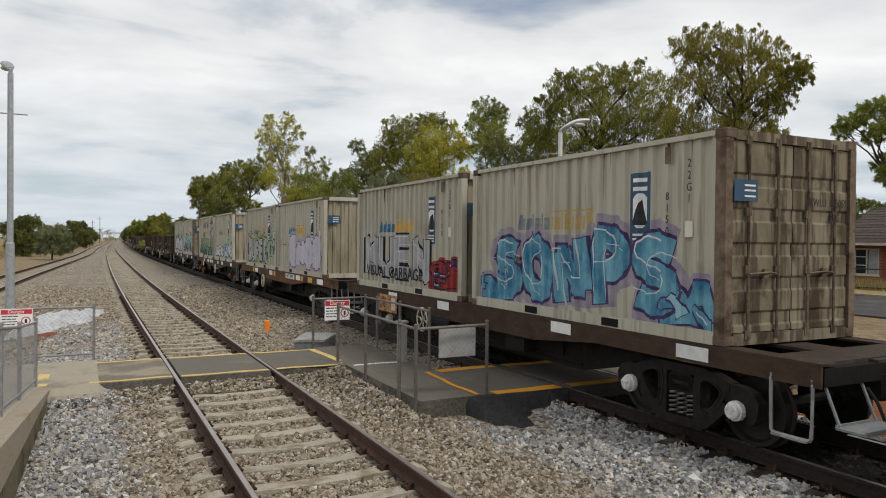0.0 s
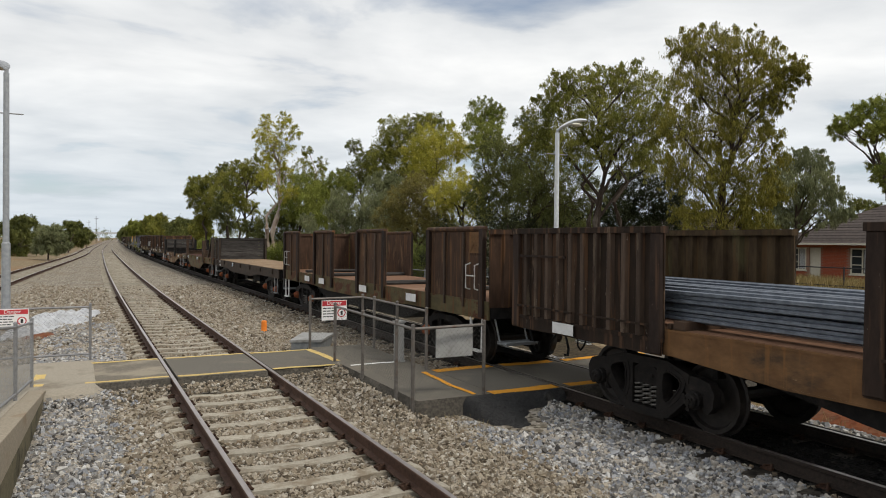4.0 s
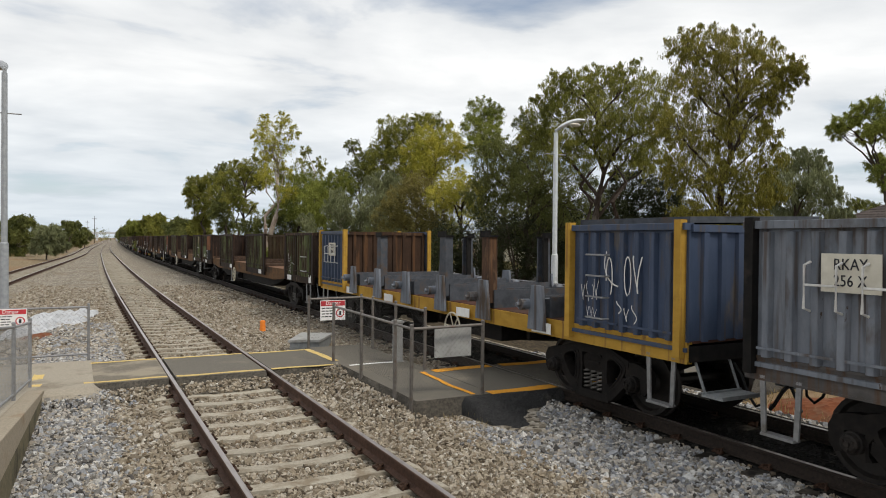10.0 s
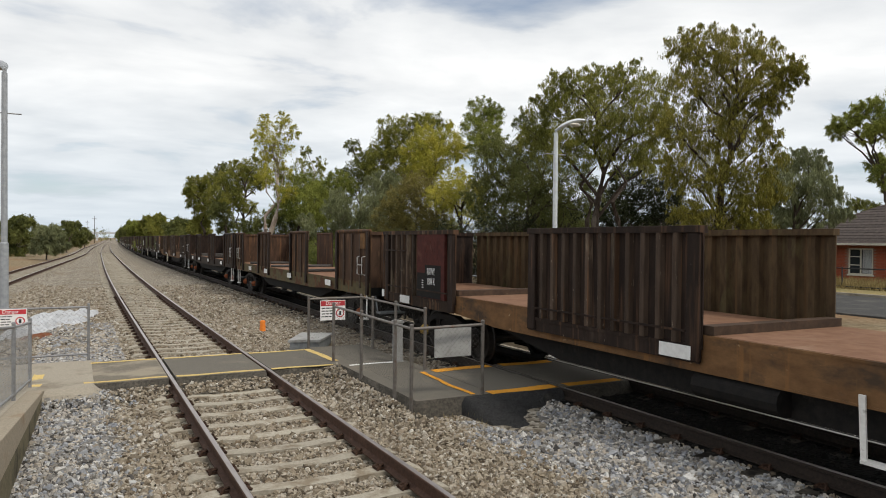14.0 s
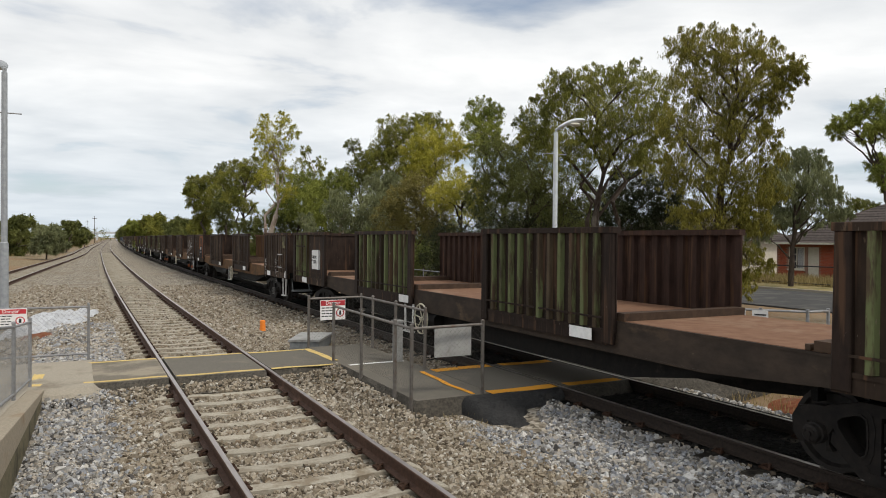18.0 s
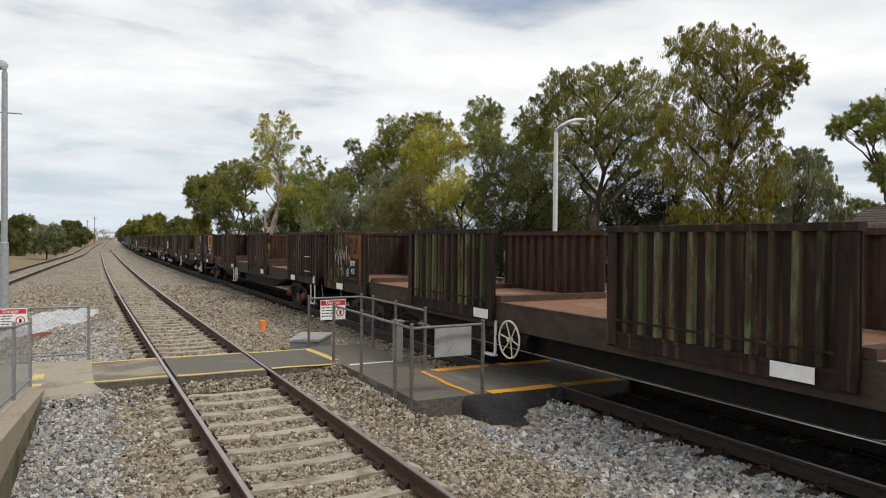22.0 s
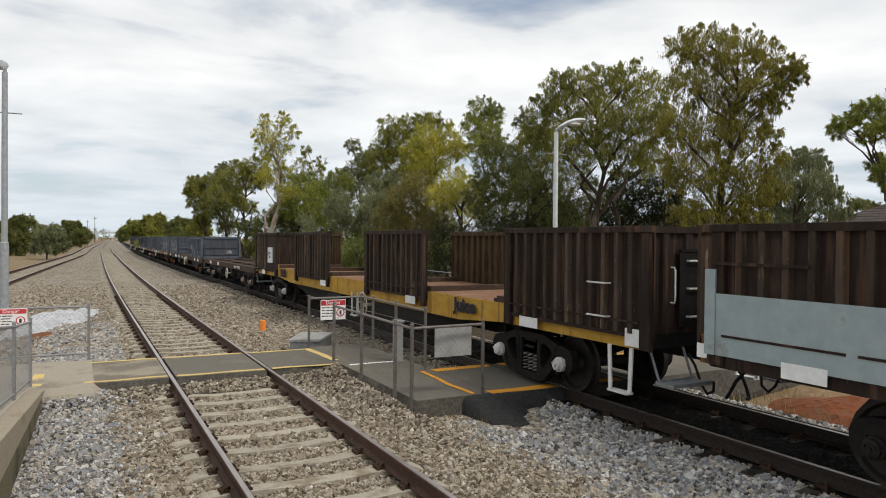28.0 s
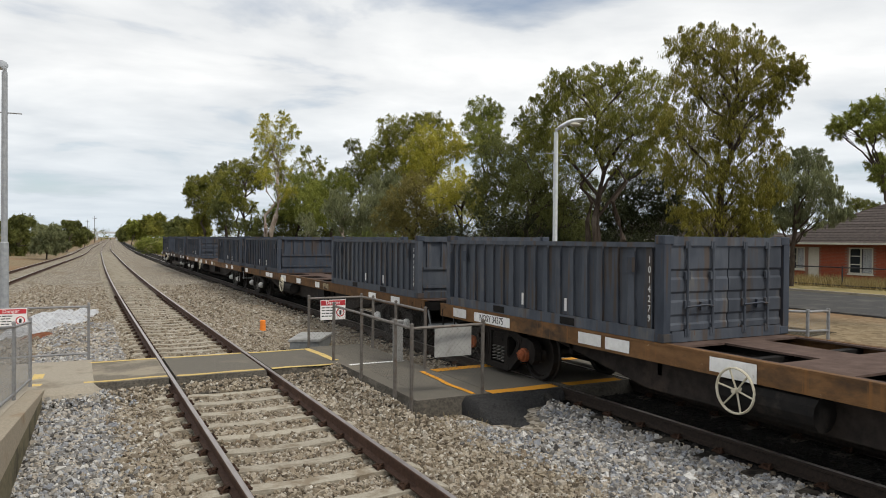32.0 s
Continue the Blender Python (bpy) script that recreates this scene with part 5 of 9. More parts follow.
def plates(w, x, z, ys, material="label_white"):
    for y in ys:
        piece("label_plate", "plate", draw_plate, material, w, (-x - 0.075, y, z))


def fittings(w, half, x, z_wheel, wheel_y, step_mat, wheel=True, both=True):
    for sg in (-1, 1) if both else (-1,):
        piece("step", "stirrup", draw_stirrup, step_mat, w, (-x, sg * (half - 0.45), 0))
        piece("step", "stirrup", draw_stirrup, step_mat, w, (x, sg * (half - 0.45), 0))
    if wheel:
        piece("brake_wheel", "handwheel", draw_handwheel, "handwheel_cream", w, (-x - 0.06, wheel_y, z_wheel), label="cream spoked hand brake wheel")


def panel_sheet(width, z0, z1, skirt=0.0):
    """A plain side sheet with a capped top and a hem, stiffened at its ends; skirt hangs it down over the sill."""
    def draw(bm):
        a = width / 2
        out = [(0.02, z0), (-0.045, z0), (-0.045, z0 + 0.05), (0.0, z0 + 0.055), (0.0, z1 - 0.09), (-0.075, z1 - 0.085), (-0.075, z1 - 0.005), (-0.07, z1), (0.07, z1), (0.07, z1 - 0.09), (0.02, z1 - 0.09)]
        slab(bm, out, -a, a, "y")
        if skirt:
            box(bm, -0.030, -0.022, -a, a, z0 - skirt, z0 - 0.001)
        # rubbing strip in lengths above the hem
        for y0, y1 in ((-a + 0.2, -0.06), (0.06, a - 0.2)):
            box(bm, -0.084, -0.0685, y0, y1, z0 + 0.20, z0 + 0.228)
    return draw


def draw_rib(bm):
    # pressed hat rib with sloped flanks, running out at the foot
    prof = [(-0.062, -0.0005), (-0.042, -0.060), (-0.030, -0.068), (0.030, -0.068), (0.042, -0.060), (0.062, -0.0005)]
    lo = [bm.verts.new((x, y, 1.195)) for y, x in prof]
    hi = [bm.verts.new((x, y, 2.56)) for y, x in prof]
    for i in range(5):
        bm.faces.new((lo[i], lo[i + 1], hi[i + 1], hi[i]))
    bm.faces.new(lo)
    bm.faces.new(list(reversed(hi)))


def draw_end_rib(bm):
    # broad flat post that closes a panel
    slab(bm, [(-0.105, 0.99), (0.105, 0.99), (0.09, 2.56), (-0.09, 2.56)], -0.066, -0.0005, "x")
    bmesh.ops.bevel(bm, geom=[e for e in bm.edges if e.verts[0].co.x < -0.05 and e.verts[1].co.x < -0.05], offset=0.014, segments=1, affect="EDGES")


def far_panel(width, z0, z1):
    """A ribbed wall as one folded sheet, seen from inside."""
    def draw(bm):
        n = round(width / 0.31)
        p = width / n
        prof = []
        for i in range(n):
            a = -width / 2 + i * p
            prof += [(0.0, a), (0.0, a + p * 0.42), (0.07, a + p * 0.52), (0.07, a + p * 0.90)]
        prof.append((0.0, width / 2))
        prof = [(u, v) for u, v in prof]
        back = [(u + 0.02, v) for u, v in reversed(prof)]
        ring = [(u, v) for u, v in prof + back]
        slab(bm, ring, z0, z1 - 0.09, "z")
        slab(bm, [(-0.05, -width / 2), (-0.05, width / 2), (0.08, width / 2), (0.08, -width / 2)], z1 - 0.0905, z1, "z")
    return draw


def steel_wagon(s0, s1, style):
    """A long open steel-products wagon: ribbed panels along its sides with wide gaps between them."""
    paint, frame_p, cap, badge, load = style["paint"], style["frame"], style["cap"], style.get("badge", ""), style.get("load")
    w, half = wagon_base(style["label"], s0, s1, cap, "steel wagons", inset=2.95, ends=0.46)
    x = 1.26
    sills(w, half, 0.98, 1.32, x - 0.045, frame_p, 0.12, "steel")
    deck(w, half, 1.325, x - 0.045, style.get("deck", "deck_rust"), "steel")
    panels = style.get("panels") or ((-9.88, 3.58), (-3.07, 3.62), (3.66, 3.65), (9.86, 3.5))
    rib_p = style.get("ribs", "wagon_rib")
    for sg in (-1, 1):
        for i, (y, wd) in enumerate(panels):
            if sg > 0:
                piece("side_panel", "farpanel%.2f" % wd, far_panel(wd, 1.16, 2.645), style.get("inside", ("inside_rust", "inside_umber", "inside_dark")[int(s0) % 3]), w, (x, y, 0))
                continue
            hang = 0.17 if frame_p != "frame_yellow" else 0.0
            p = piece("side_panel", "sheet%.2f%.2f" % (wd, hang), panel_sheet(wd, 1.14, 2.645, hang), paint if i % 3 else style.get("paint2", paint), w, (-x, y, 0))
            n = round(wd / 0.31)
            for k in range(n + 1):
                yr = y - wd / 2 + 0.11 + (wd - 0.22) * k / n
                if (badge or style.get("sheet")) and i == 3 and 8.40 < yr < 9.82:
                    continue
                ends_ = k in (0, n)
                piece("rib", "end_rib" if ends_ else "rib", draw_end_rib if ends_ else draw_rib, paint if ends_ else rib_p, p, (0, -wd / 2 + 0.11 + (wd - 0.22) * k / n, 0))
        piece("end_wall", "endwall", end_wall(x, 1.2, 2.645), paint, w, (0, sg * half, 0), 0 if sg < 0 else math.pi)

        def bulk(bm):
            box(bm, -x + 0.05, x - 0.05, -0.10, 0.10, 1.325, 1.435)
            box(bm, -x + 0.05, x - 0.05, 0.14, 0.20, 1.325, 1.39)
        piece("bunk_beam", "bunk", bulk, "frame_umber", w, (0, sg * 4.9, 0))
        piece("bunk_beam", "bunk", bulk, "frame_umber", w, (0, sg * 1.8, 0))
        piece("bunk_beam", "bunk", bulk, "frame_umber", w, (0, sg * (half - 3.7), 0))
    def belly(bm):
        a, b = half * 0.60, half * 0.42
        slab(bm, [(-a, 1.0), (-a, 0.86), (-b, 0.52), (b, 0.52), (a, 0.86), (a, 0.98)], -1.02, 1.02, "x")
    piece("centre_sill", "steelbelly%.2f" % half, belly, "wagon_black", w)

    def gear(bm):
        tube(bm, [(-0.75, -0.6, 0.70), (-0.75, 0.6, 0.70)], 0.17, 12)
    piece("air_tank", "steeltank", gear, "wagon_black", w, (-0.35, 1.4, 0))
    plates(w, x, 1.09, (-half + 2.6, -4.2, 2.2, half - 1.45))
    lm = style.get("ladder", "trim_white")
    for z in (1.38, 1.85):
        piece("rung", "rung", draw_rung, lm, w, (-x - 0.06, -half + 0.85, z))
    for z in (1.42, 1.80, 2.18):
        piece("rung", "rung", draw_rung, lm, w, (-0.36, -half - 0.062, z), math.pi / 2)

    def hatch(bm):
        # framed opening behind the rungs; a black sheet stands for the shaded recess
        box(bm, -0.30, 0.30, -0.012, 0.0, 1.28, 2.30)
        for u in (-0.32, 0.32):
            box(bm, u - 0.02, u + 0.02, -0.022, 0.0, 1.26, 2.32)
        box(bm, -0.34, 0.34, -0.022, 0.0, 2.3005, 2.34)
    piece("end_recess", "hatch", hatch, "wagon_black", w, (-0.36, -half - 0.056, 0))

    def corner_plate(bm):
        box(bm, -0.01, 0.0, -0.15, 0.15, -0.12, 0.12)
    piece("corner_plate", "cornerplate", corner_plate, style.get("plate", "label_white"), w, (-x - 0.04, -half + 0.16, 1.14))
    board(w, "corner_plate", "cp", half - 0.09, 1.14, 0.15, 0.17, style.get("plate", "label_white"), x=-x - 0.041)
    piece("grab_iron", "grab_iron", draw_grab, lm, w, (-0.80, -half - 0.03, 1.85), math.pi / 2)
    fittings(w, half, x, 0.72, style.get("wheel", -6.6), style.get("steps", "trim_white"), both=False)
    piece("step", "stirrup", draw_stirrup, style.get("steps", "trim_white"), w, (-x, style.get("wheel", -6.6) + 0.75, 0))
    if badge:
        pale = style.get("badge_mat", "") == "label_white"

        def patch(bm):
            if pale:
                box(bm, -0.064, -0.0, -0.33, 0.33, -0.50, 0.10)
            else:
                box(bm, -0.064, -0.0, -0.60, 0.69, -0.78, 0.58)
        q = piece("number_panel", "badge" + str(pale), patch, style.get("badge_mat", "wagon_rust"), w, (-x - 0.002, 8.25 + 0.82, 1.98), label="plain sheet panel with the wagon's code")
        if style.get("badge_mat", "wagon_rust") == "label_white":
            pass
        else:
            def chevron(bm):
                slab(bm, [(0.44, 0.07), (0.34, 0.07), (0.20, 0.36), (0.11, 0.36), (-0.05, 0.05), (-0.31, 0.05), (-0.31, 0.45), (-0.22, 0.45), (-0.22, 0.15), (-0.10, 0.15), (0.06, 0.46), (0.26, 0.46)], -0.068, -0.0645, "x")
                slab(bm, [(0.28, 0.07), (0.23, 0.07), (0.14, 0.25), (0.19, 0.25)], -0.068, -0.0645, "x")
                box(bm, -0.068, -0.0645, -0.18, -0.12, 0.19, 0.45)
            piece("painted_mark", "chevron", chevron, style.get("logo", "wagon_brown"), q, label="faded operator mark")
            def dark(bm):
                box(bm, -0.067, -0.0645, -0.45, 0.30, -0.77, -0.07)
                box(bm, -0.067, -0.0645, 0.30, 0.69, -0.77, -0.25)
            piece("painted_patch", "darkpatch", dark, "wagon_black", q)
        lettering(badge, 0.15 if pale else 0.21 if len(badge) < 15 else 0.17, style.get("ink", "label_white"), q, (-0.071, 0, -0.2 if pale else -0.32), squeeze=0.85 if pale or len(badge) >= 15 else 0.62)
        def small(bm):
            for k in range(4):
                box(bm, -0.069, -0.0672, 0.20 if pale else 0.36, 0.28 if pale else 0.44, (-0.10 if pale else -0.42) - 0.05 * k, (-0.075 if pale else -0.40) - 0.05 * k)
        piece("small_print", "smallprint" + str(pale), small, style.get("ink", "label_white"), q)
    def shelf(bm):
        box(bm, -0.090, -0.066, -0.62, 0.62, -0.017, 0.017)
    piece("rub_bar", "rubbar", shelf, paint, w, (-x, half - 0.88, 2.19))
    for k, (y, z, wd, ht, mt, nm) in enumerate(style.get("patches", ())):
        board(w, nm, "pt", y, z, wd, ht, mt, x=-x - 0.0715 - 0.005 * k)
    for tg in style.get("tags", ()):
        graffiti_tag(w, -x - 0.070, *tg)
    if style.get("tag"):
        graffiti_tag(w, -x - 0.070, *style["tag"])
    if load == "bars":
        for k in range(4):
            for j in range(2):
                def bundle(bm):
                    random.seed(5)
                    for i in range(14):
                        a, r = i * 2.4, 0.038 * math.sqrt(i)
                        zz = 0.018 * math.sin(i * 3.1)
                        tube(bm, [(r * math.cos(a), -half + 4.15 + 0.05 * math.sin(i * 5.0), r * math.sin(a)), (r * math.cos(a) * 0.9, 0, r * math.sin(a) * 0.8 + zz), (r * math.cos(a), half - 0.4, r * math.sin(a))], 0.03, 5)
                tagged(piece("steel_bars", "bundle", bundle, "bar_steel", w, (-0.9 + 0.6 * k, random.uniform(-0.1, 0.1), 1.52 + 0.22 * j - 0.03 * (k % 2)), label="bundle of long reinforcing bars"), kind="stuff")
    return w


def short_wagon(s0, s1, style):
    """A shorter bolster wagon with boxed ends, flat side panels between posts and open gaps."""
    w, half = wagon_base(style["label"], s0, s1, style["cap"], "short steel wagons", ends=0.40)
    x, paint = 1.26, style["paint"]
    sills(w, half, 0.97, 1.31, x, style["frame"], 0.08, "short")
    deck(w, half, 1.315, x, "deck_rust", "short")

    def flat(width):
        def draw(bm):
            a = width / 2
            box(bm, 0.0, 0.02, -a, a, 1.1, 2.66)
        return draw

    def cap_rail(width):
        def draw(bm):
            tube(bm, [(0, -width / 2, 2.66), (0, width / 2, 2.66)], 0.05, 8)
        return draw

    def post(bm):
        box(bm, -0.07, -0.0005, -0.07, 0.07, 1.0, 2.655)

    def thin(bm):
        box(bm, -0.045, -0.0005, -0.03, 0.03, 1.15, 2.6)
    for sg in (-1, 1):
        for y, wd in style["panels"]:
            p = piece("side_panel", "flat%.2f" % wd, flat(wd), paint, w, (sg * x, y, 0), 0 if sg < 0 else math.pi)
            piece("cap_rail", "cap%.2f" % wd, cap_rail(wd), paint, p)
            for u in (-wd / 2 + 0.07, wd / 2 - 0.07):
                piece("panel_post", "flatpost", post, "wagon_brown", p, (0, u, 0))
            m = max(2, int(wd / 0.65))
            for k in range(1, m):
                piece("stiffener", "thin", thin, "wagon_rib", p, (0, -wd / 2 + wd * k / m, 0))
        piece("end_wall", "endwall", end_wall(x, 1.2, 2.645), paint, w, (0, sg * half, 0), 0 if sg < 0 else math.pi)

        def log(bm):
            tube(bm, [(-x + 0.06, 0, 1.36), (-0.3, 0.03, 1.365), (0.5, -0.02, 1.36), (x - 0.06, 0, 1.36)], 0.05, 7)
        for y in (-half + 2.7, -2.1, 2.1, half - 2.7):
            piece("timber_bunk", "log", log, "timber_dark", w, (0, y + sg * 0.1, 0))
    def belly(bm):
        a, b = half * 0.56, half * 0.4
        slab(bm, [(-a, 1.0), (-a, 0.86), (-b, 0.56), (b, 0.56), (a, 0.86), (a, 0.97)], -1.0, 1.0, "x")
    piece("centre_sill", "shortbelly%.2f" % half, belly, "wagon_black", w)
    plates(w, x, 1.15, (-half + 3.3, -1.0, 2.6, half - 3.2))
    ladder(w, "trim_white", (0.55, -half - 0.05, 0), math.pi / 2)
    for y in (-half + 0.55, half - 0.55):
        piece("handrail", "handrail", draw_handrail, "trim_white", w, (-x - 0.04, y, 1.75))
    fittings(w, half, x, 0.70, 1.2, style.get("steps", "trim_white"), False)

    def crossed(bm):
        box(bm, -0.012, 0, -0.2, 0.2, -0.2, 0.2)
        for a in (0.18, -0.18):
            slab(bm, [(-0.17, -a - 0.03), (-0.17, -a + 0.03), (0.17, a + 0.03), (0.17, a - 0.03)], -0.018, -0.012, "x")
    piece("marker_panel", "crossed", crossed, "frame_brown", w, (-x - 0.03, -half + 0.5, 2.4))
    if style.get("badge"):
        lettering(style["badge"], 0.22, "label_white", w, (-x - 0.05, half - 1.35, 1.85), squeeze=0.8)
    if style.get("tag"):
        graffiti_tag(w, -x - 0.05, *style["tag"])
    return w


def bulkhead_wagon(s0, s1, style):
    """A flat wagon with timbered end bulkheads, raking braces and pairs of stanchions."""
    w, half = wagon_base(style["label"], s0, s1, style["cap"], "bulkhead flat wagons", ends=0.35, inset=style.get("bogies", 2.05))
    x = 1.27
    zt = style.get("top", 1.27)
    if zt < 1.2:
        sills(w, half, 0.85, zt, x, style["frame"], style["belly"], "flat", 1.95, 3.2)
    else:
        sills(w, half, 0.92, zt, x, style["frame"], style["belly"], "flat")
    if style["deck"] == "planks":
        for i in range(46):
            yy = -half + 0.15 + (2 * half - 0.3) * (i + 0.5) / 46

            def plank(bm):
                box(bm, -x + 0.03, x - 0.03, -0.148, 0.148, zt - 0.03, zt + 0.015)
            piece("plank", "plank%.1f" % half, plank, "timber_weathered", w, (random.uniform(-0.02, 0.02), yy, random.uniform(-0.008, 0.012)), random.uniform(-0.004, 0.004))
    else:
        deck(w, half, zt + 0.015, x, style["deck"], "flat")
    for sg in style.get("bulkheads", (-1, 1)):
        y = sg * (half - style.get("inset", 0.30))
        for k in range(6):
            def timber(bm):
                box(bm, -x + 0.12, x - 0.12, -0.05, 0.05, 0, 0.185)
            piece("bulkhead_board", "board", timber, "timber_dark", w, (0, y, zt + 0.03 + 0.195 * k))
        for sx in (-1, 1):
            if style.get("boxed"):
                # broad plate post in front, a lighter one behind, tied by a low timber and a top rail
                def plate_post(bm):
                    box(bm, -0.05, 0.05, -0.20, 0.20, 1.0, 2.45)
                    box(bm, -0.05, 0.05, 0.78, 0.92, 1.0, 2.42)
                    box(bm, -0.045, 0.045, 0.20, 0.78, 2.33, 2.42)
                piece("bulkhead_post", "plate_post", plate_post, "frame_dark", w, (sx * (x - 0.02), y, 0))
                continue

            def brace(bm):
                box(bm, -0.07, 0.07, -0.12, 0.12, 1.0, 2.50)
                slab(bm, [(0.1, 2.45), (0.24, 2.45), (1.75, zt + 0.02), (1.55, zt)], -0.05, 0.05, "x")
            piece("bulkhead_post", "brace%.2f" % zt, brace, "frame_dark", w, (sx * (x - 0.02), y, 0), 0 if sg < 0 else math.pi)
    for y in style["stanchions"]:
        for sx in (-1, 1):
            def stan(bm):
                for d in (-0.14, 0.14):
                    box(bm, -0.075, 0.075, d - 0.075, d + 0.075, 0.98, 2.30)
                box(bm, -0.09, 0.09, -0.24, 0.24, 0.95, 1.32)
            piece("stanchion", "stanchion", stan, style["posts"], w, (sx * (x + 0.02), y, 0))

        def cross(bm):
            box(bm, -x + 0.1, x - 0.1, -0.14, 0.14, zt + 0.015, 1.55)
            box(bm, -x + 0.1, x - 0.1, -0.2, -0.14, 1.49, 1.55)
        piece("bunk_beam", "cross%.2f" % zt, cross, style["posts"], w, (0, y, 0))
    if style.get("code"):
        lettering(style["code"], 0.17, "label_white", w, (-x - 0.016, half - 1.75, 1.09), squeeze=0.8)
        board(w, "inspection_mark", "insp2", half - 1.2, 1.1, 0.2, 0.2, "label_white", x=-x - 0.014)
    for y in style.get("labels", ()):
        q = piece("label_plate", "plate", draw_plate, "label_white", w, (-x - 0.03, y, zt - 0.13))

        def half_plate(bm):
            box(bm, -0.009, -0.006, -0.24, 0.22, -0.05, 0.01)
        piece("label_stripe", "halfplate", half_plate, "label_blue", q)
    for i in range(7):
        def pocket(bm):
            slab(bm, [(-0.1, 0.0), (0.1, 0.0), (0.1, 0.18), (-0.1, 0.18)], -0.06, 0.0, "x")
        piece("rope_hook", "pocket", pocket, style["frame"], w, (-x - 0.01, -half + 1.0 + i * (2 * half - 2) / 6, zt - 0.20))
    if zt < 1.2:
        def web(bm):
            box(bm, -0.05, 0.0, -0.075, 0.075, zt - 0.33, zt - 0.03)
        for y in (3.71, 0.55, -2.6):
            piece("web_stiffener", "web", web, "frame_umber", w, (-x - 0.005, y, 0))
        board(w, "painted_patch", "dp", 2.05, 0.80, 0.80, 0.56, "frame_umber", x=-x - 0.014)
        lettering("RKAX\n11S", 0.135, "label_white", w, (-x - 0.022, 2.24, 0.66), squeeze=0.72)
        for dy, dz, ln in ((1.28, 0.78, 0.10), (1.13, 0.78, 0.10), (0.98, 0.78, 0.10)):
            board(w, "painted_mark", "pm", dy, dz, ln, 0.15, "frame_umber", x=-x - 0.014)
        graffiti_tag(w, -x - 0.024, 2.02, 0.96, 0.5, 0.16, 121, "trim_white")
    fittings(w, half, x, 0.72, -2.0, "galvanised", False)
    return w


def cradle_wagon(s0, s1, style):
    """A coil-cradle wagon: high ribbed box ends, a low deck, cross cradles and upright posts."""
    w, half = wagon_base(style["label"], s0, s1, style["cap"], "cradle wagons", ends=0.42)
    x = 1.26
    sills(w, half, 0.93, 1.20, x, style["frame"], 0.0, "cradle")
    deck(w, half, 1.21, x, "deck_red", "cradle")
    for sg in (-1, 1):
        for sx in (-1, 1):
            p = piece("end_panel", "cr_end", panel_sheet(2.3, 1.08, 2.68), style["paint"], w, (sx * x, sg * (half - 1.15), 0), 0 if sx < 0 else math.pi)
            for k in range(1, 8):
                piece("rib", "rib", draw_rib, style["paint"], p, (0, -1.15 + 2.3 * k / 8, 0))

            def corner(bm):
                box(bm, -0.06, 0.05, -0.055, 0.055, 1.0, 2.72)
            piece("corner_post", "cr_corner", corner, style["posts"], w, (sx * (x + 0.045), sg * (half - 2.3), 0))
            piece("corner_post", "cr_corner", corner, style["posts"], w, (sx * (x + 0.045), sg * (half - 0.1), 0))
        piece("end_wall", "cr_wall", end_wall(x - 0.03, 1.2, 2.66, 0.3), style["paint"], w, (0, sg * (half - 0.03), 0), 0 if sg < 0 else math.pi)
        piece("end_wall", "cr_wall", end_wall(x - 0.03, 1.2, 2.66, 0.3), "wagon_rusty", w, (0, sg * (half - 2.15), 0), 0 if sg > 0 else math.pi)
    for i in range(6):
        y = -half + 3.1 + (2 * half - 6.2) * i / 5

        def cradle(bm):
            slab(bm, [(-1.2, 1.21), (1.2, 1.21), (1.2, 1.50), (0.95, 1.50), (0.4, 1.36), (-0.4, 1.36), (-0.95, 1.50), (-1.2, 1.50)], -0.16, 0.16, "y")
            for d in (-0.19, 0.16):
                box(bm, -1.22, 1.22, d, d + 0.03, 1.21, 1.54)
        piece("cradle", "cradle", cradle, "cradle_grey", w, (0, y, 0))
        if i in style["uprights"]:
            for sx in (-1, 1):
                def up(bm):
                    slab(bm, [(-0.16, 1.3), (0.13, 1.3), (0.11, 2.5), (-0.14, 2.5)], -0.07, -0.02, "x")
                    slab(bm, [(-0.16, 1.3), (-0.12, 1.3), (-0.10, 2.5), (-0.14, 2.5)], -0.02, 0.10, "x")
                u_ = piece("upright", "upright", up, style["up_paint"] if i % 2 == 0 else "wagon_rusty", w, (sx * (x - 0.02), y, 0), 0 if sx < 0 else math.pi)

                def head(bm):
                    box(bm, -0.09, 0.11, -0.17, 0.16, 2.5, 2.54)
                    box(bm, -0.09, -0.06, -0.17, 0.16, 2.54, 2.62)
                    slab(bm, [(0.06, 1.3), (0.13, 1.3), (0.11, 2.5), (0.04, 2.5)], -0.019, 0.09, "x")
                piece("head_plate", "uphead", head, "wagon_black", u_)
        for sx in (-1, 1):
            def shoe(bm):
                slab(bm, [(-0.24, 1.0), (0.24, 1.0), (0.22, 1.2), (0.13, 1.72), (-0.15, 1.72), (-0.22, 1.2)], -0.05, 0.0, "x")
                tube(bm, [(-0.20, 0.24, 1.40), (-0.03, 0.24, 1.40)], 0.09, 12)
                tube(bm, [(-0.27, 0.24, 1.40), (-0.20, 0.24, 1.40)], 0.035, 8)
            piece("stanchion_shoe", "shoe", shoe, "bluegrey_paint", w, (sx * (x + 0.065), y, 0), 0 if sx < 0 else math.pi)
    def lid(bm):
        slab(bm, [(-1.2, 0.0), (1.28, 0.06), (1.28, 0.14), (-1.2, 0.08)], -1.1, 1.05, "y")
    piece("end_lid", "crlid", lid, "cradle_grey", w, (0, -half + 1.15, 2.68))
    plates(w, x, 1.05, (-half + 3, -1.8, 1.9, half - 2.8))
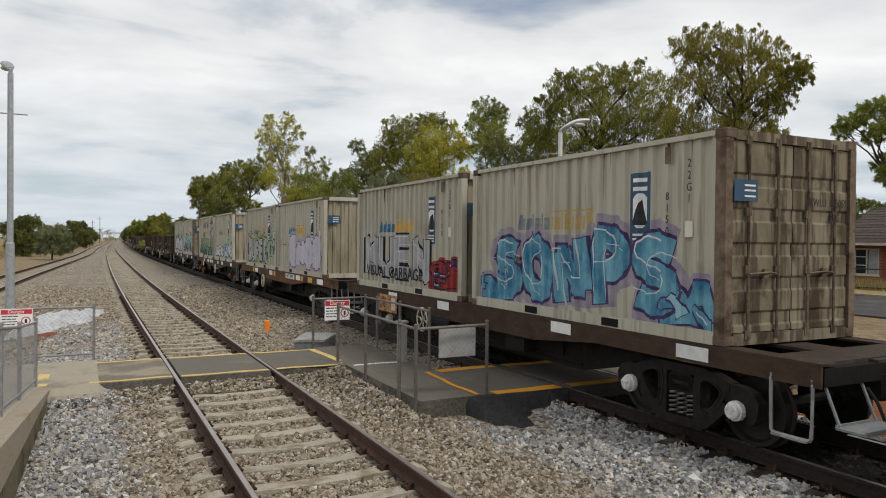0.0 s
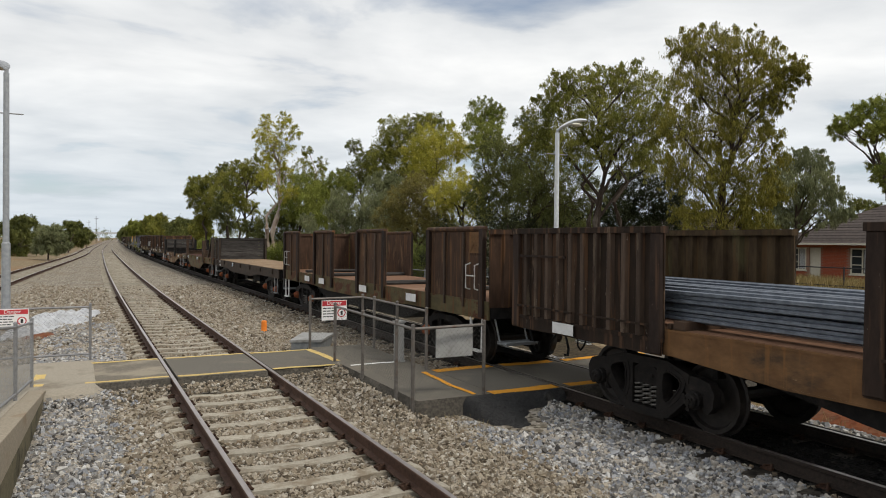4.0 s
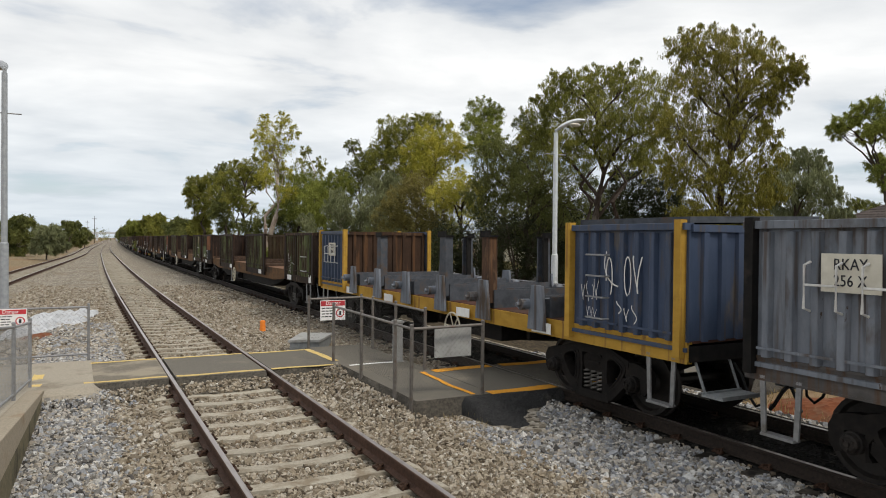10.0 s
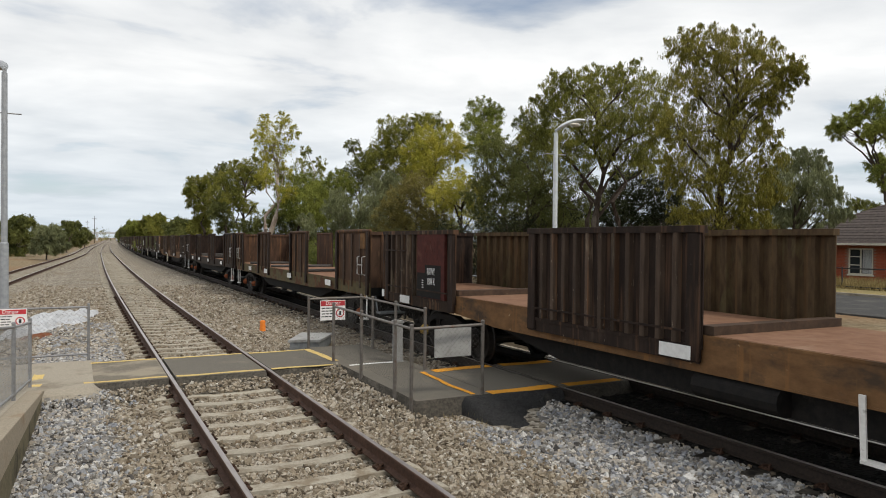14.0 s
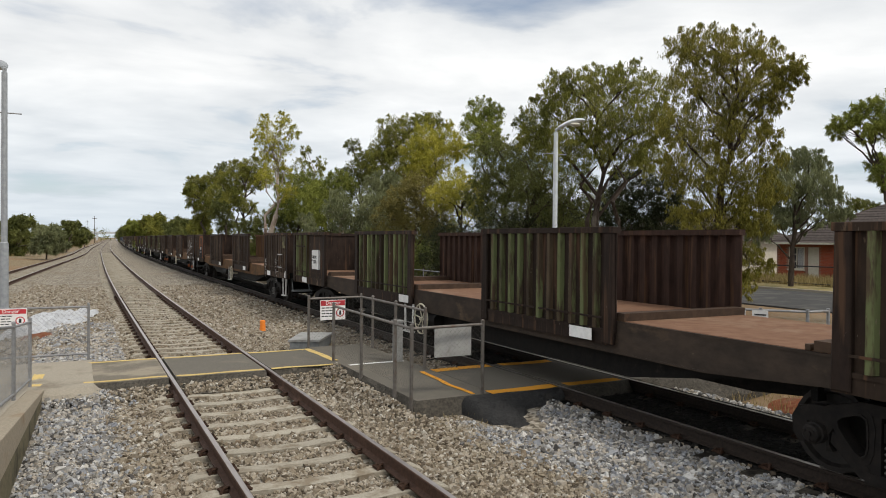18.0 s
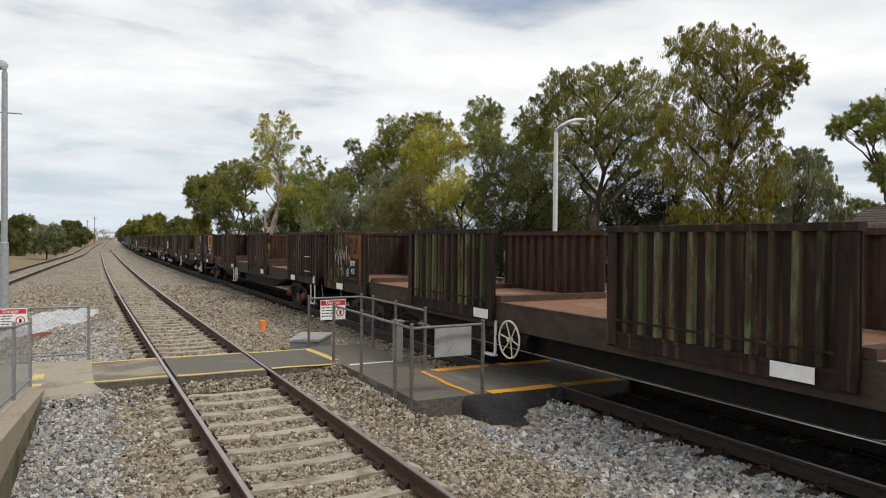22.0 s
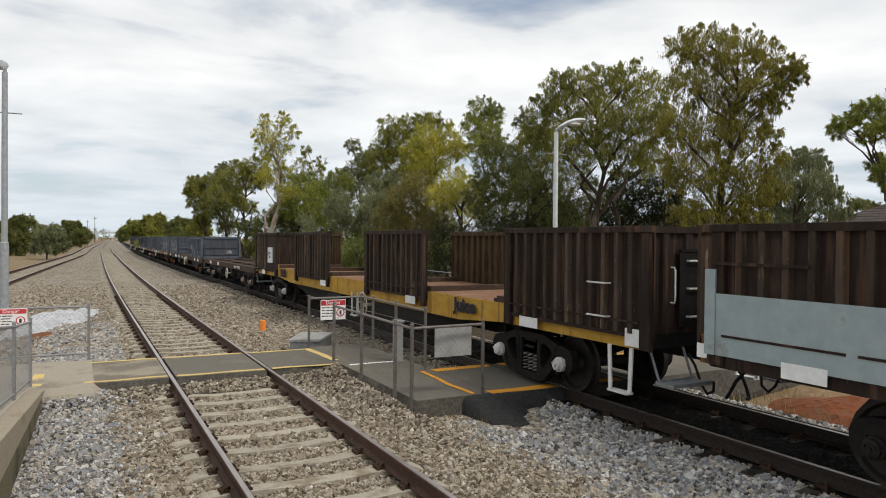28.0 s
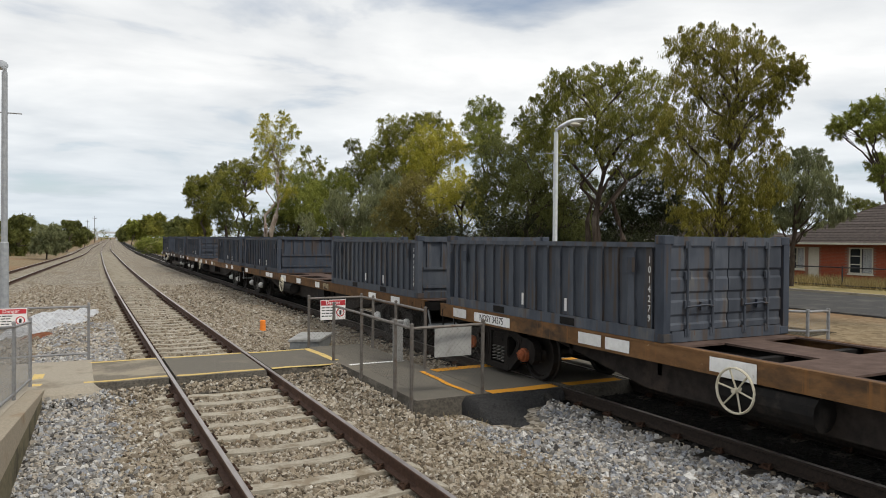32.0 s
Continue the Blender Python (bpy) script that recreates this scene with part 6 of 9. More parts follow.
    piece("handrail", "handrail", draw_handrail, "trim_white", w, (-x - 0.12, half - 1.0, 2.0))
    piece("handrail", "handrail", draw_handrail, "trim_white", w, (-x - 0.12, half - 1.6, 2.0))
    ladder(w, "galvanised", (-x - 0.1, -half + 1.6, 0), 0)
    fittings(w, half, x, 0.68, style["wheel"], "galvanised")
    for tg in style.get("tags", ()):
        graffiti_tag(w, -x - 0.07, *tg)
    if style.get("badge"):
        def patch(bm):
            box(bm, -0.085, -0.07, -0.30, 0.30, -0.19, 0.19)
        q = piece("number_panel", "cbadge", patch, "window_cream", w, (-x, half - 1.25, 2.15))
        lettering(style["badge"], 0.16, "sign_dark", q, (-0.089, 0, 0), squeeze=0.85)
    return w


def container_flat(s0, s1, style):
    """A container flat: skeletal frame with cross members and twist-locks, some with a plated deck."""
    w, half = wagon_base(style["label"], s0, s1, style["cap"], "container flat wagons", ends=0.40)
    x, z1 = style.get("x", 1.20), style["z"]
    sills(w, half, z1 - 0.26, z1, x, style["frame"], style["belly"], "cont")
    if style["plated"]:
        def plated(bm):
            # deck plates with a row of openings along each side
            n = 9
            for i in range(n):
                a = -half + 2 * half * i / n
                b = -half + 2 * half * (i + 1) / n
                m = a + (b - a) * 0.38
                box(bm, -x + 0.05, x - 0.05, a, m, z1 - 0.03, z1 - 0.004)
                for u, v in ((-x + 0.05, -x + 0.14), (-0.36, 0.36), (x - 0.14, x - 0.05)):
                    box(bm, u, v, m, b, z1 - 0.03, z1 - 0.004)
        piece("deck", "plated%.2f%.2f" % (half, z1), plated, style["deck"], w)
    else:
        def open_deck(bm):
            for u in (-x + 0.12, x - 0.12):
                box(bm, u - 0.13, u + 0.13, -half, half, z1 - 0.03, z1 - 0.003)
            box(bm, -0.26, 0.26, -half, half, z1 - 0.06, z1 - 0.02)
            for i in range(6):
                y = -half + 0.4 + (2 * half - 0.8) * i / 5
                box(bm, -x + 0.1, x - 0.1, y - 0.3, y + 0.3, z1 - 0.05, z1 - 0.008)
        piece("deck", "open%.2f%.2f" % (half, z1), open_deck, style["deck"], w)

    def belly(bm):
        # deep fish-bellied centre sill with brake gear hung on it
        a, b = half * 0.66, half * 0.42
        slab(bm, [(-a, 1.0), (-a, 0.82), (-b, 0.40), (b, 0.40), (a, 0.82), (a, 0.98)], -0.9, 0.9, "x")
    if not style.get("slim"):
        piece("centre_sill", "belly%.2f" % half, belly, "frame_drab" if style["plated"] else "wagon_black", w)

    def gear(bm):
        tube(bm, [(-0.75, -0.6, 0.66), (-0.75, 0.6, 0.66)], 0.19, 12)
    piece("air_tank", "airtank", gear, "wagon_black", w, (-0.35, half * 0.2, 0))

    def rig(bm):
        box(bm, -0.95, -0.5, -0.3, 0.3, 0.52, 0.95)
        tube(bm, [(-0.7, -1.6, 0.5), (-0.7, 1.6, 0.5)], 0.03, 6)
    piece("brake_gear", "rig", rig, "wagon_black", w, (-0.2, -half * 0.2, 0))

    def lock(bm):
        box(bm, -0.09, 0.09, -0.11, 0.11, 0, 0.03)
        tube(bm, [(0, 0, 0.03), (0, 0, 0.06), (0, 0, 0.075)], 0.05, 8, radii=[0.05, 0.055, 0.02])
    for y in (-half + 0.35, -half + 6.2, 0.0, half - 6.2, half - 0.35):
        for sx in (-1, 1):
            piece("twist_lock", "lock", lock, "frame_brown", w, (sx * (x - 0.14), y, z1 - 0.078))
    if style["plated"]:
        board(w, "wheel_plate", "wp", style["wheel"] + 0.05, z1 - 0.15, 0.5, 0.22, "label_white", x=-x - 0.022)
    piece("brake_wheel", "smallwheel", draw_small_wheel, "handwheel_cream", w, (-x - 0.13, style["wheel"], z1 - (0.36 if style["plated"] else 0.50)), label="cream spoked hand brake wheel")
    for sg in (-1, 1):
        piece("step", "step_frame", draw_step_frame, style["steps"], w, (-x, sg * (half - 0.35), 0))
        piece("step", "step_frame", draw_step_frame, style["steps"], w, (x, sg * (half - 0.35), 0))
    for y in style.get("labels", ()):
        piece("label_plate", "plate", draw_plate, "label_white", w, (-x - 0.02, y, z1 - 0.13))
    if style.get("badge"):
        slim = style.get("slim")
        q = board(w, "number_panel", "np", style.get("badge_y", -3.2), z1 - 0.135, 2.0 if slim else 1.25, 0.17, style["frame"] if slim else "label_white", x=-x - 0.021)
        lettering(style["badge"], 0.17, "label_white" if slim else "sign_dark", q, (-0.005, 0, 0), squeeze=1.35 if slim else 0.9)
    if style.get("hung"):
        q = board(w, "number_panel", "hung", style["hung"][0], z1 - 0.33, 1.25, 0.42, style["hung"][1], x=-x - 0.05)
        lettering(style["hung"][2], 0.17, "sign_dark", q, (-0.005, 0.22, 0), squeeze=0.9)
        board(w, "inspection_mark", "insp", style["hung"][0] - 0.42, z1 - 0.33, 0.26, 0.30, "window_cream", x=-x - 0.054)
    for y, wd, mt in style.get("blocks", ()):
        board(w, "sill_block", "sk", y, z1 - 0.135, wd, 0.17, mt, x=-x - 0.02)
    return w


# ---- containers ----
def corrugated(length, z0, z1, pitch=0.278, depth=0.045):
    """Trapezoid corrugation in the plane x = 0, hollows towards +x."""
    def draw(bm):
        n = round(length / pitch)
        p = length / n
        prof = []
        for i in range(n):
            a = -length / 2 + i * p
            prof += [(0, a), (0, a + p * 0.36), (depth, a + p * 0.48), (depth, a + p * 0.88)]
        prof.append((0, length / 2))
        lo = [bm.verts.new((x, y, z0)) for x, y in prof]
        hi = [bm.verts.new((x, y, z1)) for x, y in prof]
        lo2 = [bm.verts.new((x + 0.004, y, z0)) for x, y in prof]
        hi2 = [bm.verts.new((x + 0.004, y, z1)) for x, y in prof]
        for i in range(len(prof) - 1):
            bm.faces.new((lo[i], lo[i + 1], hi[i + 1], hi[i]))
            bm.faces.new((lo2[i + 1], lo2[i], hi2[i], hi2[i + 1]))
    return draw


def casting(bm):
    box(bm, -0.09, 0.09, -0.09, 0.09, 0, 0.118)
    bmesh.ops.bevel(bm, geom=bm.edges[:], offset=0.01, segments=1, affect="EDGES")
    box(bm, -0.094, -0.09, -0.03, 0.03, 0.03, 0.09)


def container(s, z, h, paint, label, ends_doors=False, dirty="container_cream_dirty", rusty="container_rusty", name="shipping_container", group="shipping containers", half_height=False, ends_paint=None):
    """A 20-foot box whose middle is s metres along the train; its front end looks to -y."""
    c = tagged(empty(name), label, "container", group)
    MOVERS.append((c, s, z))
    L, W = 6.058, 2.438
    a, b = L / 2, W / 2
    for sx in (-1, 1):
        for sy in (-1, 1):
            def post(bm):
                box(bm, -0.06, 0.06, -0.08, 0.08, 0.118, h - 0.118)
            piece("corner_post", "post%.2f" % h, post, rusty if sy < 0 and ends_doors else paint, c, (sx * (b - 0.06), sy * (a - 0.08), 0))
            for zz in (0, h - 0.118):
                piece("corner_casting", "casting", casting, rusty, c, (sx * (b - 0.088), sy * (a - 0.088), zz), 0 if sx < 0 else math.pi)

        def rail(bm):
            box(bm, -0.03, 0.03, -a + 0.16, a - 0.16, 0, 0.16)
            for y in (-1.0, 1.0):
                box(bm, -0.034, -0.0301, y - 0.18, y + 0.18, 0.02, 0.135)
        piece("bottom_rail", "brail", rail, paint, c, (sx * (b - 0.035), 0, 0), 0 if sx < 0 else math.pi)

        # Pocket mouths are flat black plates; the colour stands for their inner shade.
        def fork(bm):
            for y in (-1.0, 1.0):
                box(bm, -0.004, 0.0, y - 0.18, y + 0.18, 0.02, 0.135)
        piece("fork_pocket", "fork", fork, "wagon_black", c, (sx * (b - 0.001), 0, 0), 0 if sx < 0 else math.pi)

        def trail(bm):
            box(bm, -0.03, 0.03, -a + 0.16, a - 0.16, h - (0.075 if not half_height else 0.16), h - (0.012 if not half_height else 0.09))
        piece("top_rail", "trail%.2f" % h, trail, paint, c, (sx * (b - 0.035), 0, 0))
        if half_height:
            def ribs(bm):
                box(bm, 0.04, 0.045, -a + 0.16, a - 0.16, 0.16, h - 0.16)

            def one_rib(bm):
                slab(bm, [(-0.075, 0.16), (0.075, 0.16), (0.055, h - 0.16), (-0.055, h - 0.16)], 0.0, 0.0395, "x")
            sw = piece("side_wall", "hribs%.2f" % h, ribs, paint, c, (sx * (b - 0.05), 0, 0), 0 if sx < 0 else math.pi)
            for i in range(17):
                piece("rib", "hrib%.2f" % h, one_rib, paint, sw, (0, -a + 0.33 + (L - 0.66) * i / 16, 0))
        else:
            piece("side_wall", "cside%.2f" % h, corrugated(L - 0.32, 0.155, h - 0.07), paint, c, (sx * (b - 0.047), 0, 0), 0 if sx < 0 else math.pi)
    if not half_height:
        def roof(bm):
            box(bm, -b + 0.05, b - 0.05, -a + 0.1, a - 0.1, h - 0.05, h - 0.025)
        piece("roof", "roof", roof, paint, c)
    else:
        def floor_(bm):
            box(bm, -b + 0.05, b - 0.05, -a + 0.1, a - 0.1, 0.13, 0.16)
            box(bm, -b + 0.13, b - 0.13, -a + 0.16, a - 0.16, h * 0.62, h * 0.66)
        piece("cargo_floor", "cfloor", floor_, "wagon_black", c)
    for sy in (-1, 1):
        t = 0 if sy < 0 else math.pi

        def header(bm):
            box(bm, -b + 0.16, b - 0.16, -0.05, 0.05, h - 0.13, h - 0.012)

        def sill(bm):
            box(bm, -b + 0.16, b - 0.16, -0.05, 0.05, 0.0, 0.14)
        for nm, fn in (("end_header", header), ("end_sill", sill)):
            piece(nm, nm + "%.2f" % h, fn, paint if not (ends_doors and sy < 0) else dirty, c, (0, sy * (a - 0.055), 0))
        if ends_doors and sy < 0:
            for sx in (-1, 1):
                def door(bm):
                    # one pressed sheet: flat rims and shallow horizontal panels
                    w = b - 0.15
                    n = 5 if h > 2 else 3
                    prof = [(0.15, 0.0)]
                    for k in range(n):
                        z0, st = 0.22 + (h - 0.5) * k / n, (h - 0.5) / n
                        prof += [(z0, 0.0), (z0 + 0.03, 0.02), (z0 + st * 0.38, 0.02), (z0 + st * 0.38 + 0.03, 0.0)]
                    prof.append((h - 0.14, 0.0))
                    slab(bm, [(q, p) for p, q in prof] + [(0.055, h - 0.14), (0.055, 0.15)], -w / 2, w / 2, "x")
                d = piece("door", "door%.2f" % h, door, dirty, c, (sx * (b - 0.15) / 2 + sx * 0.01, -a + 0.03, 0))
                for u in (-0.28, 0.24):
                    def bar(bm):
                        tube(bm, [(0, -0.03, 0.1), (0, -0.03, h - 0.08)], 0.019, 6)
                        for zz in (0.12, h * 0.35, h * 0.62, h - 0.12):
                            box(bm, -0.045, 0.045, -0.035, 0.0, zz - 0.05, zz + 0.05)
                    piece("lock_rod", "rod%.2f" % h, bar, "container_rusty" if not half_height else paint, d, (u * (1 if h > 2 else 0.9), 0, 0))

                def handle(bm):
                    tube(bm, [(-0.28, -0.05, h * 0.33), (0.05, -0.07, h * 0.33 + 0.02), (0.2, -0.05, h * 0.33)], 0.014, 5)
                    box(bm, -0.03, 0.05, -0.06, -0.02, h * 0.33 - 0.05, h * 0.33 + 0.06)
                piece("door_handle", "dhandle%.2f" % h, handle, rusty, d)
        elif half_height:
            def hend(bm):
                box(bm, -b + 0.16, b - 0.16, 0.02, 0.03, 0.14, h - 0.13)
                for k in range(6):
                    u = -b + 0.3 + (W - 0.6) * k / 5
                    box(bm, u - 0.05, u + 0.05, -0.015, 0.02, h * 0.5, h - 0.13)
                box(bm, -b + 0.16, b - 0.16, -0.02, 0.02, h * 0.46, h * 0.5)
                box(bm, -b + 0.16, b - 0.16, -0.02, 0.02, h * 0.16, h * 0.2)
            piece("end_wall", "hend", hend, dirty, c, (0, sy * (a - 0.06), 0), t)
        else:
            def endw(bm):
                corrugated(W - 0.32, 0.13, h - 0.12)(bm)
                bmesh.ops.rotate(bm, verts=bm.verts[:], cent=(0, 0, 0), matrix=Matrix.Rotation(math.pi / 2, 3, "Z"))
            piece("end_wall", "cend%.2f" % h, endw, ends_paint or paint, c, (0, sy * (a - 0.05), 0), t)
    return c


def board(parent, name, key, y, z, w, h, material, x=-1.1745, label=""):
    def draw(bm):
        box(bm, -0.003, 0.0, -w / 2, w / 2, -h / 2, h / 2)
    return piece(name, "board%.3f,%.3f" % (w, h), draw, material, parent, (x, y, z), label=label)


def bend(pts, k=3):
    """Rounds a polyline."""
    for _ in range(k):
        new_pts = [pts[0]]
        for a, b in zip(pts, pts[1:]):
            new_pts += [(a[0] * 0.75 + b[0] * 0.25, a[1] * 0.75 + b[1] * 0.25), (a[0] * 0.25 + b[0] * 0.75, a[1] * 0.25 + b[1] * 0.75)]
        pts = new_pts + [pts[-1]]
    return pts


WAVE_N = 21
WAVE_P = 5.738 / WAVE_N


def wave(y):
    """Depth of the box side's corrugation at y."""
    f = ((y + 2.869) / WAVE_P) % 1.0
    return 0.045 * (0 if f < 0.36 else (f - 0.36) / 0.12 if f < 0.48 else 1 if f < 0.88 else (1 - f) / 0.12)


def film_on(bm, poly, lift, folded=True, x=-1.172):
    """Paint in the shape of a polygon (y, z) that is convex along z, laid into the folds of the side."""
    lo, hi = max(-2.868, min(p[0] for p in poly)), min(2.868, max(p[0] for p in poly))
    if hi - lo < 1e-4:
        return
    cuts = {lo, hi} | {p[0] for p in poly if lo < p[0] < hi}
    if folded:
        for i in range(WAVE_N):
            for f in (0, 0.36, 0.48, 0.88):
                y = -2.869 + (i + f) * WAVE_P
                if lo < y < hi:
                    cuts.add(y)
    rows = []
    for y in sorted(cuts):
        zs = []
        for (y0, z0), (y1, z1) in zip(poly, poly[1:] + poly[:1]):
            if min(y0, y1) - 1e-9 <= y <= max(y0, y1) + 1e-9:
                zs += [z0, z1] if abs(y1 - y0) < 1e-9 else [z0 + (z1 - z0) * (y - y0) / (y1 - y0)]
        if zs:
            xx = x - lift + (wave(y) if folded else 0.0)
            rows.append((bm.verts.new((xx, y, min(zs))), bm.verts.new((xx, y, max(zs)))))
    for p, q in zip(rows, rows[1:]):
        bm.faces.new((p[0], q[0], q[1], p[1]))


def stroke_on(bm, pts, w0, w1, lift, folded=True, x=-1.172):
    """A sprayed stroke along (y, z) points whose width goes from w0 to w1."""
    n = len(pts) - 1
    for i in range(n):
        a, b = Vector(pts[i]), Vector(pts[i + 1])
        d = b - a
        if d.length < 1e-5:
            continue
        d.normalize()
        q = Vector((-d.y, d.x))
        wa, wb = (w0 + (w1 - w0) * i / n) / 2, (w0 + (w1 - w0) * (i + 1) / n) / 2
        a, b = a - d * wa * 0.35, b + d * wb * 0.35
        film_on(bm, [tuple(a + q * wa), tuple(a - q * wa), tuple(b - q * wb), tuple(b + q * wb)], lift + 0.00002 * i, folded, x)


def arc(rnd, y, z, size):
    """Points of a random curved blade."""
    t = rnd.uniform(0, math.tau)
    k = rnd.uniform(-1.5, 1.5)
    pts, p = [], Vector((y, z))
    for i in range(9):
        pts.append((p.x, p.y))
        p = p + Vector((math.cos(t), math.sin(t))) * size / 8
        t += k / 8 * 1.4
    return pts


def graffiti_shapes(c, y0, y1, z0, z1, n, fill, edge, glow, seed, accent=None, blades=4, bold=1.0):
    """Unreadable sprayed piece: a bulging mass with a cloud behind it, a dark outline and interlocking curved blades."""
    rnd = random.Random(seed)
    w, h = (y1 - y0) / n, z1 - z0
    bumps = [(y0 + (i + 0.5) * w, w * rnd.uniform(0.52, 0.66), h * rnd.uniform(0.74, 1.0), rnd.uniform(-0.3, 0.3)) for i in range(n)]

    def outline(grow):
        up, lo = [], []
        m = n * 10
        for k in range(m + 1):
            y = y0 - grow + (y1 - y0 + 2 * grow) * k / m
            z = max(hh * max(0.0, 1 - (abs(y - cy) / (hw + grow)) ** 4) * (1 + tl * (y - cy)) for cy, hw, hh, tl in bumps)
            z = max(z, 0.42 * h) + grow
            up.append((y, z0 + z))
            lo.append((y, z0 - grow * 0.8 + 0.05 * h * math.sin(y * 5.1 + seed)))
        return up + lo[::-1]
    bms = {k: bmesh.new() for k in ("cloud", "outline", "fill", "accent", "highlight")}
    film_on(bms["cloud"], outline(0.10), 0.0015)
    film_on(bms["outline"], outline(0.035), 0.003)
    film_on(bms["fill"], outline(0.0), 0.0045)
    k = 0
    for cy, hw, hh, tl in bumps:
        for _ in range(blades):
            size = rnd.uniform(0.55, 0.95) * min(hh, 2.2 * w)
            pts = arc(rnd, cy + rnd.uniform(-0.6, 0.6) * hw, z0 + hh * rnd.uniform(0.25, 0.75), size)
            pts = [(min(max(a, y0 + 0.03), y1 - 0.03), min(max(b, z0 + 0.05 * h), z0 + hh * 0.95)) for a, b in pts]
            b0, b1 = 0.20 * w * bold * rnd.uniform(0.7, 1.2), 0.34 * w * bold * rnd.uniform(0.5, 1.2)
            lift = 0.006 + 0.0012 * k
            stroke_on(bms["outline"], pts, b0 + 0.045, b1 + 0.055, lift)
            stroke_on(bms[rnd.choice(("fill", "fill", "accent"))], pts, b0, b1, lift + 0.0005)
            if rnd.random() < 0.6:
                stroke_on(bms["highlight"], [(a + 0.25 * b0, b + 0.25 * b0) for a, b in pts[2:7]], 0.012, 0.025, lift + 0.001)
            k += 1
    for nm, mt in (("cloud", glow), ("outline", edge), ("fill", fill), ("accent", accent or fill), ("highlight", "spray_white")):
        if len(bms[nm].faces):
            tagged(part("graffiti_" + nm, bms[nm], mt, c), kind="stuff")


def scribble(bm, y0, y1, z, h, seed, marks=8, r=0.016, folded=False, x=-1.172):
    """A line of loose unreadable handwriting: hooks, loops and long tails."""
    rnd = random.Random(seed)
    for i in range(marks):
        cy = y1 - (y1 - y0) * (i + 0.5) / marks
        w = (y1 - y0) / marks * rnd.uniform(0.5, 1.0)
        hh = h * rnd.uniform(0.45, 1.0)
        cz = z + (h - hh) * rnd.uniform(-0.5, 0.5)
        kind = rnd.randrange(4)
        if kind == 0:
            t0, t1 = rnd.uniform(0, math.tau), rnd.uniform(3.5, 6.6)
            pts = [(cy + w * 0.5 * math.cos(t0 + t1 * k / 14), cz + hh * 0.5 * math.sin(t0 + t1 * k / 14)) for k in range(15)]
        elif kind == 1:
            pts = [(cy + w * 0.5 - w * k / 12 + 0.15 * w * math.sin(k), cz + hh * 0.5 * math.cos(k * 0.55 + rnd.uniform(-0.1, 0.1))) for k in range(13)]
        elif kind == 2:
            ph = rnd.uniform(0, 3)
            pts = [(cy + w * 0.4 * math.sin(k * 0.5 + ph), cz + hh * 0.5 - hh * k / 10) for k in range(11)]
        else:
            pts = arc(rnd, cy, cz - hh * 0.3, hh * 1.2)
        stroke_on(bm, pts, r * 2, r * rnd.uniform(1.0, 2.2), 0.002 + 0.0004 * i, folded, x)


def graffiti_tag(w, x, y, z, wd, ht, seed, material):
    bm = bmesh.new()
    thin = 0.0055 if wd < 0.6 else 0.011
    scribble(bm, -wd / 2, wd / 2, 0, ht, seed, max(4, int(wd / 0.22)), thin, x=0.0)
    scribble(bm, -wd * 0.4, wd * 0.2, -ht * 0.8, ht * 0.5, seed + 3, max(3, int(wd / 0.4)), thin * 0.8, x=0.0)
    tagged(part("spray_tag", bm, material, w, loc=(x, y, z)), "sprayed scribble", kind="stuff")


GLYPHS = {"M": [[(0.06, 0), (0.06, 1), (0.5, 0.42), (0.94, 1), (0.94, 0)]], "U": [[(0.06, 1), (0.06, 0.3), (0.28, 0.06), (0.72, 0.06), (0.94, 0.3), (0.94, 1)]],
          "E": [[(0.95, 0.96), (0.08, 0.96), (0.08, 0.05), (0.95, 0.05)], [(0.08, 0.52), (0.75, 0.52)]], "N": [[(0.06, 0), (0.06, 1), (0.94, 0), (0.94, 1)]],
          "H": [[(0.08, 1), (0.08, 0)], [(0.92, 1), (0.92, 0)], [(0.08, 0.48), (0.92, 0.48)]], "L": [[(0.10, 1), (0.10, 0.30), (0.30, 0.07), (0.95, 0.07)]],
          "O": [[(0.5, 0.98), (0.14, 0.78), (0.06, 0.45), (0.25, 0.08), (0.72, 0.06), (0.95, 0.40), (0.86, 0.78), (0.5, 0.98)]], "I": [[(0.5, 1), (0.5, 0)]], "T": [[(0.0, 0.95), (1.0, 0.95)], [(0.5, 0.95), (0.5, 0)]],
          "W": [[(0.0, 1), (0.2, 0.02), (0.5, 0.62), (0.8, 0.02), (1.0, 1)]], "S": [[(0.92, 0.86), (0.5, 0.98), (0.12, 0.78), (0.25, 0.55), (0.78, 0.45), (0.90, 0.22), (0.5, 0.03), (0.05, 0.14)]],
          "P": [[(0.10, 0), (0.10, 0.96), (0.80, 0.90), (0.90, 0.66), (0.70, 0.46), (0.10, 0.44)]], "K": [[(0.10, 1), (0.10, 0)], [(0.92, 1), (0.15, 0.48), (0.95, 0)]]}


def spread(word, y0, y1, z0, z1, slant=0.0, wobble=0.0, seed=1):
    """Strokes of a word as (y, z) lines between y1, its first letter, and y0."""
    rnd = random.Random(seed)
    step = (y1 - y0) / len(word)
    lines = []
    for i, ch in enumerate(word):
        lift, tall = rnd.uniform(-1, 1) * wobble, 1 + rnd.uniform(-1, 1) * wobble
        w = step * (0.74 if ch != "I" else 0.4)
        ya = y1 - step * (i + 0.5) + w / 2
        for st in GLYPHS[ch]:
            lines.append([(ya - w * u - slant * (v - 0.5), z0 + (z1 - z0) * min(1.06, max(-0.02, v * tall + lift * 0.4))) for u, v in st])
    return lines


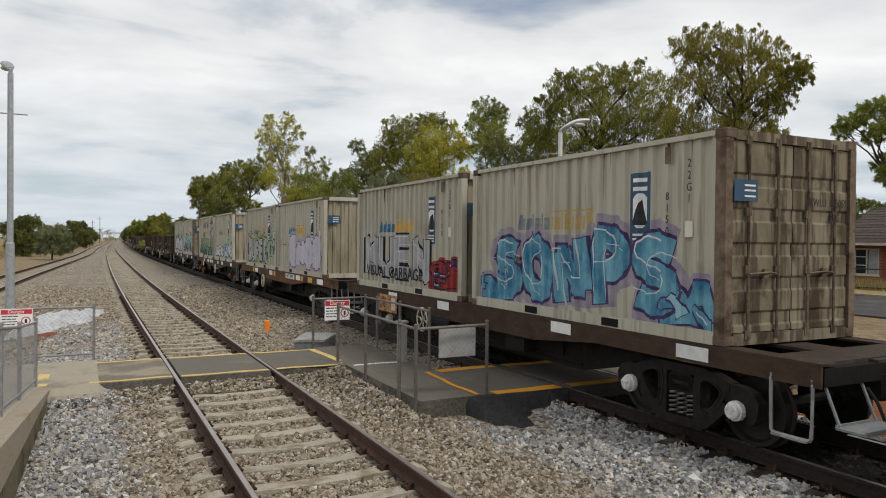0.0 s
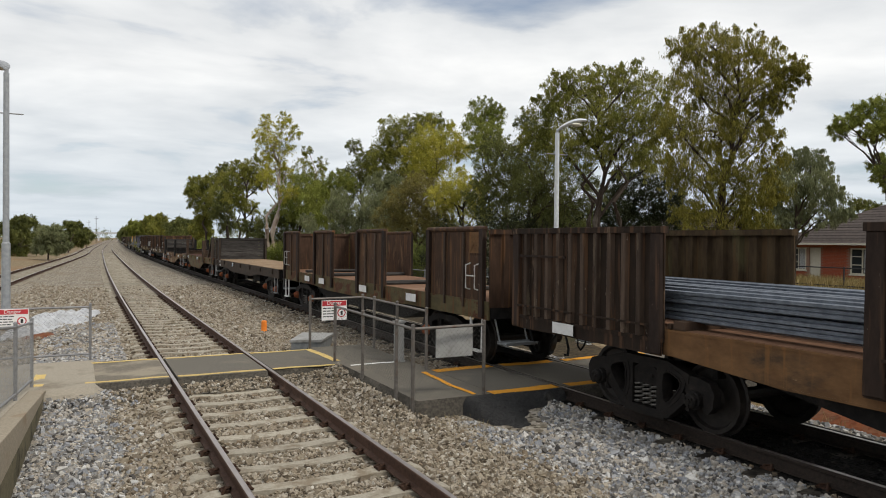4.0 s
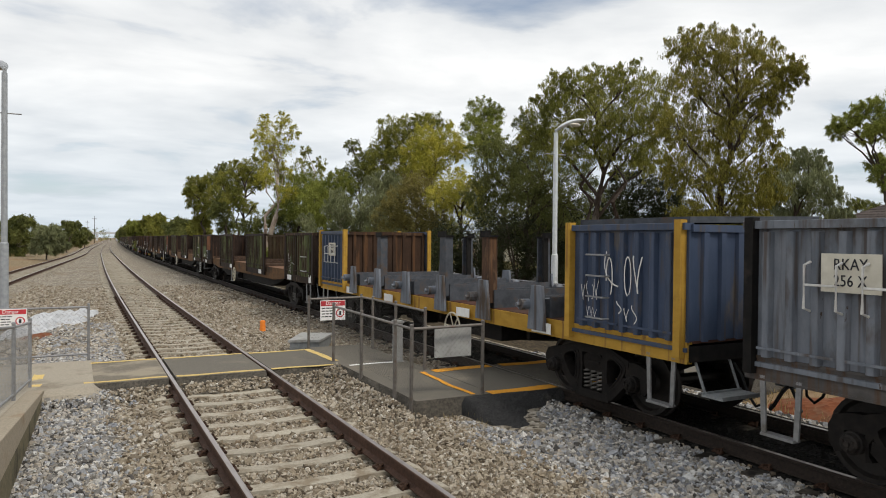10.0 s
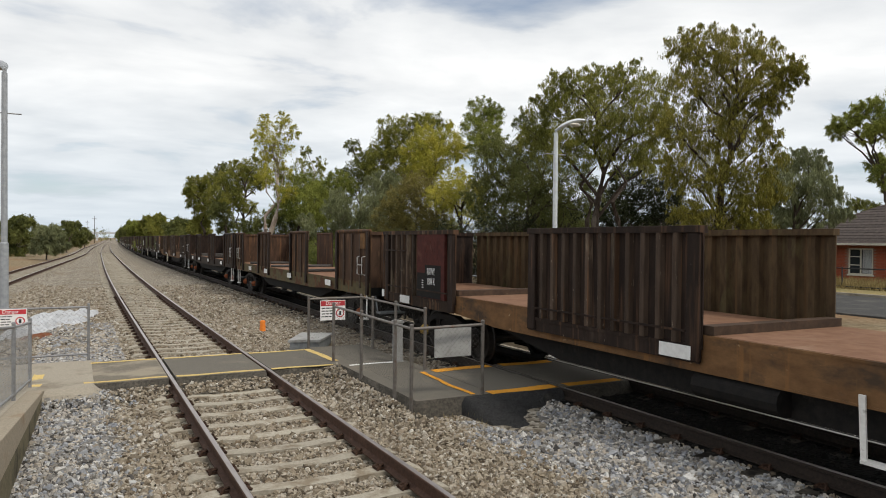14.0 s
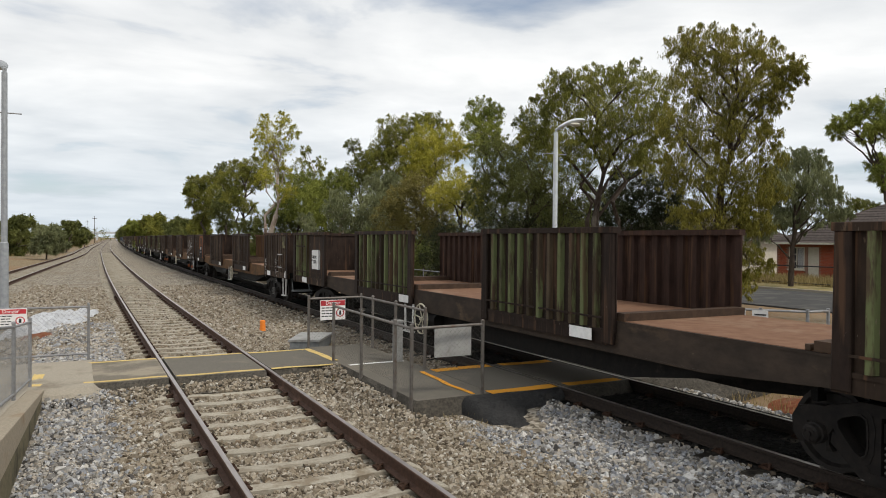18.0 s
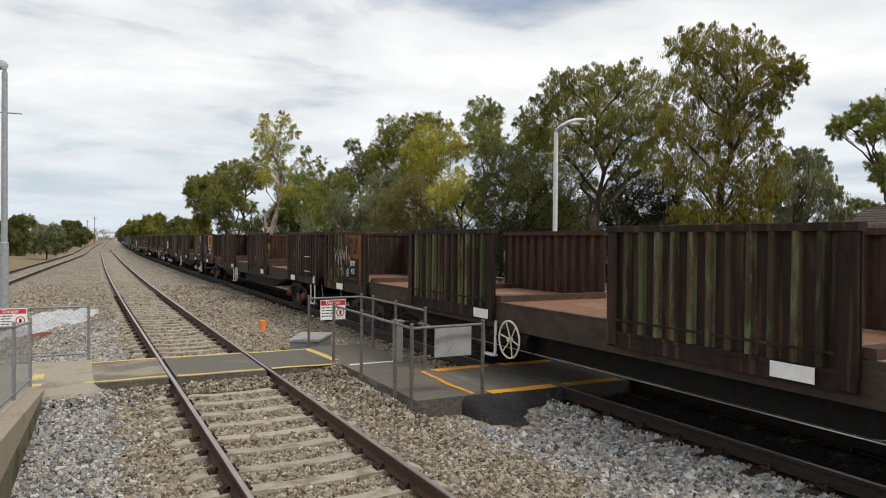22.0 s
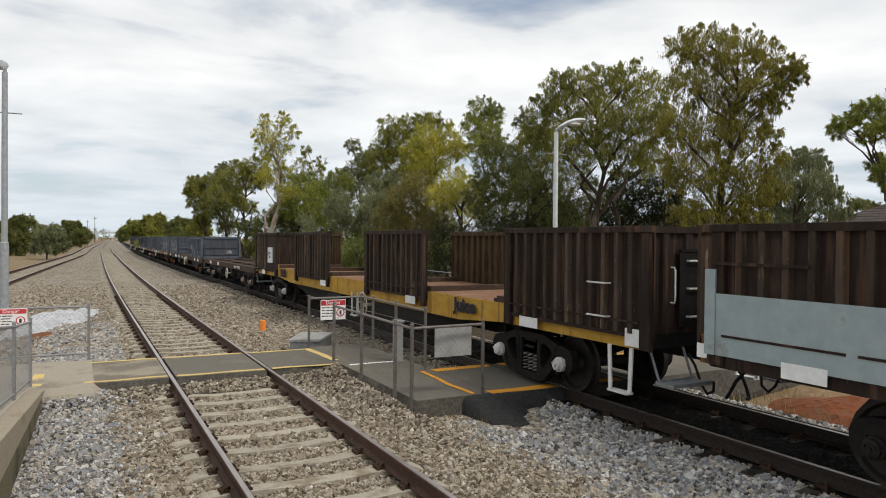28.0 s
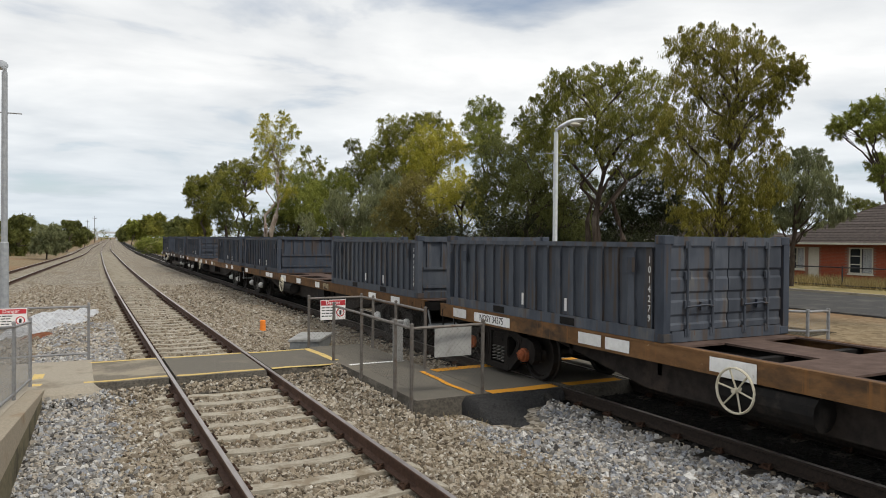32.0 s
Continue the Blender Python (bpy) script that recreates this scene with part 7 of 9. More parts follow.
def graffiti_piece(c, word, y0, y1, z0, z1, fat, fill, edge, glow=None, shine="spray_white", slant=0.0, wobble=0.08, seed=1, round_off=1, halo=0.30):
    """A sprayed word in fat letters: halo, outline, fill and thin shine along the letters."""
    lines = [bend(st, round_off) if round_off else st for st in spread(word, y0 + fat / 2, y1 - fat / 2, z0 + fat / 2, z1 - fat / 2, slant, wobble, seed)]
    for nm, mt, wd, lift in (("cloud", glow, fat + halo, 0.0015), ("outline", edge, fat + 0.10, 0.004), ("fill", fill, fat, 0.0065)):
        if mt:
            bm = bmesh.new()
            for k, st in enumerate(lines):
                stroke_on(bm, st, wd, wd, lift + 0.0001 * k)
            tagged(part("graffiti_" + nm, bm, mt, c), kind="stuff")
    bm = bmesh.new()
    for k, st in enumerate(lines):
        stroke_on(bm, [(y + fat * 0.36, z + fat * 0.36) for y, z in st], 0.030, 0.016, 0.0095)
        stroke_on(bm, [(y - fat * 0.38, z - fat * 0.30) for y, z in st[: max(2, len(st) // 2)]], 0.018, 0.010, 0.0097)
    tagged(part("graffiti_highlight", bm, shine, c), kind="stuff")


def graffiti_outline(c, word, y0, y1, z0, z1, fat, material, x, seed=1, wide=0.035):
    """A word sprayed as bare double outlines."""
    bm = bmesh.new()
    for st in spread(word, y0, y1, z0, z1, 0.08, 0.26, seed):
        st = bend(st, 3)
        left, right = [], []
        for i, q in enumerate(st):
            a, b = Vector(st[max(0, i - 1)]), Vector(st[min(len(st) - 1, i + 1)])
            d = (b - a).normalized()
            left.append((q[0] - d.y * fat / 2, q[1] + d.x * fat / 2))
            right.append((q[0] + d.y * fat / 2, q[1] - d.x * fat / 2))
        stroke_on(bm, left + right[::-1] + left[:1], wide, wide * 0.8, 0.002, False, x)
    tagged(part("spray_tag", bm, material, c), "large white sprayed outlines of letters", kind="stuff")


# ---- the vehicles in their order ----
def film_part(parent, name, polys, material, lift, label=""):
    bm = bmesh.new()
    for p in polys:
        film_on(bm, p, lift)
    return part(name, bm, material, parent, label)


def oblong(y, z, w, h):
    return [(y - w / 2, z - h / 2), (y + w / 2, z - h / 2), (y + w / 2, z + h / 2), (y - w / 2, z + h / 2)]


def container_marks(c, seed=0):
    """Hire board, faded operator marks and codes laid on the near side of a cream container."""
    q = film_part(c, "sign_board", [oblong(-1.52, 1.66, 0.44, 1.04)], "decal_blue", 0.002, "blue hire company board with a white oval")
    for k in range(2):
        film_part(q, "sign_bar", [oblong(-1.52, 2.08 - 0.12 * k, 0.32, 0.055)], "label_white", 0.004)
    o_ = film_part(q, "sign_oval", [[(-1.52 + 0.16 * math.cos(k * math.tau / 24), 1.66 + 0.24 * math.sin(k * math.tau / 24)) for k in range(24)]], "label_white", 0.004)
    film_part(o_, "sign_figure", [[(-1.65, 1.46), (-1.38, 1.46), (-1.46, 1.68), (-1.54, 1.82), (-1.58, 1.66)]], "sign_dark", 0.006)
    for k in range(3):
        film_part(q, "sign_bar", [oblong(-1.52, 1.33 - 0.06 * k, 0.26, 0.03)], "label_white", 0.004)
    # a row of slanted strokes, blue then yellow, under a thin rule; bright on some boxes, bleached on others
    fresh = seed in (1, 2, 5, 6)
    for k in range(7):
        y, hh = 1.47 - 0.13 * k, 0.20 + 0.07 * (k in (0, 3, 5))
        film_part(c, "operator_mark", [[(y - 0.065, 1.42), (y + 0.035, 1.42), (y + 0.01, 1.42 + hh), (y - 0.085, 1.42 + hh)]], "decal_azure" if fresh else "mark_blue", 0.001)
    for k in range(8):
        y, hh = 0.53 - 0.135 * k, 0.20 + 0.06 * (k in (2, 3, 7))
        film_part(c, "operator_mark", [[(y - 0.065, 1.42), (y + 0.035, 1.42), (y + 0.01, 1.42 + hh), (y - 0.085, 1.42 + hh)]], "decal_gold" if fresh else "mark_yellow", 0.001)
    film_part(c, "operator_mark", [oblong(0.06, 1.715, 1.12, 0.03)], "decal_gold" if fresh else "mark_yellow", 0.001)
    board(c, "vent", "vent", -2.05, 2.36, 0.10, 0.22, "container_rusty")
    lettering("2\n2\nG\n1", 0.15, "sign_dark", c, (-1.176, -2.42, 2.0), squeeze=0.8)
    lettering("8\n1\n5\n0", 0.15, "sign_dark", c, (-1.176, -2.05, 1.6), squeeze=0.8)
    board(c, "data_plate", "dp", -2.42, 1.40, 0.13, 0.2, "window_cream")
    # rust runs below the roof edge
    rnd = random.Random(seed + 500)
    for k in range(9):
        y, l = rnd.uniform(-2.8, 2.8), rnd.uniform(0.15, 0.7)
        wd = rnd.uniform(0.006, 0.016)
        film_part(c, "rust_run", [[(y - wd, 2.52), (y + wd, 2.52), (y + wd * 0.2, 2.52 - l), (y - wd * 0.2, 2.52 - l)]], "container_rusty", 0.0008)


def end_marks(c):
    def plate(bm):
        box(bm, -0.20, 0.20, -0.004, 0, -0.13, 0.13)
    q = piece("sign_board", "endplate", plate, "decal_blue", c, (-0.90, -3.045, 1.86))

    def bar(bm):
        box(bm, -0.03, 0.16, -0.007, -0.0042, -0.011, 0.011)
    for z in (0.06, 0.0, -0.07):
        piece("sign_bar", "endbar", bar, "label_white", q, (0, 0, z))


FLAT = dict(z=1.2, belly=0.16, plated=False, deck="frame_dark", frame="frame_dark", cap="cap_white", steps="galvanised", wheel=-1.1, labels=(-5.6, -2.9, 1.2, 3.9))
container_flat(-11.2, 4.25, dict(FLAT, label="dark skeletal container flat wagon, empty, with pale steps", frame="wagon_black", deck="wagon_black", cap="cap_rust"))
container_flat(4.25, 19.68, dict(FLAT, label="rusty brown container flat wagon with white axle caps", frame="frame_umber", wheel=2.0, hung=(4.22, "scuffed_tan", "RKLY\n20312-D")))
container_flat(19.68, 35.15, dict(FLAT, label="rusty orange-brown container flat wagon under two boxes", frame="frame_orange", badge="NOTY 85100 J", badge_y=-1.8, wheel=2.15, blocks=((-2.85, 0.42, "label_white"), (-3.4, 0.3, "decal_yellow"), (0.6, 0.3, "decal_yellow"), (3.9, 0.4, "label_white"), (4.5, 0.3, "decal_yellow"), (-4.4, 0.5, "decal_yellow"), (-5.4, 0.4, "label_white"))))
container_flat(35.15, 51.2, dict(FLAT, label="dark red-brown container flat wagon with rust-coloured axle caps", frame="frame_umber", cap="cap_rust", hung=(4.4, "wagon_rust", "RKLY\n20457-S"), blocks=((2.2, 0.7, "label_white"), (0.6, 0.5, "window_cream"), (-1.4, 0.5, "window_cream"))))
container_flat(51.2, 66.8, dict(FLAT, label="dark container flat wagon with a yellowed sill", frame="frame_dark", cap="bogie_iron"))

CREAM = []
for s_, lab_, doors_ in ((8.91, "cream shipping container with a blue graffiti piece and dirty doors", True), (15.40, "cream shipping container with silver and red graffiti", False),
                         (24.53, "cream shipping container with pale lilac graffiti and a sooty end", False), (30.77, "cream shipping container with silver and olive graffiti", False),
                         (40.17, "cream shipping container with white outlined graffiti", False), (46.60, "cream shipping container with green graffiti", False),
                         (56.02, "cream shipping container with a teal graffiti word and doors in front", True), (62.37, "cream shipping container with grey block graffiti", False)):
    c_ = container(s_, 1.206, 2.591, "container_cream", lab_, doors_, dirty="container_filthy" if s_ < 10 else "container_cream_dirty", ends_paint="container_sooty")
    container_marks(c_, len(CREAM))
    if not doors_:
        end_marks(c_)
    CREAM.append(c_)
graffiti_piece(CREAM[0], "SONPS", -2.45, 2.45, 0.18, 1.44, 0.33, "spray_blue", "spray_purple", "spray_haze_purple", "spray_white", slant=-0.12, wobble=0.10, seed=4, round_off=1, halo=0.34)
graffiti_shapes(CREAM[0], 1.7, 2.75, 0.17, 0.72, 2, "spray_blue", "spray_purple", "spray_haze_purple", 12, accent="spray_cyan", blades=2)
graffiti_shapes(CREAM[0], -2.85, -1.9, 0.17, 0.80, 2, "spray_blue", "spray_purple", "spray_haze_purple", 14, accent="spray_cyan", blades=2)
graffiti_piece(CREAM[1], "MUEN", -1.65, 2.75, 0.25, 1.35, 0.30, "spray_silver", "spray_black", None, "spray_white", wobble=0.05, seed=5, round_off=0)
graffiti_shapes(CREAM[1], -2.8, -1.5, 0.22, 0.85, 4, "spray_red", "spray_black", "spray_red", 21, accent="spray_purple", blades=3)
lettering("VISUAL GARBAGE", 0.40, "spray_black", CREAM[1], (-1.192, 0.6, 0.42), name="graffiti_scrawl", squeeze=1.1)
graffiti_piece(CREAM[2], "ENOS", -2.8, 1.6, 0.18, 1.34, 0.40, "spray_lilac", "spray_mauve", "spray_haze_mauve", "spray_white", wobble=0.10, seed=6, round_off=2, halo=0.26)
graffiti_piece(CREAM[3], "OUPEK", -1.3, 2.72, 0.18, 1.28, 0.26, "spray_silver", "spray_black", "spray_haze_olive", "spray_white", wobble=0.12, seed=8, round_off=1, halo=0.42)
for k_, (yy_, zz_, hh_) in enumerate((((-0.9, 2.7), 1.42, 0.32), ((-2.7, -1.4), 1.25, 0.6), ((-2.6, -1.6), 0.8, 0.4), ((-1.6, -0.9), 0.55, 0.7))):
    bm_ = bmesh.new()
    scribble(bm_, *yy_, zz_, hh_, 45 + k_, 9, 0.024, True)
    tagged(part("spray_tag", bm_, "spray_green", CREAM[3]), "loose green sprayed loops", kind="stuff")
bm_ = bmesh.new()
scribble(bm_, 1.6, 2.75, 1.12, 0.3, 35, 5, 0.012, True)
tagged(part("spray_tag", bm_, "spray_black", CREAM[2]), "thin black sprayed scribble", kind="stuff")
graffiti_piece(CREAM[4], "UNO", -2.75, -0.35, 0.2, 0.98, 0.20, "spray_white", "spray_black", "spray_haze_blue", "spray_cyan", wobble=0.1, seed=9, round_off=1, halo=0.22)
graffiti_piece(CREAM[4], "SWENS", 0.0, 2.75, 0.2, 0.80, 0.13, "spray_white", "spray_black", None, "spray_silver", wobble=0.14, seed=10, round_off=1)
graffiti_piece(CREAM[5], "HELLO", -2.75, 2.85, 0.16, 1.38, 0.42, "spray_fade_green", "spray_black", None, "spray_white", wobble=0.03, seed=11, round_off=1)
graffiti_piece(CREAM[6], "UNOIT", -2.1, 2.85, 0.20, 1.36, 0.34, "spray_fade_teal", "spray_white", "spray_black", "spray_white", wobble=0.03, seed=12, round_off=0, halo=0.24)
graffiti_shapes(CREAM[6], -2.75, -2.15, 0.2, 0.65, 3, "spray_red", "spray_purple", "spray_purple", 65, blades=2)
graffiti_piece(CREAM[7], "MTWO", -2.6, 2.62, 0.25, 1.22, 0.36, "spray_lilac", "spray_white", "spray_slate", "spray_blue", wobble=0.03, seed=13, round_off=0, halo=0.5)
for c_, t_ in ((CREAM[0], "RWLU  815059"), (CREAM[6], "RWLU  814622")):
    q_ = lettering(t_, 0.145, "sign_dark", c_, (0.62, -3.052, 1.75), math.pi / 2, squeeze=0.8)
    lettering("22G1", 0.15, "sign_dark", c_, (0.78, -3.052, 1.56), math.pi / 2, squeeze=0.8)
    end_marks(c_)
bm_ = bmesh.new()
for w_, y_, z_, h_ in (("PILE", (1.05, 1.75), 1.86, 0.34), ("WEAK", (0.3, 1.0), 1.84, 0.34), ("TTIPS", (-0.75, 0.15), 1.90, 0.36), ("HELLO", (-2.45, -1.75), 2.02, 0.36), ("SENO", (-2.55, -1.75), 1.62, 0.30)):
    w_ = w_.replace("A", "N")
    for k_, st_ in enumerate(spread(w_, y_[0], y_[1], z_, z_ + h_, 0.05, 0.15, 81)):
        stroke_on(bm_, bend(st_, 1), 0.03, 0.024, 0.0015)
tagged(part("spray_tag", bm_, "spray_black", CREAM[5]), "black sprayed handwriting", kind="stuff")

BROWN = dict(paint="wagon_brown", paint2="wagon_brown_worn", frame="frame_dark", cap="bogie_iron", label="dark brown open steel wagon with ribbed side panels")
OLIVE = dict(BROWN, ribs="wagon_rib_olive", paint="wagon_brown", paint2="wagon_brown_worn", label="dark brown steel wagon with green paint showing on its ribs")
WORN = dict(BROWN, paint="wagon_brown_worn", paint2="wagon_brown", label="worn dark brown steel wagon with scuffed ribbed panels")
steel_wagon(67.2, 91.3, dict(BROWN, load="bars", steps="galvanised", ladder="galvanised", frame="frame_brown", label="dark brown steel wagon loaded with reinforcing bars", wheel=0.4))
SHORT = dict(paint="wagon_rusty", frame="frame_green", cap="cap_rust", panels=((-7.35, 2.6), (-2.0, 2.1), (3.15, 1.95), (8.1, 1.95)), label="rusty brown bolster wagon with posts and flat side panels")
short_wagon(91.3, 106.8, dict(SHORT, panels=((-6.0, 2.4), (-1.4, 2.0), (2.6, 1.9), (6.3, 1.9))))
bulkhead_wagon(106.8, 122.2, dict(frame="frame_dark", belly=0.14, deck="deck_pale", posts="frame_dark", cap="cap_rust", stanchions=(), bulkheads=(1,), inset=1.25, boxed=True, code="RKLF\n196 D", label="dark flat wagon with a pale dusty deck and timber bulkheads", labels=(2.0,)))
bulkhead_wagon(122.2, 137.5, dict(frame="frame_green", belly=0.42, deck="deck_red", posts="frame_umber", cap="cap_rust", stanchions=(-3.8, 4.2), bulkheads=(-1,), label="olive fish-belly flat wagon with a rusty red deck and stanchions", labels=(-1.0, 3.6, 6.2)))
bulkhead_wagon(137.5, 151.9, dict(frame="frame_peeling", top=1.145, bogies=1.0, belly=0.48, deck="planks", posts="wagon_black", cap="cap_rust", stanchions=(-2.65, 5.2), bulkheads=(1,), label="rusty flat wagon with peeling cream paint and weathered planks", labels=(-5.0, 0.08, 3.19)))
short_wagon(151.9, 171.0, dict(SHORT, badge="BKFX\n11 X", tag=(-2.0, 1.7, 0.9, 0.3, 91, "spray_white")))
short_wagon(171.0, 189.75, dict(SHORT, frame="frame_yellow_worn", cap="cap_white", badge="RKFX\n11 K", label="rusty brown bolster wagon on a peeling yellow sill"))
cradle_wagon(189.75, 205.1, dict(paint="bluegrey_paint", frame="frame_grey", posts="wagon_black", up_paint="blue_paint", cap="bogie_iron", uprights=(0, 1, 2, 3, 4), wheel=-1.15, badge="RKAY\n256 X", label="blue-grey coil cradle wagon with ribbed box ends"))
cradle_wagon(205.1, 220.75, dict(paint="blue_paint", frame="frame_yellow", posts="frame_yellow", up_paint="cradle_grey", cap="bogie_iron", uprights=(1, 2, 4), wheel=-1.35, badge="RKKY\n2834", tags=((-6.3, 1.95, 0.75, 0.6, 98, "trim_white"), (-5.6, 1.75, 0.4, 0.4, 99, "trim_white")), label="blue and yellow coil cradle wagon with box ends"))
ow_ = steel_wagon(220.75, 244.6, dict(OLIVE, frame="frame_brown", wheel=1.43, sheet=True, patches=((10.65, 1.62, 0.98, 0.66, "green_paint", "paint_patch"), (9.14, 2.15, 1.30, 0.80, "wagon_rust", "number_panel"), (9.14, 1.475, 1.30, 0.545, "wagon_black", "number_panel"), (10.47, 1.42, 0.17, 0.18, "label_white", "data_plate"), (10.91, 1.33, 0.41, 0.06, "scuffed_cream", "paint_patch")), steps="galvanised", tag=(-8.9, 1.75, 0.5, 0.5, 92, "trim_white")))
lettering("CAPACITY\n50 T\nTARE\n26 t\nU.L. 23.8", 0.10, "label_white", ow_, (-1.36, 9.50, 1.50), squeeze=0.58)
steel_wagon(244.6, 268.8, dict(OLIVE, patches=((-10.83, 2.32, 0.48, 0.42, "scuffed_cream", "data_plate"),), badge="RKKY\n4133 P", frame="frame_brown", wheel=1.4))
steel_wagon(268.8, 293.4, dict(BROWN, frame="frame_brown", wheel=-1.1, badge="RKWY\n1984 K", badge_mat="wagon_maroon", logo="wagon_maroon", cap="cap_gold"))
short_wagon(293.4, 311.6, dict(SHORT, label="dark brown bolster wagon with flat side panels"))
short_wagon(311.6, 329.8, dict(SHORT, paint="wagon_brown", frame="frame_dark", label="dark brown bolster wagon with boxed ends"))
steel_wagon(329.8, 353.8, dict(WORN, badge="RKWY 2154-F\nLOAD 50 t", badge_mat="scuffed_tan", wheel=1.2, frame="frame_brown", steps="galvanised"))
steel_wagon(353.8, 378.0, dict(OLIVE, patches=((-11.2, 2.32, 0.46, 0.44, "scuffed_tan", "data_plate"),), badge="RKWY\n2271B", badge_mat="label_white", ink="sign_dark", wheel=1.3))
steel_wagon(378.0, 402.0, dict(BROWN, frame="frame_brown", badge="RKWY\n3G", wheel=-1.0, tags=((-8.4, 1.40, 0.22, 0.5, 93, "trim_white"), (-10.1, 1.40, 0.34, 0.6, 97, "trim_white")), patches=((-11.2, 2.3, 0.5, 0.42, "scuffed_olive", "data_plate"),), label="dark brown steel wagon with white sprayed scribbles"))
steel_wagon(402.0, 425.9, dict(BROWN, frame="frame_brown", cap="cap_rust", wheel=-1.2, tag=(-9.6, 1.9, 2.4, 1.0, 94, "trim_white"), label="dark brown steel wagon with large white sprayed outlines"))
steel_wagon(425.9, 450.0, dict(OLIVE, wheel=1.25, badge="RKWY\n4133", tag=(9.9, 1.9, 1.4, 0.5, 95, "trim_white")))
steel_wagon(450.0, 474.0, dict(BROWN, cap="cap_rust", badge="RKOX\n4012B", badge_mat="scuffed_tan", wheel=1.3, tags=((10.86, 1.90, 0.46, 0.16, 96, "trim_white"), (10.36, 1.84, 0.36, 0.18, 110, "trim_white"), (10.82, 1.66, 0.50, 0.18, 111, "trim_white"), (10.18, 1.52, 0.36, 0.18, 112, "trim_white"), (10.12, 1.26, 0.26, 0.24, 113, "trim_white"))))
steel_wagon(474.0, 498.2, dict(OLIVE, patches=((9.15, 2.42, 0.85, 0.36, "wagon_maroon", "paint_patch"), (-11.2, 2.32, 0.46, 0.44, "scuffed_tan", "data_plate")), cap="cap_white", badge="ROOX\n2632 J", badge_mat="label_white", ink="sign_dark", wheel=-1.2))
steel_wagon(498.2, 522.5, dict(BROWN, cap="cap_white", frame="frame_brown"))
pw_ = steel_wagon(522.5, 547.05, dict(WORN, wheel=4.0, frame="frame_brown"))
yw_ = steel_wagon(547.05, 570.95, dict(BROWN, paint2="wagon_brown", frame="frame_yellow", cap="cap_white", badge="RKYX\n2834", badge_mat="label_white", ink="sign_dark", wheel=-1.15, label="dark brown steel wagon on a bright yellow underframe"))
lettering("B2B", 0.36, "spray_black", yw_, (-1.278, 7.2, 1.15), name="graffiti_word", offset=0.02, squeeze=1.3)
lettering("Juice", 0.34, "spray_black", yw_, (-1.278, -6.6, 1.15), name="graffiti_word", offset=0.02, squeeze=1.3)


def pale_sheet(bm):
    box(bm, -0.075, -0.062, -1.75, 1.7, 0.0, 0.72)
    box(bm, -0.09, -0.0621, 1.55, 1.7, 0.0, 1.0)


piece("pale_panel", "palesheet", pale_sheet, "pale_green_paint", pw_, (-1.26, 9.95, 1.12), label="pale grey-green replacement sheet")
SKEL = dict(z=1.16, belly=0.22, plated=False, deck="frame_dark", frame="frame_dark", cap="cap_pink", steps="wagon_black", wheel=-1.1, labels=(2.0, 4.6))
container_flat(570.95, 586.1, dict(SKEL, slim=True, belly=0.0, deck="frame_umber", frame="frame_umber", wheel=-1.24, badge="NQYY 20909 J", badge_y=-3.3, label="empty black skeletal container wagon with white lettering"))
for a_, b_, pl_ in ((586.1, 606.7, False), (606.7, 627.2, True), (627.2, 647.1, True), (647.1, 668.2, True), (668.2, 686.4, False)):
    container_flat(a_, b_, dict(SKEL, z=1.115, belly=0.0, plated=True, deck="deck_umber", blocks=((-1.75, 0.45, "label_white"), (-2.62, 0.55, "scuffed_cream"), (0.42, 0.5, "label_white"), (4.4, 0.5, "label_white"), (-6.5, 0.5, "label_white")), frame="frame_brown" if pl_ else "frame_umber", cap="cap_rust" if b_ < 640 else "cap_white", wheel=-2.0 if b_ < 610 else 2.3, label="rust-brown container wagon carrying two half-height boxes",
                                badge="NQSY 34375" if b_ == 627.2 else "", badge_y=7.8, labels=(-8, 2.5, 5.0, 9.0)))
BLUE = []
for s_, lab_ in ((590.0, "low blue half-height container with a ribbed side and white scribble"), (603.12, "low blue half-height container with big white graffiti"), (610.75, "low blue half-height container with white handwriting"),
                 (623.5, "low blue half-height container with doors in front"), (630.95, "low blue-grey half-height container"), (643.45, "low dark blue half-height container with rusty castings"),
                 (650.85, "low dark blue half-height container"), (664.0, "low dark blue half-height container"), (672.1, "low dark blue half-height container near the end of the train"), (682.6, "low dark blue half-height container on the last wagon")):
    c_ = container(s_, 1.12, 1.40, "container_blue" if s_ < 615 else "container_slate" if s_ < 640 else "container_blue_dark", lab_, s_ in (603.12, 623.5, 664.0), dirty="container_slate" if s_ < 640 else "container_blue_dark", rusty="container_blue_dark", name="half_height_container", group="half-height containers", half_height=True)
    for y_ in (-2.4, 2.3):
        board(c_, "lashing_box", "lb", y_, 1.0, 0.16, 0.2, "container_blue_dark", x=-1.212)
    for y_ in (-0.9, 0.3):
        board(c_, "side_mark", "sm", y_, 0.32, 0.06, 0.2, "label_white", x=-1.172)
    lettering("1\n0\n1\n4\n2\n7\n9", 0.13, "label_white", c_, (-1.176, -2.72, 0.68), squeeze=0.8)
    BLUE.append(c_)
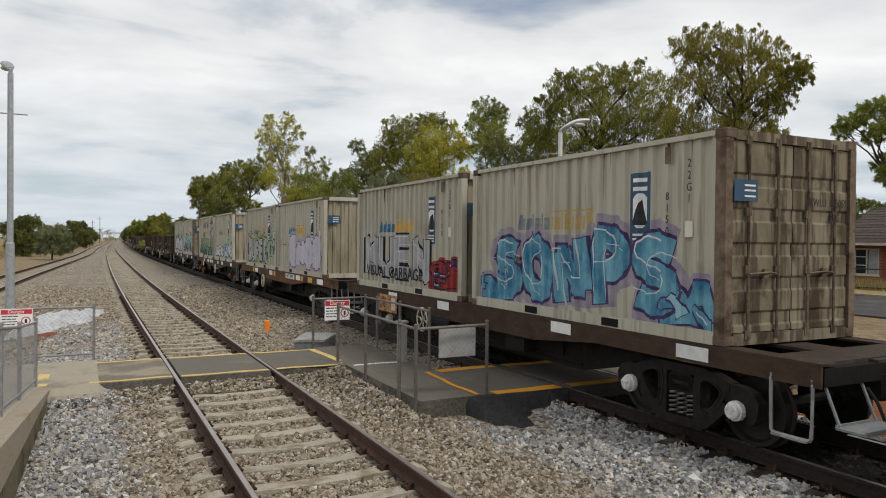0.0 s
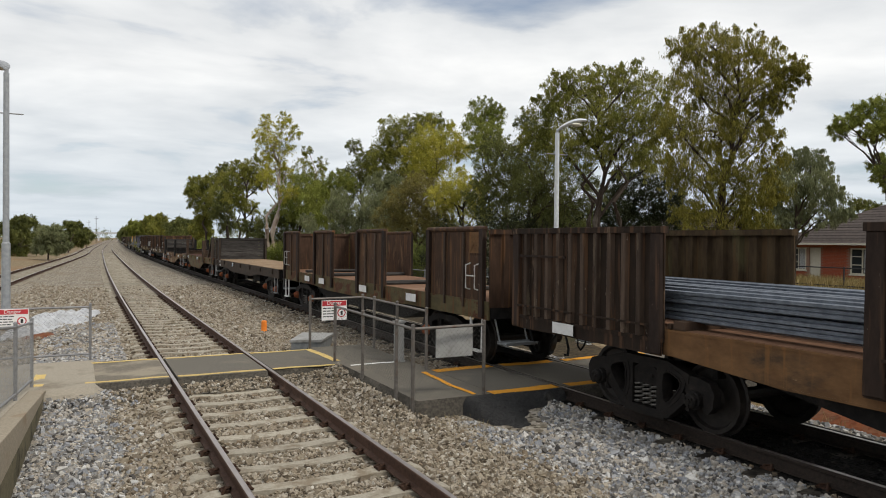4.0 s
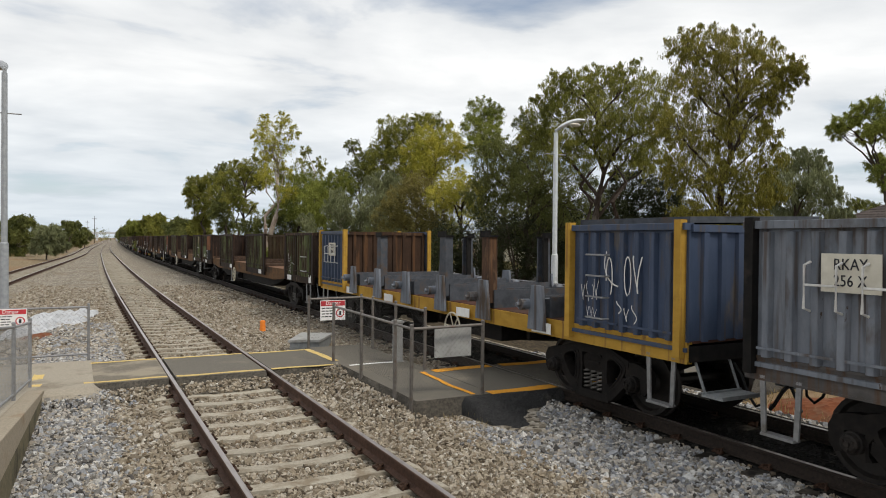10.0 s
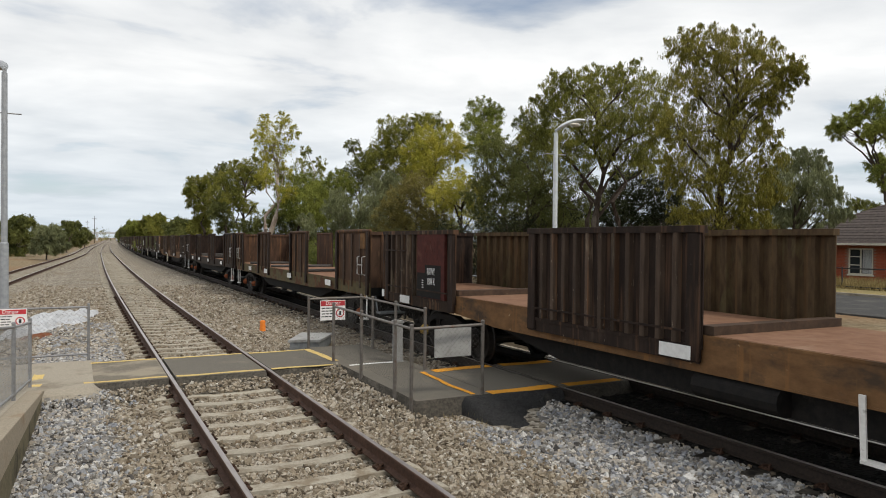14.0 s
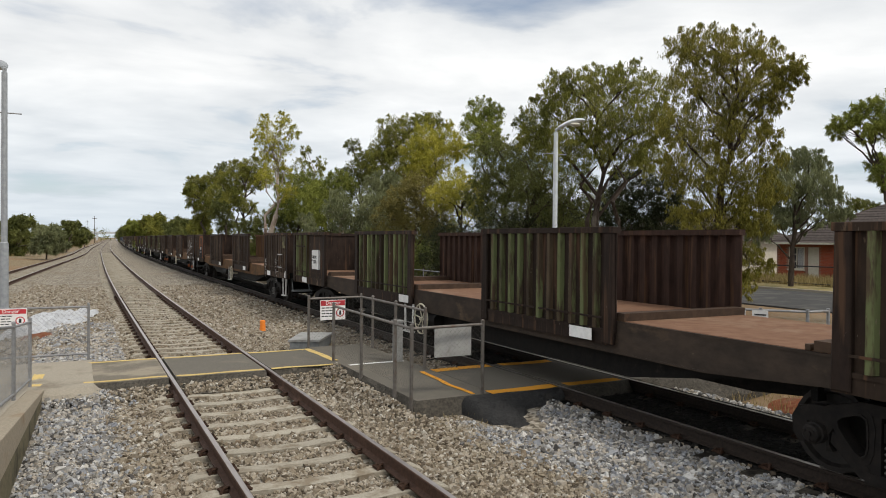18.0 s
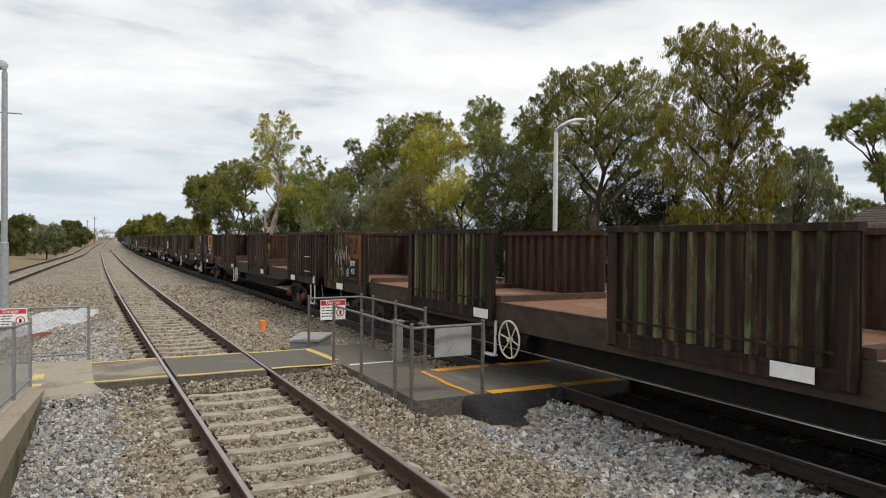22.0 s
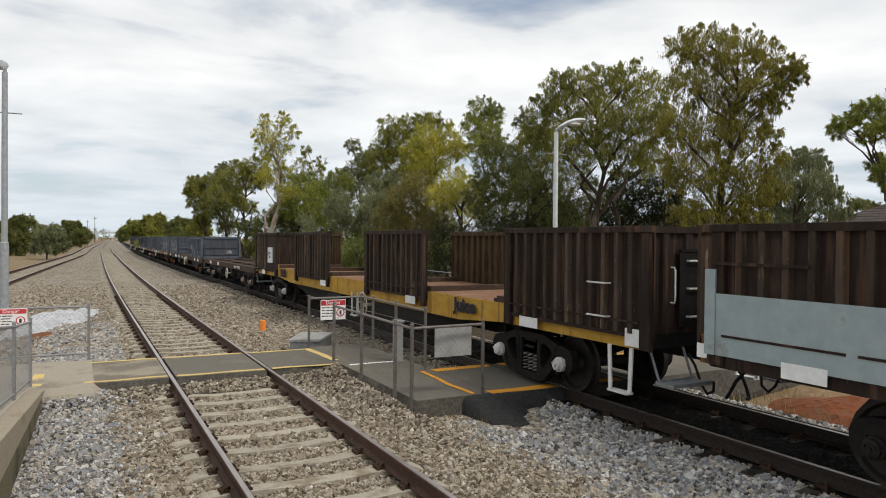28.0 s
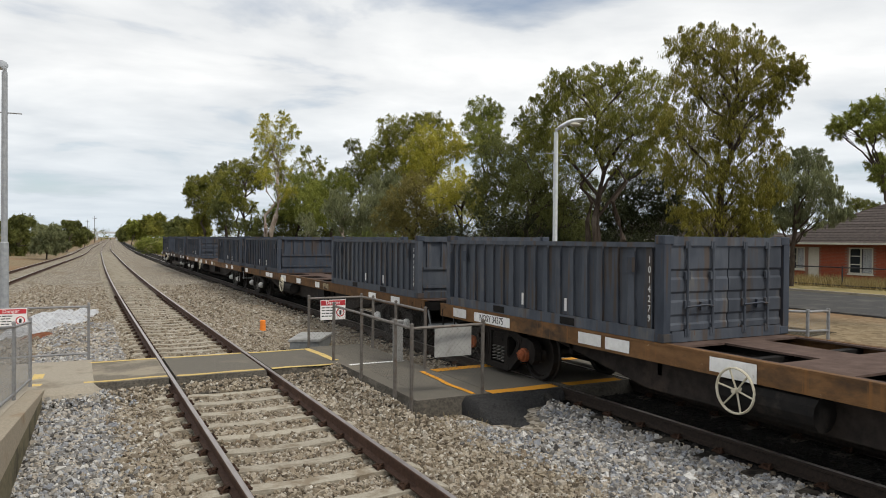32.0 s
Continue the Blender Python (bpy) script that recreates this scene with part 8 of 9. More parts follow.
for c_, wd_, ya_, yb_, za_, zb_, ft_, sd_ in ((BLUE[0], "WNKW", 0.5, 2.6, 0.40, 0.90, 0.008, 101), (BLUE[1], "TEMUS", -2.3, 2.6, 0.26, 1.0, 0.20, 102), (BLUE[2], "SENTHNO", -2.2, 2.7, 0.30, 0.92, 0.05, 107)):
    graffiti_outline(c_, wd_, ya_, yb_, za_, zb_, ft_, "trim_white", -1.174, sd_, 0.035 if ft_ > 0.1 else 0.028 if ft_ > 0.01 else 0.015)
    bm_ = bmesh.new()
    scribble(bm_, 0.8, 2.4, 0.24, 0.12, sd_ + 7, 7, 0.007, x=-1.174)
    tagged(part("spray_tag", bm_, "trim_white", c_), "small white sprayed scribble", kind="stuff")


for c_ in (BLUE[0], BLUE[2], BLUE[4]):
    lettering("CHIU\n101224 0", 0.12, "label_white", c_, (0.55, -3.06, 0.42), math.pi / 2, squeeze=0.9)


# ---- trees and bushes ----
def leaf_cloud(centres, radii, per, size, rnd, droop=0.5):
    """Leaves as small bent blades round many clump centres."""
    n = len(centres) * per
    c = np.repeat(centres, per, axis=0)
    r = np.repeat(radii, per)[:, None]
    v = rnd.normal(size=(n, 3))
    v /= np.linalg.norm(v, axis=1)[:, None]
    p = c + v * r * rnd.uniform(0.25, 1.0, (n, 1)) ** 0.6
    d = rnd.normal(size=(n, 3))
    d[:, 2] -= droop * 2
    d /= np.linalg.norm(d, axis=1)[:, None]
    s = np.cross(d, rnd.normal(size=(n, 3)))
    s /= np.linalg.norm(s, axis=1)[:, None] + 1e-9
    L = size * rnd.uniform(0.6, 1.3, (n, 1))
    w = L * 0.115
    q = np.stack([p + s * w, p - s * w, p + d * L * 1.05], axis=1)
    return q.reshape(-1, 3), np.arange(n * 3).reshape(n, 3)


def bush(x, y, w, d, h, leafm, label, seed, base=-0.2, clumps=120, per=46, leaf=0.13, clump_r=0.3):
    rnd = np.random.default_rng(seed)
    t = tagged(empty("bush", x, y, base), label, "bush")
    bm = bmesh.new()
    for k in range(9):
        a = rnd.uniform(0, math.tau)
        tube(bm, [(0, 0, -0.1), (0.2 * w * math.cos(a), 0.2 * d * math.sin(a), h * 0.45), (0.38 * w * math.cos(a), 0.38 * d * math.sin(a), h * 0.8)], 0.04, 5, radii=[0.05, 0.035, 0.012])
    part("stems", bm, "bark_dark", t)
    g = rnd.normal(size=(clumps, 3))
    g /= np.linalg.norm(g, axis=1)[:, None]
    g *= rnd.uniform(0.45, 1, (clumps, 1)) ** 0.5
    c = np.stack([g[:, 0] * w / 2, g[:, 1] * d / 2, h * 0.48 + g[:, 2] * h * 0.46 * rnd.uniform(0.75, 1.1, clumps)], axis=1)
    c[:, 2] = np.maximum(c[:, 2], 0.1)
    v, q = leaf_cloud(c, clump_r * rnd.uniform(0.6, 1.4, clumps), per, leaf, rnd, 0.1)
    ob = new("foliage", fast_mesh("foliage", v, q, leafm))
    ob.parent = t
    return t


def at(column, dist):
    """A place on the ground in the direction of a column of the view, at a distance."""
    a = radians(27.34) + math.atan((column - 784) / 1247.4)
    return dist * math.sin(a), dist * math.cos(a)


def lobed(column, dist, lobes, leafm, bark, label, seed, leaf=0.13, dens=1.0, droop=0.6, stems=1, base=-0.2, thick=1.0, foot=None):
    """A tree whose limbs reach out to given masses of foliage: (column, row, half-width) as they appear from the platform."""
    rnd = np.random.default_rng(seed)
    x0, y0 = at(foot if foot is not None else column, dist)
    t = tagged(empty("tree", x0, y0, base), label, "tree")
    cs, rs = [], []
    for c, r, w in lobes:
        w, r = w * 0.93, r + 4
        dd = dist + rnd.uniform(-0.5, 0.5) * 70 * dist / 1247.4
        k = dd * math.cos(math.atan((c - 784) / 1247.4)) / 1247.4
        x, y = at(c, dd)
        cs.append((x - x0, y - y0, EYE[2] - base + (426.3 + 0.0096 * (c - 784) - r) * k))
        rs.append(w * k)
    cs, rs = np.array(cs), np.array(rs)
    bm = bmesh.new()
    top = cs[:, 2].max()
    order = np.argsort(cs[:, 2])
    mid = cs[:, :2].mean(axis=0)
    for s_i in range(stems):
        off = np.array([0.4 * s_i * math.cos(2.4 * s_i), 0.4 * s_i * math.sin(2.4 * s_i)])
        hh = top * (0.80 if s_i == 0 else 0.6)
        pts = [(off[0], off[1], -0.3)]
        n = 7
        for i in range(1, n + 1):
            f = i / n
            p = off * (1 + f) + mid * f ** 1.5 + rnd.normal(size=2) * 0.035 * top * f
            pts.append((p[0], p[1], hh * f))
        r0 = 0.016 * top * thick * (1 if s_i == 0 else 0.7) + 0.05
        tube(bm, pts, r0, 8, radii=[r0 * (1.15 - 0.95 * i / n) for i in range(n + 1)])
        if s_i == 0:
            stem = np.array(pts)
    for (c, r) in zip(cs, rs):
        # a limb leaves the trunk below the mass and curves out to it
        i = int(np.argmin(np.abs(stem[:, 2] - max(0.25 * top, c[2] - 0.5 * np.hypot(*(c[:2] - mid)) - 0.12 * top))))
        a = stem[i]
        d = c - a
        m1 = a + d * 0.4 + np.array([0, 0, 0.08 * np.linalg.norm(d)]) + rnd.normal(size=3) * 0.05 * np.linalg.norm(d)
        rr = 0.022 + 0.035 * r * thick
        tube(bm, [a, a + (m1 - a) * 0.5 + rnd.normal(size=3) * 0.05, m1, (m1 + c) / 2 + rnd.normal(size=3) * 0.08 * r, c], rr, 5, radii=[rr * 1.3, rr * 1.1, rr * 0.85, rr * 0.6, rr * 0.35], close=False)
        for _ in range(7):
            e = c + np.clip(rnd.normal(size=3) * 0.5, -0.75, 0.75) * r
            s0 = m1 + (c - m1) * rnd.uniform(0.2, 1)
            tube(bm, [s0, (s0 + e) / 2 + rnd.normal(size=3) * 0.1 * r, e], rr * 0.3, 3, radii=[rr * 0.35, rr * 0.25, rr * 0.12], close=False)
    part("trunk", bm, bark, t)
    cl, cr = [], []
    for (c, r) in zip(cs, rs):
        m = int(max(20, 68 * dens * min(2.2, (r / 0.9) ** 1.6)))
        g = rnd.normal(size=(m, 3))
        g /= np.linalg.norm(g, axis=1)[:, None]
        g *= (rnd.uniform(0.25, 1.12, (m, 1))) ** 0.7 * r
        g[:, 2] *= 0.85
        cl.append(c + g)
        cr.append(np.full(m, r * 0.23) * rnd.uniform(0.6, 1.35, m))
        # loose sprays that break the outline
        k = max(8, m // 6)
        u = rnd.normal(size=(k, 3))
        u[:, 2] += 0.25
        u /= np.linalg.norm(u, axis=1)[:, None]
        for f in (0.85, 0.96, 1.06, 1.15):
            g = u * r * f * rnd.uniform(0.9, 1.08, (k, 1)) + rnd.normal(size=(k, 3)) * 0.05 * r
            g[:, 2] -= 0.10 * r * droop * (f - 0.9) * 2
            cl.append(c + g)
            cr.append(np.full(k, r * 0.15) * (1.75 - f) * rnd.uniform(0.7, 1.3, k))
    cl, cr = np.vstack(cl), np.concatenate(cr)
    v, q = leaf_cloud(cl, cr, 25 if dist < 60 else 18, leaf * (0.92 if dist < 60 else 1.0), rnd, droop)
    ob = new("crown", fast_mesh("crown", v, q, leafm))
    ob.parent = t
    return t


lobed(1270, 29, [(1205, 85, 38), (1250, 78, 42), (1300, 85, 42), (1348, 98, 36), (1398, 112, 22), (1215, 140, 45), (1270, 145, 55), (1330, 150, 48), (1375, 165, 26), (1190, 220, 46), (1250, 225, 60), (1315, 230, 52), (1358, 235, 24),
                 (1190, 292, 34), (1240, 305, 60), (1305, 310, 50), (1212, 375, 32), (1268, 385, 55), (1320, 380, 36), (1228, 440, 36), (1278, 445, 36), (1250, 485, 34), (1290, 488, 28), (1362, 280, 32), (1368, 335, 30), (1352, 190, 28), (1345, 395, 28), (1330, 340, 34), (1322, 448, 30), (1347, 470, 24), (1310, 500, 28), (1225, 490, 30), (1270, 520, 30), (1412, 128, 20), (1385, 135, 24)],
      "leaf_amber", "bark_dark", "tall olive-green eucalyptus with foliage down to the ground beside the street", 1, leaf=0.14, dens=1.5, droop=1.2, foot=1262)
lobed(1050, 36, [(985, 150, 32), (1020, 148, 36), (1062, 145, 38), (1108, 138, 36), (1150, 152, 34), (960, 190, 32), (1002, 200, 42), (1060, 200, 46), (1118, 200, 46), (1160, 220, 42), (942, 240, 32), (985, 258, 42), (1050, 258, 46), (1110, 268, 46),
                 (1152, 280, 36)], "leaf_olive", "bark_dark", "large spreading eucalyptus with dark leaning limbs", 2, leaf=0.16, dens=1.3, droop=1.2, stems=4, foot=1060, thick=1.25)
lobed(930, 40, [(935, 215, 30), (960, 240, 34), (925, 270, 34), (960, 300, 40), (930, 330, 40), (975, 350, 42), (1005, 310, 38), (1035, 345, 36), (960, 390, 44), (1010, 395, 44)], "leaf_dark", "bark_dark", "dark green eucalyptus behind the lamp", 4, leaf=0.16, dens=1.1)
lobed(852, 52, [(848, 195, 27), (872, 202, 22), (836, 225, 26), (864, 235, 28), (846, 256, 24), (870, 262, 22)], "leaf_green", "bark_dark", "tall green tree with a dense crown", 5, leaf=0.19, dens=1.2)
lobed(885, 44, [(880, 262, 32), (902, 288, 36), (860, 300, 36), (922, 312, 36), (890, 338, 44), (935, 352, 36), (850, 345, 36), (880, 385, 46), (925, 400, 44)], "leaf_dark", "bark_dark", "mid-green eucalyptus with a layered crown", 6, leaf=0.16, dens=1.1)
lobed(772, 56, [(750, 246, 32), (790, 246, 32), (733, 266, 26), (812, 262, 22), (770, 282, 38), (750, 302, 34)], "leaf_yellow", "bark_dark", "yellow-green eucalyptus with a full crown", 7, leaf=0.2, dens=1.1)
lobed(715, 64, [(690, 226, 26), (722, 222, 25), (746, 214, 22), (766, 216, 22), (680, 256, 27), (712, 256, 28), (668, 282, 30), (702, 286, 28), (745, 300, 34), (720, 320, 36)], "leaf_olive", "bark_dark", "tall grey-green eucalyptus behind the others", 8, leaf=0.22, dens=1.0)
lobed(640, 70, [(622, 256, 15), (641, 276, 18), (662, 270, 16), (630, 296, 24), (655, 302, 22), (625, 325, 24)], "leaf_dark", "bark_dark", "thin dark eucalyptus with separate clumps", 10, leaf=0.22, dens=0.9)
lobed(815, 48, [(795, 330, 32), (830, 336, 27), (815, 312, 22), (780, 346, 32), (845, 326, 18), (810, 365, 34), (845, 375, 32)], "leaf_yellow", "bark_dark", "spreading yellow-green tree with brown tints", 11, leaf=0.16, dens=1.1)
lobed(738, 50, [(735, 332, 36), (762, 362, 36), (715, 352, 36), (740, 392, 38), (690, 382, 36), (775, 395, 34)], "leaf_tan", "bark_dark", "brownish olive tree with a low crown", 12, leaf=0.17, dens=1.1)
lobed(675, 54, [(665, 322, 25), (692, 322, 25), (680, 350, 36), (655, 362, 32), (660, 392, 32), (700, 385, 28)], "leaf_grey", "bark_dark", "weeping grey-green tree behind the train", 13, leaf=0.22, dens=1.1, droop=1.7)
lobed(603, 52, [(600, 346, 20), (590, 366, 23), (613, 370, 23), (604, 395, 26)], "leaf_grey", "bark_pale", "weeping pale grey-green tree behind the train", 14, leaf=0.2, dens=1.1, droop=1.7)
lobed(588, 66, [(596, 316, 22), (570, 330, 27), (556, 350, 27), (616, 322, 18), (590, 350, 28), (575, 375, 28)], "leaf_green", "bark_dark", "rounded green tree behind the train", 15, leaf=0.22, dens=1.1)
lobed(543, 62, [(540, 385, 16), (546, 405, 17)], "leaf_grey", "bark_pale", "small weeping grey-green tree by the line", 16, leaf=0.2, droop=1.7)
lobed(485, 72, [(468, 216, 16), (500, 214, 18), (456, 236, 15), (516, 232, 14), (480, 240, 22), (500, 260, 20), (466, 262, 18), (482, 288, 24), (502, 302, 18), (470, 310, 20), (508, 335, 20)], "leaf_yellow", "bark_pale", "tall sparse eucalyptus with a pale forked trunk", 17, leaf=0.2, dens=0.75, stems=2, thick=1.2)
lobed(545, 78, [(540, 262, 10), (566, 286, 13), (530, 288, 17), (556, 302, 15)], "leaf_olive", "bark_pale", "half-bare eucalyptus with thin grey branches", 18, leaf=0.22, dens=0.45)
lobed(525, 74, [(512, 330, 30), (540, 322, 27), (556, 346, 27), (522, 365, 28), (545, 380, 26), (500, 375, 24)], "leaf_green", "bark_dark", "bushy green eucalyptus behind the train", 19, leaf=0.24, dens=1.1)
lobed(435, 84, [(420, 300, 21), (450, 296, 25), (402, 316, 19), (440, 320, 22), (466, 316, 18), (412, 345, 20), (436, 362, 18)], "leaf_olive", "bark_dark", "olive eucalyptus on several thin dark stems", 20, leaf=0.26, dens=0.95, stems=3)
lobed(362, 98, [(345, 326, 19), (376, 320, 19), (350, 346, 23), (382, 346, 23), (365, 370, 23), (355, 390, 17), (335, 335, 12)], "leaf_olive", "bark_dark", "olive-green rounded eucalyptus by the line", 21, leaf=0.3, dens=1.1)
lobed(400, 92, [(396, 300, 16), (406, 345, 22), (390, 370, 22), (402, 395, 20)], "leaf_dark", "bark_dark", "dark eucalyptus with a flat top", 22, leaf=0.28, dens=1.0)
lobed(1432, 44, [(1400, 286, 26), (1430, 280, 26), (1396, 322, 32), (1440, 322, 32), (1475, 350, 27), (1420, 352, 32), (1460, 380, 23), (1490, 376, 18), (1402, 386, 28), (1368, 305, 24), (1362, 345, 28), (1372, 385, 28), (1345, 405, 26), (1450, 296, 20)], "leaf_grey", "bark_dark", "weeping grey-green tree in front of the brick house", 23, leaf=0.19, dens=1.4, droop=1.7, foot=1400)
lobed(1640, 26, [(1490, 216, 20), (1520, 196, 20), (1546, 190, 22), (1530, 236, 18), (1560, 212, 28), (1588, 232, 40), (1550, 290, 22), (1576, 302, 34), (1610, 180, 50), (1640, 250, 60), (1660, 330, 60), (1476, 226, 16), (1504, 206, 18), (1545, 225, 20), (1562, 320, 22)], "leaf_green", "bark_dark", "eucalyptus whose branches reach over the street", 24, leaf=0.135, dens=1.5)
lobed(1528, 95, [(1515, 358, 12), (1535, 362, 14), (1550, 366, 10)], "leaf_dark", "bark_dark", "distant dark tree behind the house roof", 25, leaf=0.3)
# Fills the space between the trunks with shade-coloured leaves.
lobed(1110, 50, [(1050, 405, 46), (1100, 425, 46), (1150, 425, 46), (1192, 445, 38), (1005, 440, 46), (960, 430, 46), (1010, 385, 40), (1080, 365, 40), (1130, 372, 40), (1165, 330, 40), (1185, 375, 40), (1105, 325, 36), (975, 375, 44)], "leaf_bush_shaded", "bark_dark", "dark shaded tree mass behind the eucalyptus trunks", 26, leaf=0.2, dens=1.2, stems=5, thick=1.1)
for i_, (c_, lb_, m_) in enumerate(((500, [(440, 400, 22), (470, 392, 24), (505, 400, 26), (540, 396, 26), (575, 404, 26), (455, 425, 24), (495, 428, 26), (545, 428, 26), (590, 430, 26)], "leaf_dark"),
                                    (700, [(620, 400, 28), (660, 408, 28), (700, 402, 28), (745, 410, 28), (790, 405, 28), (630, 432, 28), (680, 436, 28), (735, 436, 28), (785, 436, 28)], "leaf_shrub"))):
    lobed(c_, 76, lb_, m_, "bark_dark", "dense dark green undergrowth behind the line of trees", 80 + i_, leaf=0.24, dens=1.0, stems=3)
for i_, (d_, lb_) in enumerate(((150, [(300, 398, 12), (318, 392, 13), (335, 398, 13), (310, 412, 14), (330, 415, 14)]), (180, [(262, 390, 13), (282, 386, 13), (272, 402, 14), (290, 405, 13)]), (240, [(232, 398, 11), (246, 396, 11), (238, 410, 12), (252, 410, 11)]), (330, [(212, 410, 7), (222, 405, 9), (218, 416, 8)]),
                               (130, [(345, 400, 14), (360, 405, 13), (350, 418, 14)]))):
    lobed(lb_[0][0], d_, lb_, ("leaf_dark", "leaf_olive", "leaf_green")[i_ % 3], "bark_dark", "distant rounded trees along the line", 40 + i_, leaf=0.3 + 0.0022 * d_, dens=0.8)
for i_, (d_, lb_) in enumerate(((118, [(30, 392, 14), (48, 388, 14), (22, 412, 16), (42, 414, 16), (8, 400, 16), (15, 432, 16), (34, 434, 15), (52, 430, 14), (28, 446, 12)]), (104, [(82, 408, 14), (100, 410, 15), (90, 422, 15), (70, 420, 12), (80, 436, 13), (98, 436, 13), (112, 430, 10), (66, 434, 12)]), (150, [(118, 394, 9), (132, 396, 10), (125, 408, 12), (138, 412, 10), (122, 422, 11), (136, 424, 10), (148, 420, 8)]),
                               (200, [(150, 408, 9), (158, 414, 7), (112, 412, 10)]), (160, [(66, 402, 10), (72, 412, 12)]))):
    lobed(lb_[0][0], d_, lb_, ("leaf_dark", "leaf_grey", "leaf_dark")[i_ % 3], "bark_dark", "low grey-green tree on the western side", 60 + i_, leaf=0.3 + 0.0012 * d_, dens=0.9)
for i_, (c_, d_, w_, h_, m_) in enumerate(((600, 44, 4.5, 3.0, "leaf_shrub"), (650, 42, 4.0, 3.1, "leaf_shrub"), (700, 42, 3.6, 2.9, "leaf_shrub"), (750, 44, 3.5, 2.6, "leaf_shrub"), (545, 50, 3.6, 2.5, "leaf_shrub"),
                                           (800, 40, 4.0, 4.0, "leaf_bush_shaded"), (860, 40, 4.5, 4.6, "leaf_bush_shaded"), (920, 39, 4.2, 4.6, "leaf_bush_shaded"), (960, 40, 3.6, 3.6, "leaf_bush_shaded"), (1000, 42, 3.6, 3.4, "leaf_bush_shaded"), (1075, 44, 3.4, 3.4, "leaf_bush_shaded"), (1130, 44, 3.2, 3.2, "leaf_bush_shaded"),
                                           (1030, 48, 4.0, 4.0, "leaf_bush_shaded"), (1185, 40, 2.6, 2.4, "leaf_bush_shaded"), (1235, 30, 1.8, 1.6, "leaf_bush_shaded"), (1210, 46, 3.0, 3.4, "leaf_bush_shaded"),
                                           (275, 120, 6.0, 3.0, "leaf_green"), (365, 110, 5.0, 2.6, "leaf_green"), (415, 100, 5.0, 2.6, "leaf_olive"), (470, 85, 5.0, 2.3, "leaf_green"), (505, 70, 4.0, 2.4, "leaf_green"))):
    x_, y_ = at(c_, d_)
    bush(x_, y_, w_, w_ * 0.8, h_, m_, "rounded green bush behind the track" if m_ in ("leaf_green", "leaf_shrub") else "bush under the trees with shade-dark leaves" if m_ == "leaf_bush_shaded" else "olive bush at the foot of a tree", 120 + i_, clumps=int(70 + 26 * w_), leaf=0.11 + d_ * 0.0014, clump_r=0.28 + d_ * 0.002)


def far_woods():
    """A low dark line of woods closing the horizon, and the taller trees behind the houses."""
    rnd = np.random.default_rng(77)
    n = 5200
    a = np.radians(rnd.uniform(-60, 120, n))
    d = rnd.uniform(620, 900, n)
    keep = np.abs(np.degrees(a) - 2.2) > 0.2
    a, d = a[keep], d[keep]
    hh = 7 + 4 * np.sin(a * 40) + 3 * np.sin(a * 97 + 1)
    c = np.stack([d * np.sin(a), d * np.cos(a), rnd.uniform(0, 1, len(a)) * hh - 0.5], axis=1)
    v, q = leaf_cloud(c, np.full(len(a), 2.2), 5, 3.2, rnd, 0.1)
    tagged(new("far_woods", fast_mesh("far_woods", v, q, "leaf_dark")), "low dark woods along the horizon", "woods", kind="stuff")


far_woods()


# ---- houses across the street ----
def house_window(hs, y0, y1, z0, z1, x):
    def draw(bm):
        w, h = y1 - y0, z1 - z0
        for u in (0, w - 0.07):
            box(bm, -0.06, 0.04, u, u + 0.07, 0, h)
        for v in (0, h - 0.07):
            box(bm, -0.06, 0.04, 0.07, w - 0.07, v, v + 0.07)
    wf = piece("window", "hw%.2f%.2f" % (y1 - y0, z1 - z0), draw, "window_cream", hs, (x, y0, z0))

    w, h = y1 - y0, z1 - z0
    key = "%.2f%.2f" % (w, h)
    piece("mullion", "hm" + key, lambda bm: box(bm, -0.05, 0.03, w * 0.48, w * 0.53, 0.07, h - 0.07), "window_cream", wf)
    for v in (0.36, 0.68):
        piece("glazing_bar", "hb" + key, lambda bm: box(bm, -0.045, 0.03, w * 0.53, w - 0.07, -0.025, 0.025), "window_cream", wf, (0, 0, h * v))
    piece("window_sill", "hs" + key, lambda bm: box(bm, -0.12, 0.04, -0.05, w + 0.05, -0.08, 0.0), "window_cream", wf)

    def pane(bm):
        box(bm, 0.0, 0.01, 0.07, (y1 - y0) - 0.07, 0.07, (z1 - z0) - 0.07)
    piece("pane", "hp%.2f%.2f" % (y1 - y0, z1 - z0), pane, "window_glass", wf)

    def drape(bm):
        n = 14
        for i in range(n):
            u = 0.09 + ((y1 - y0) * 0.42 - 0.05) * i / n
            box(bm, -0.004, 0.0, u, u + (y1 - y0) * 0.02, 0.08, (z1 - z0) - 0.08)
    piece("curtain", "hc%.2f%.2f" % (y1 - y0, z1 - z0), drape, "curtain", wf)


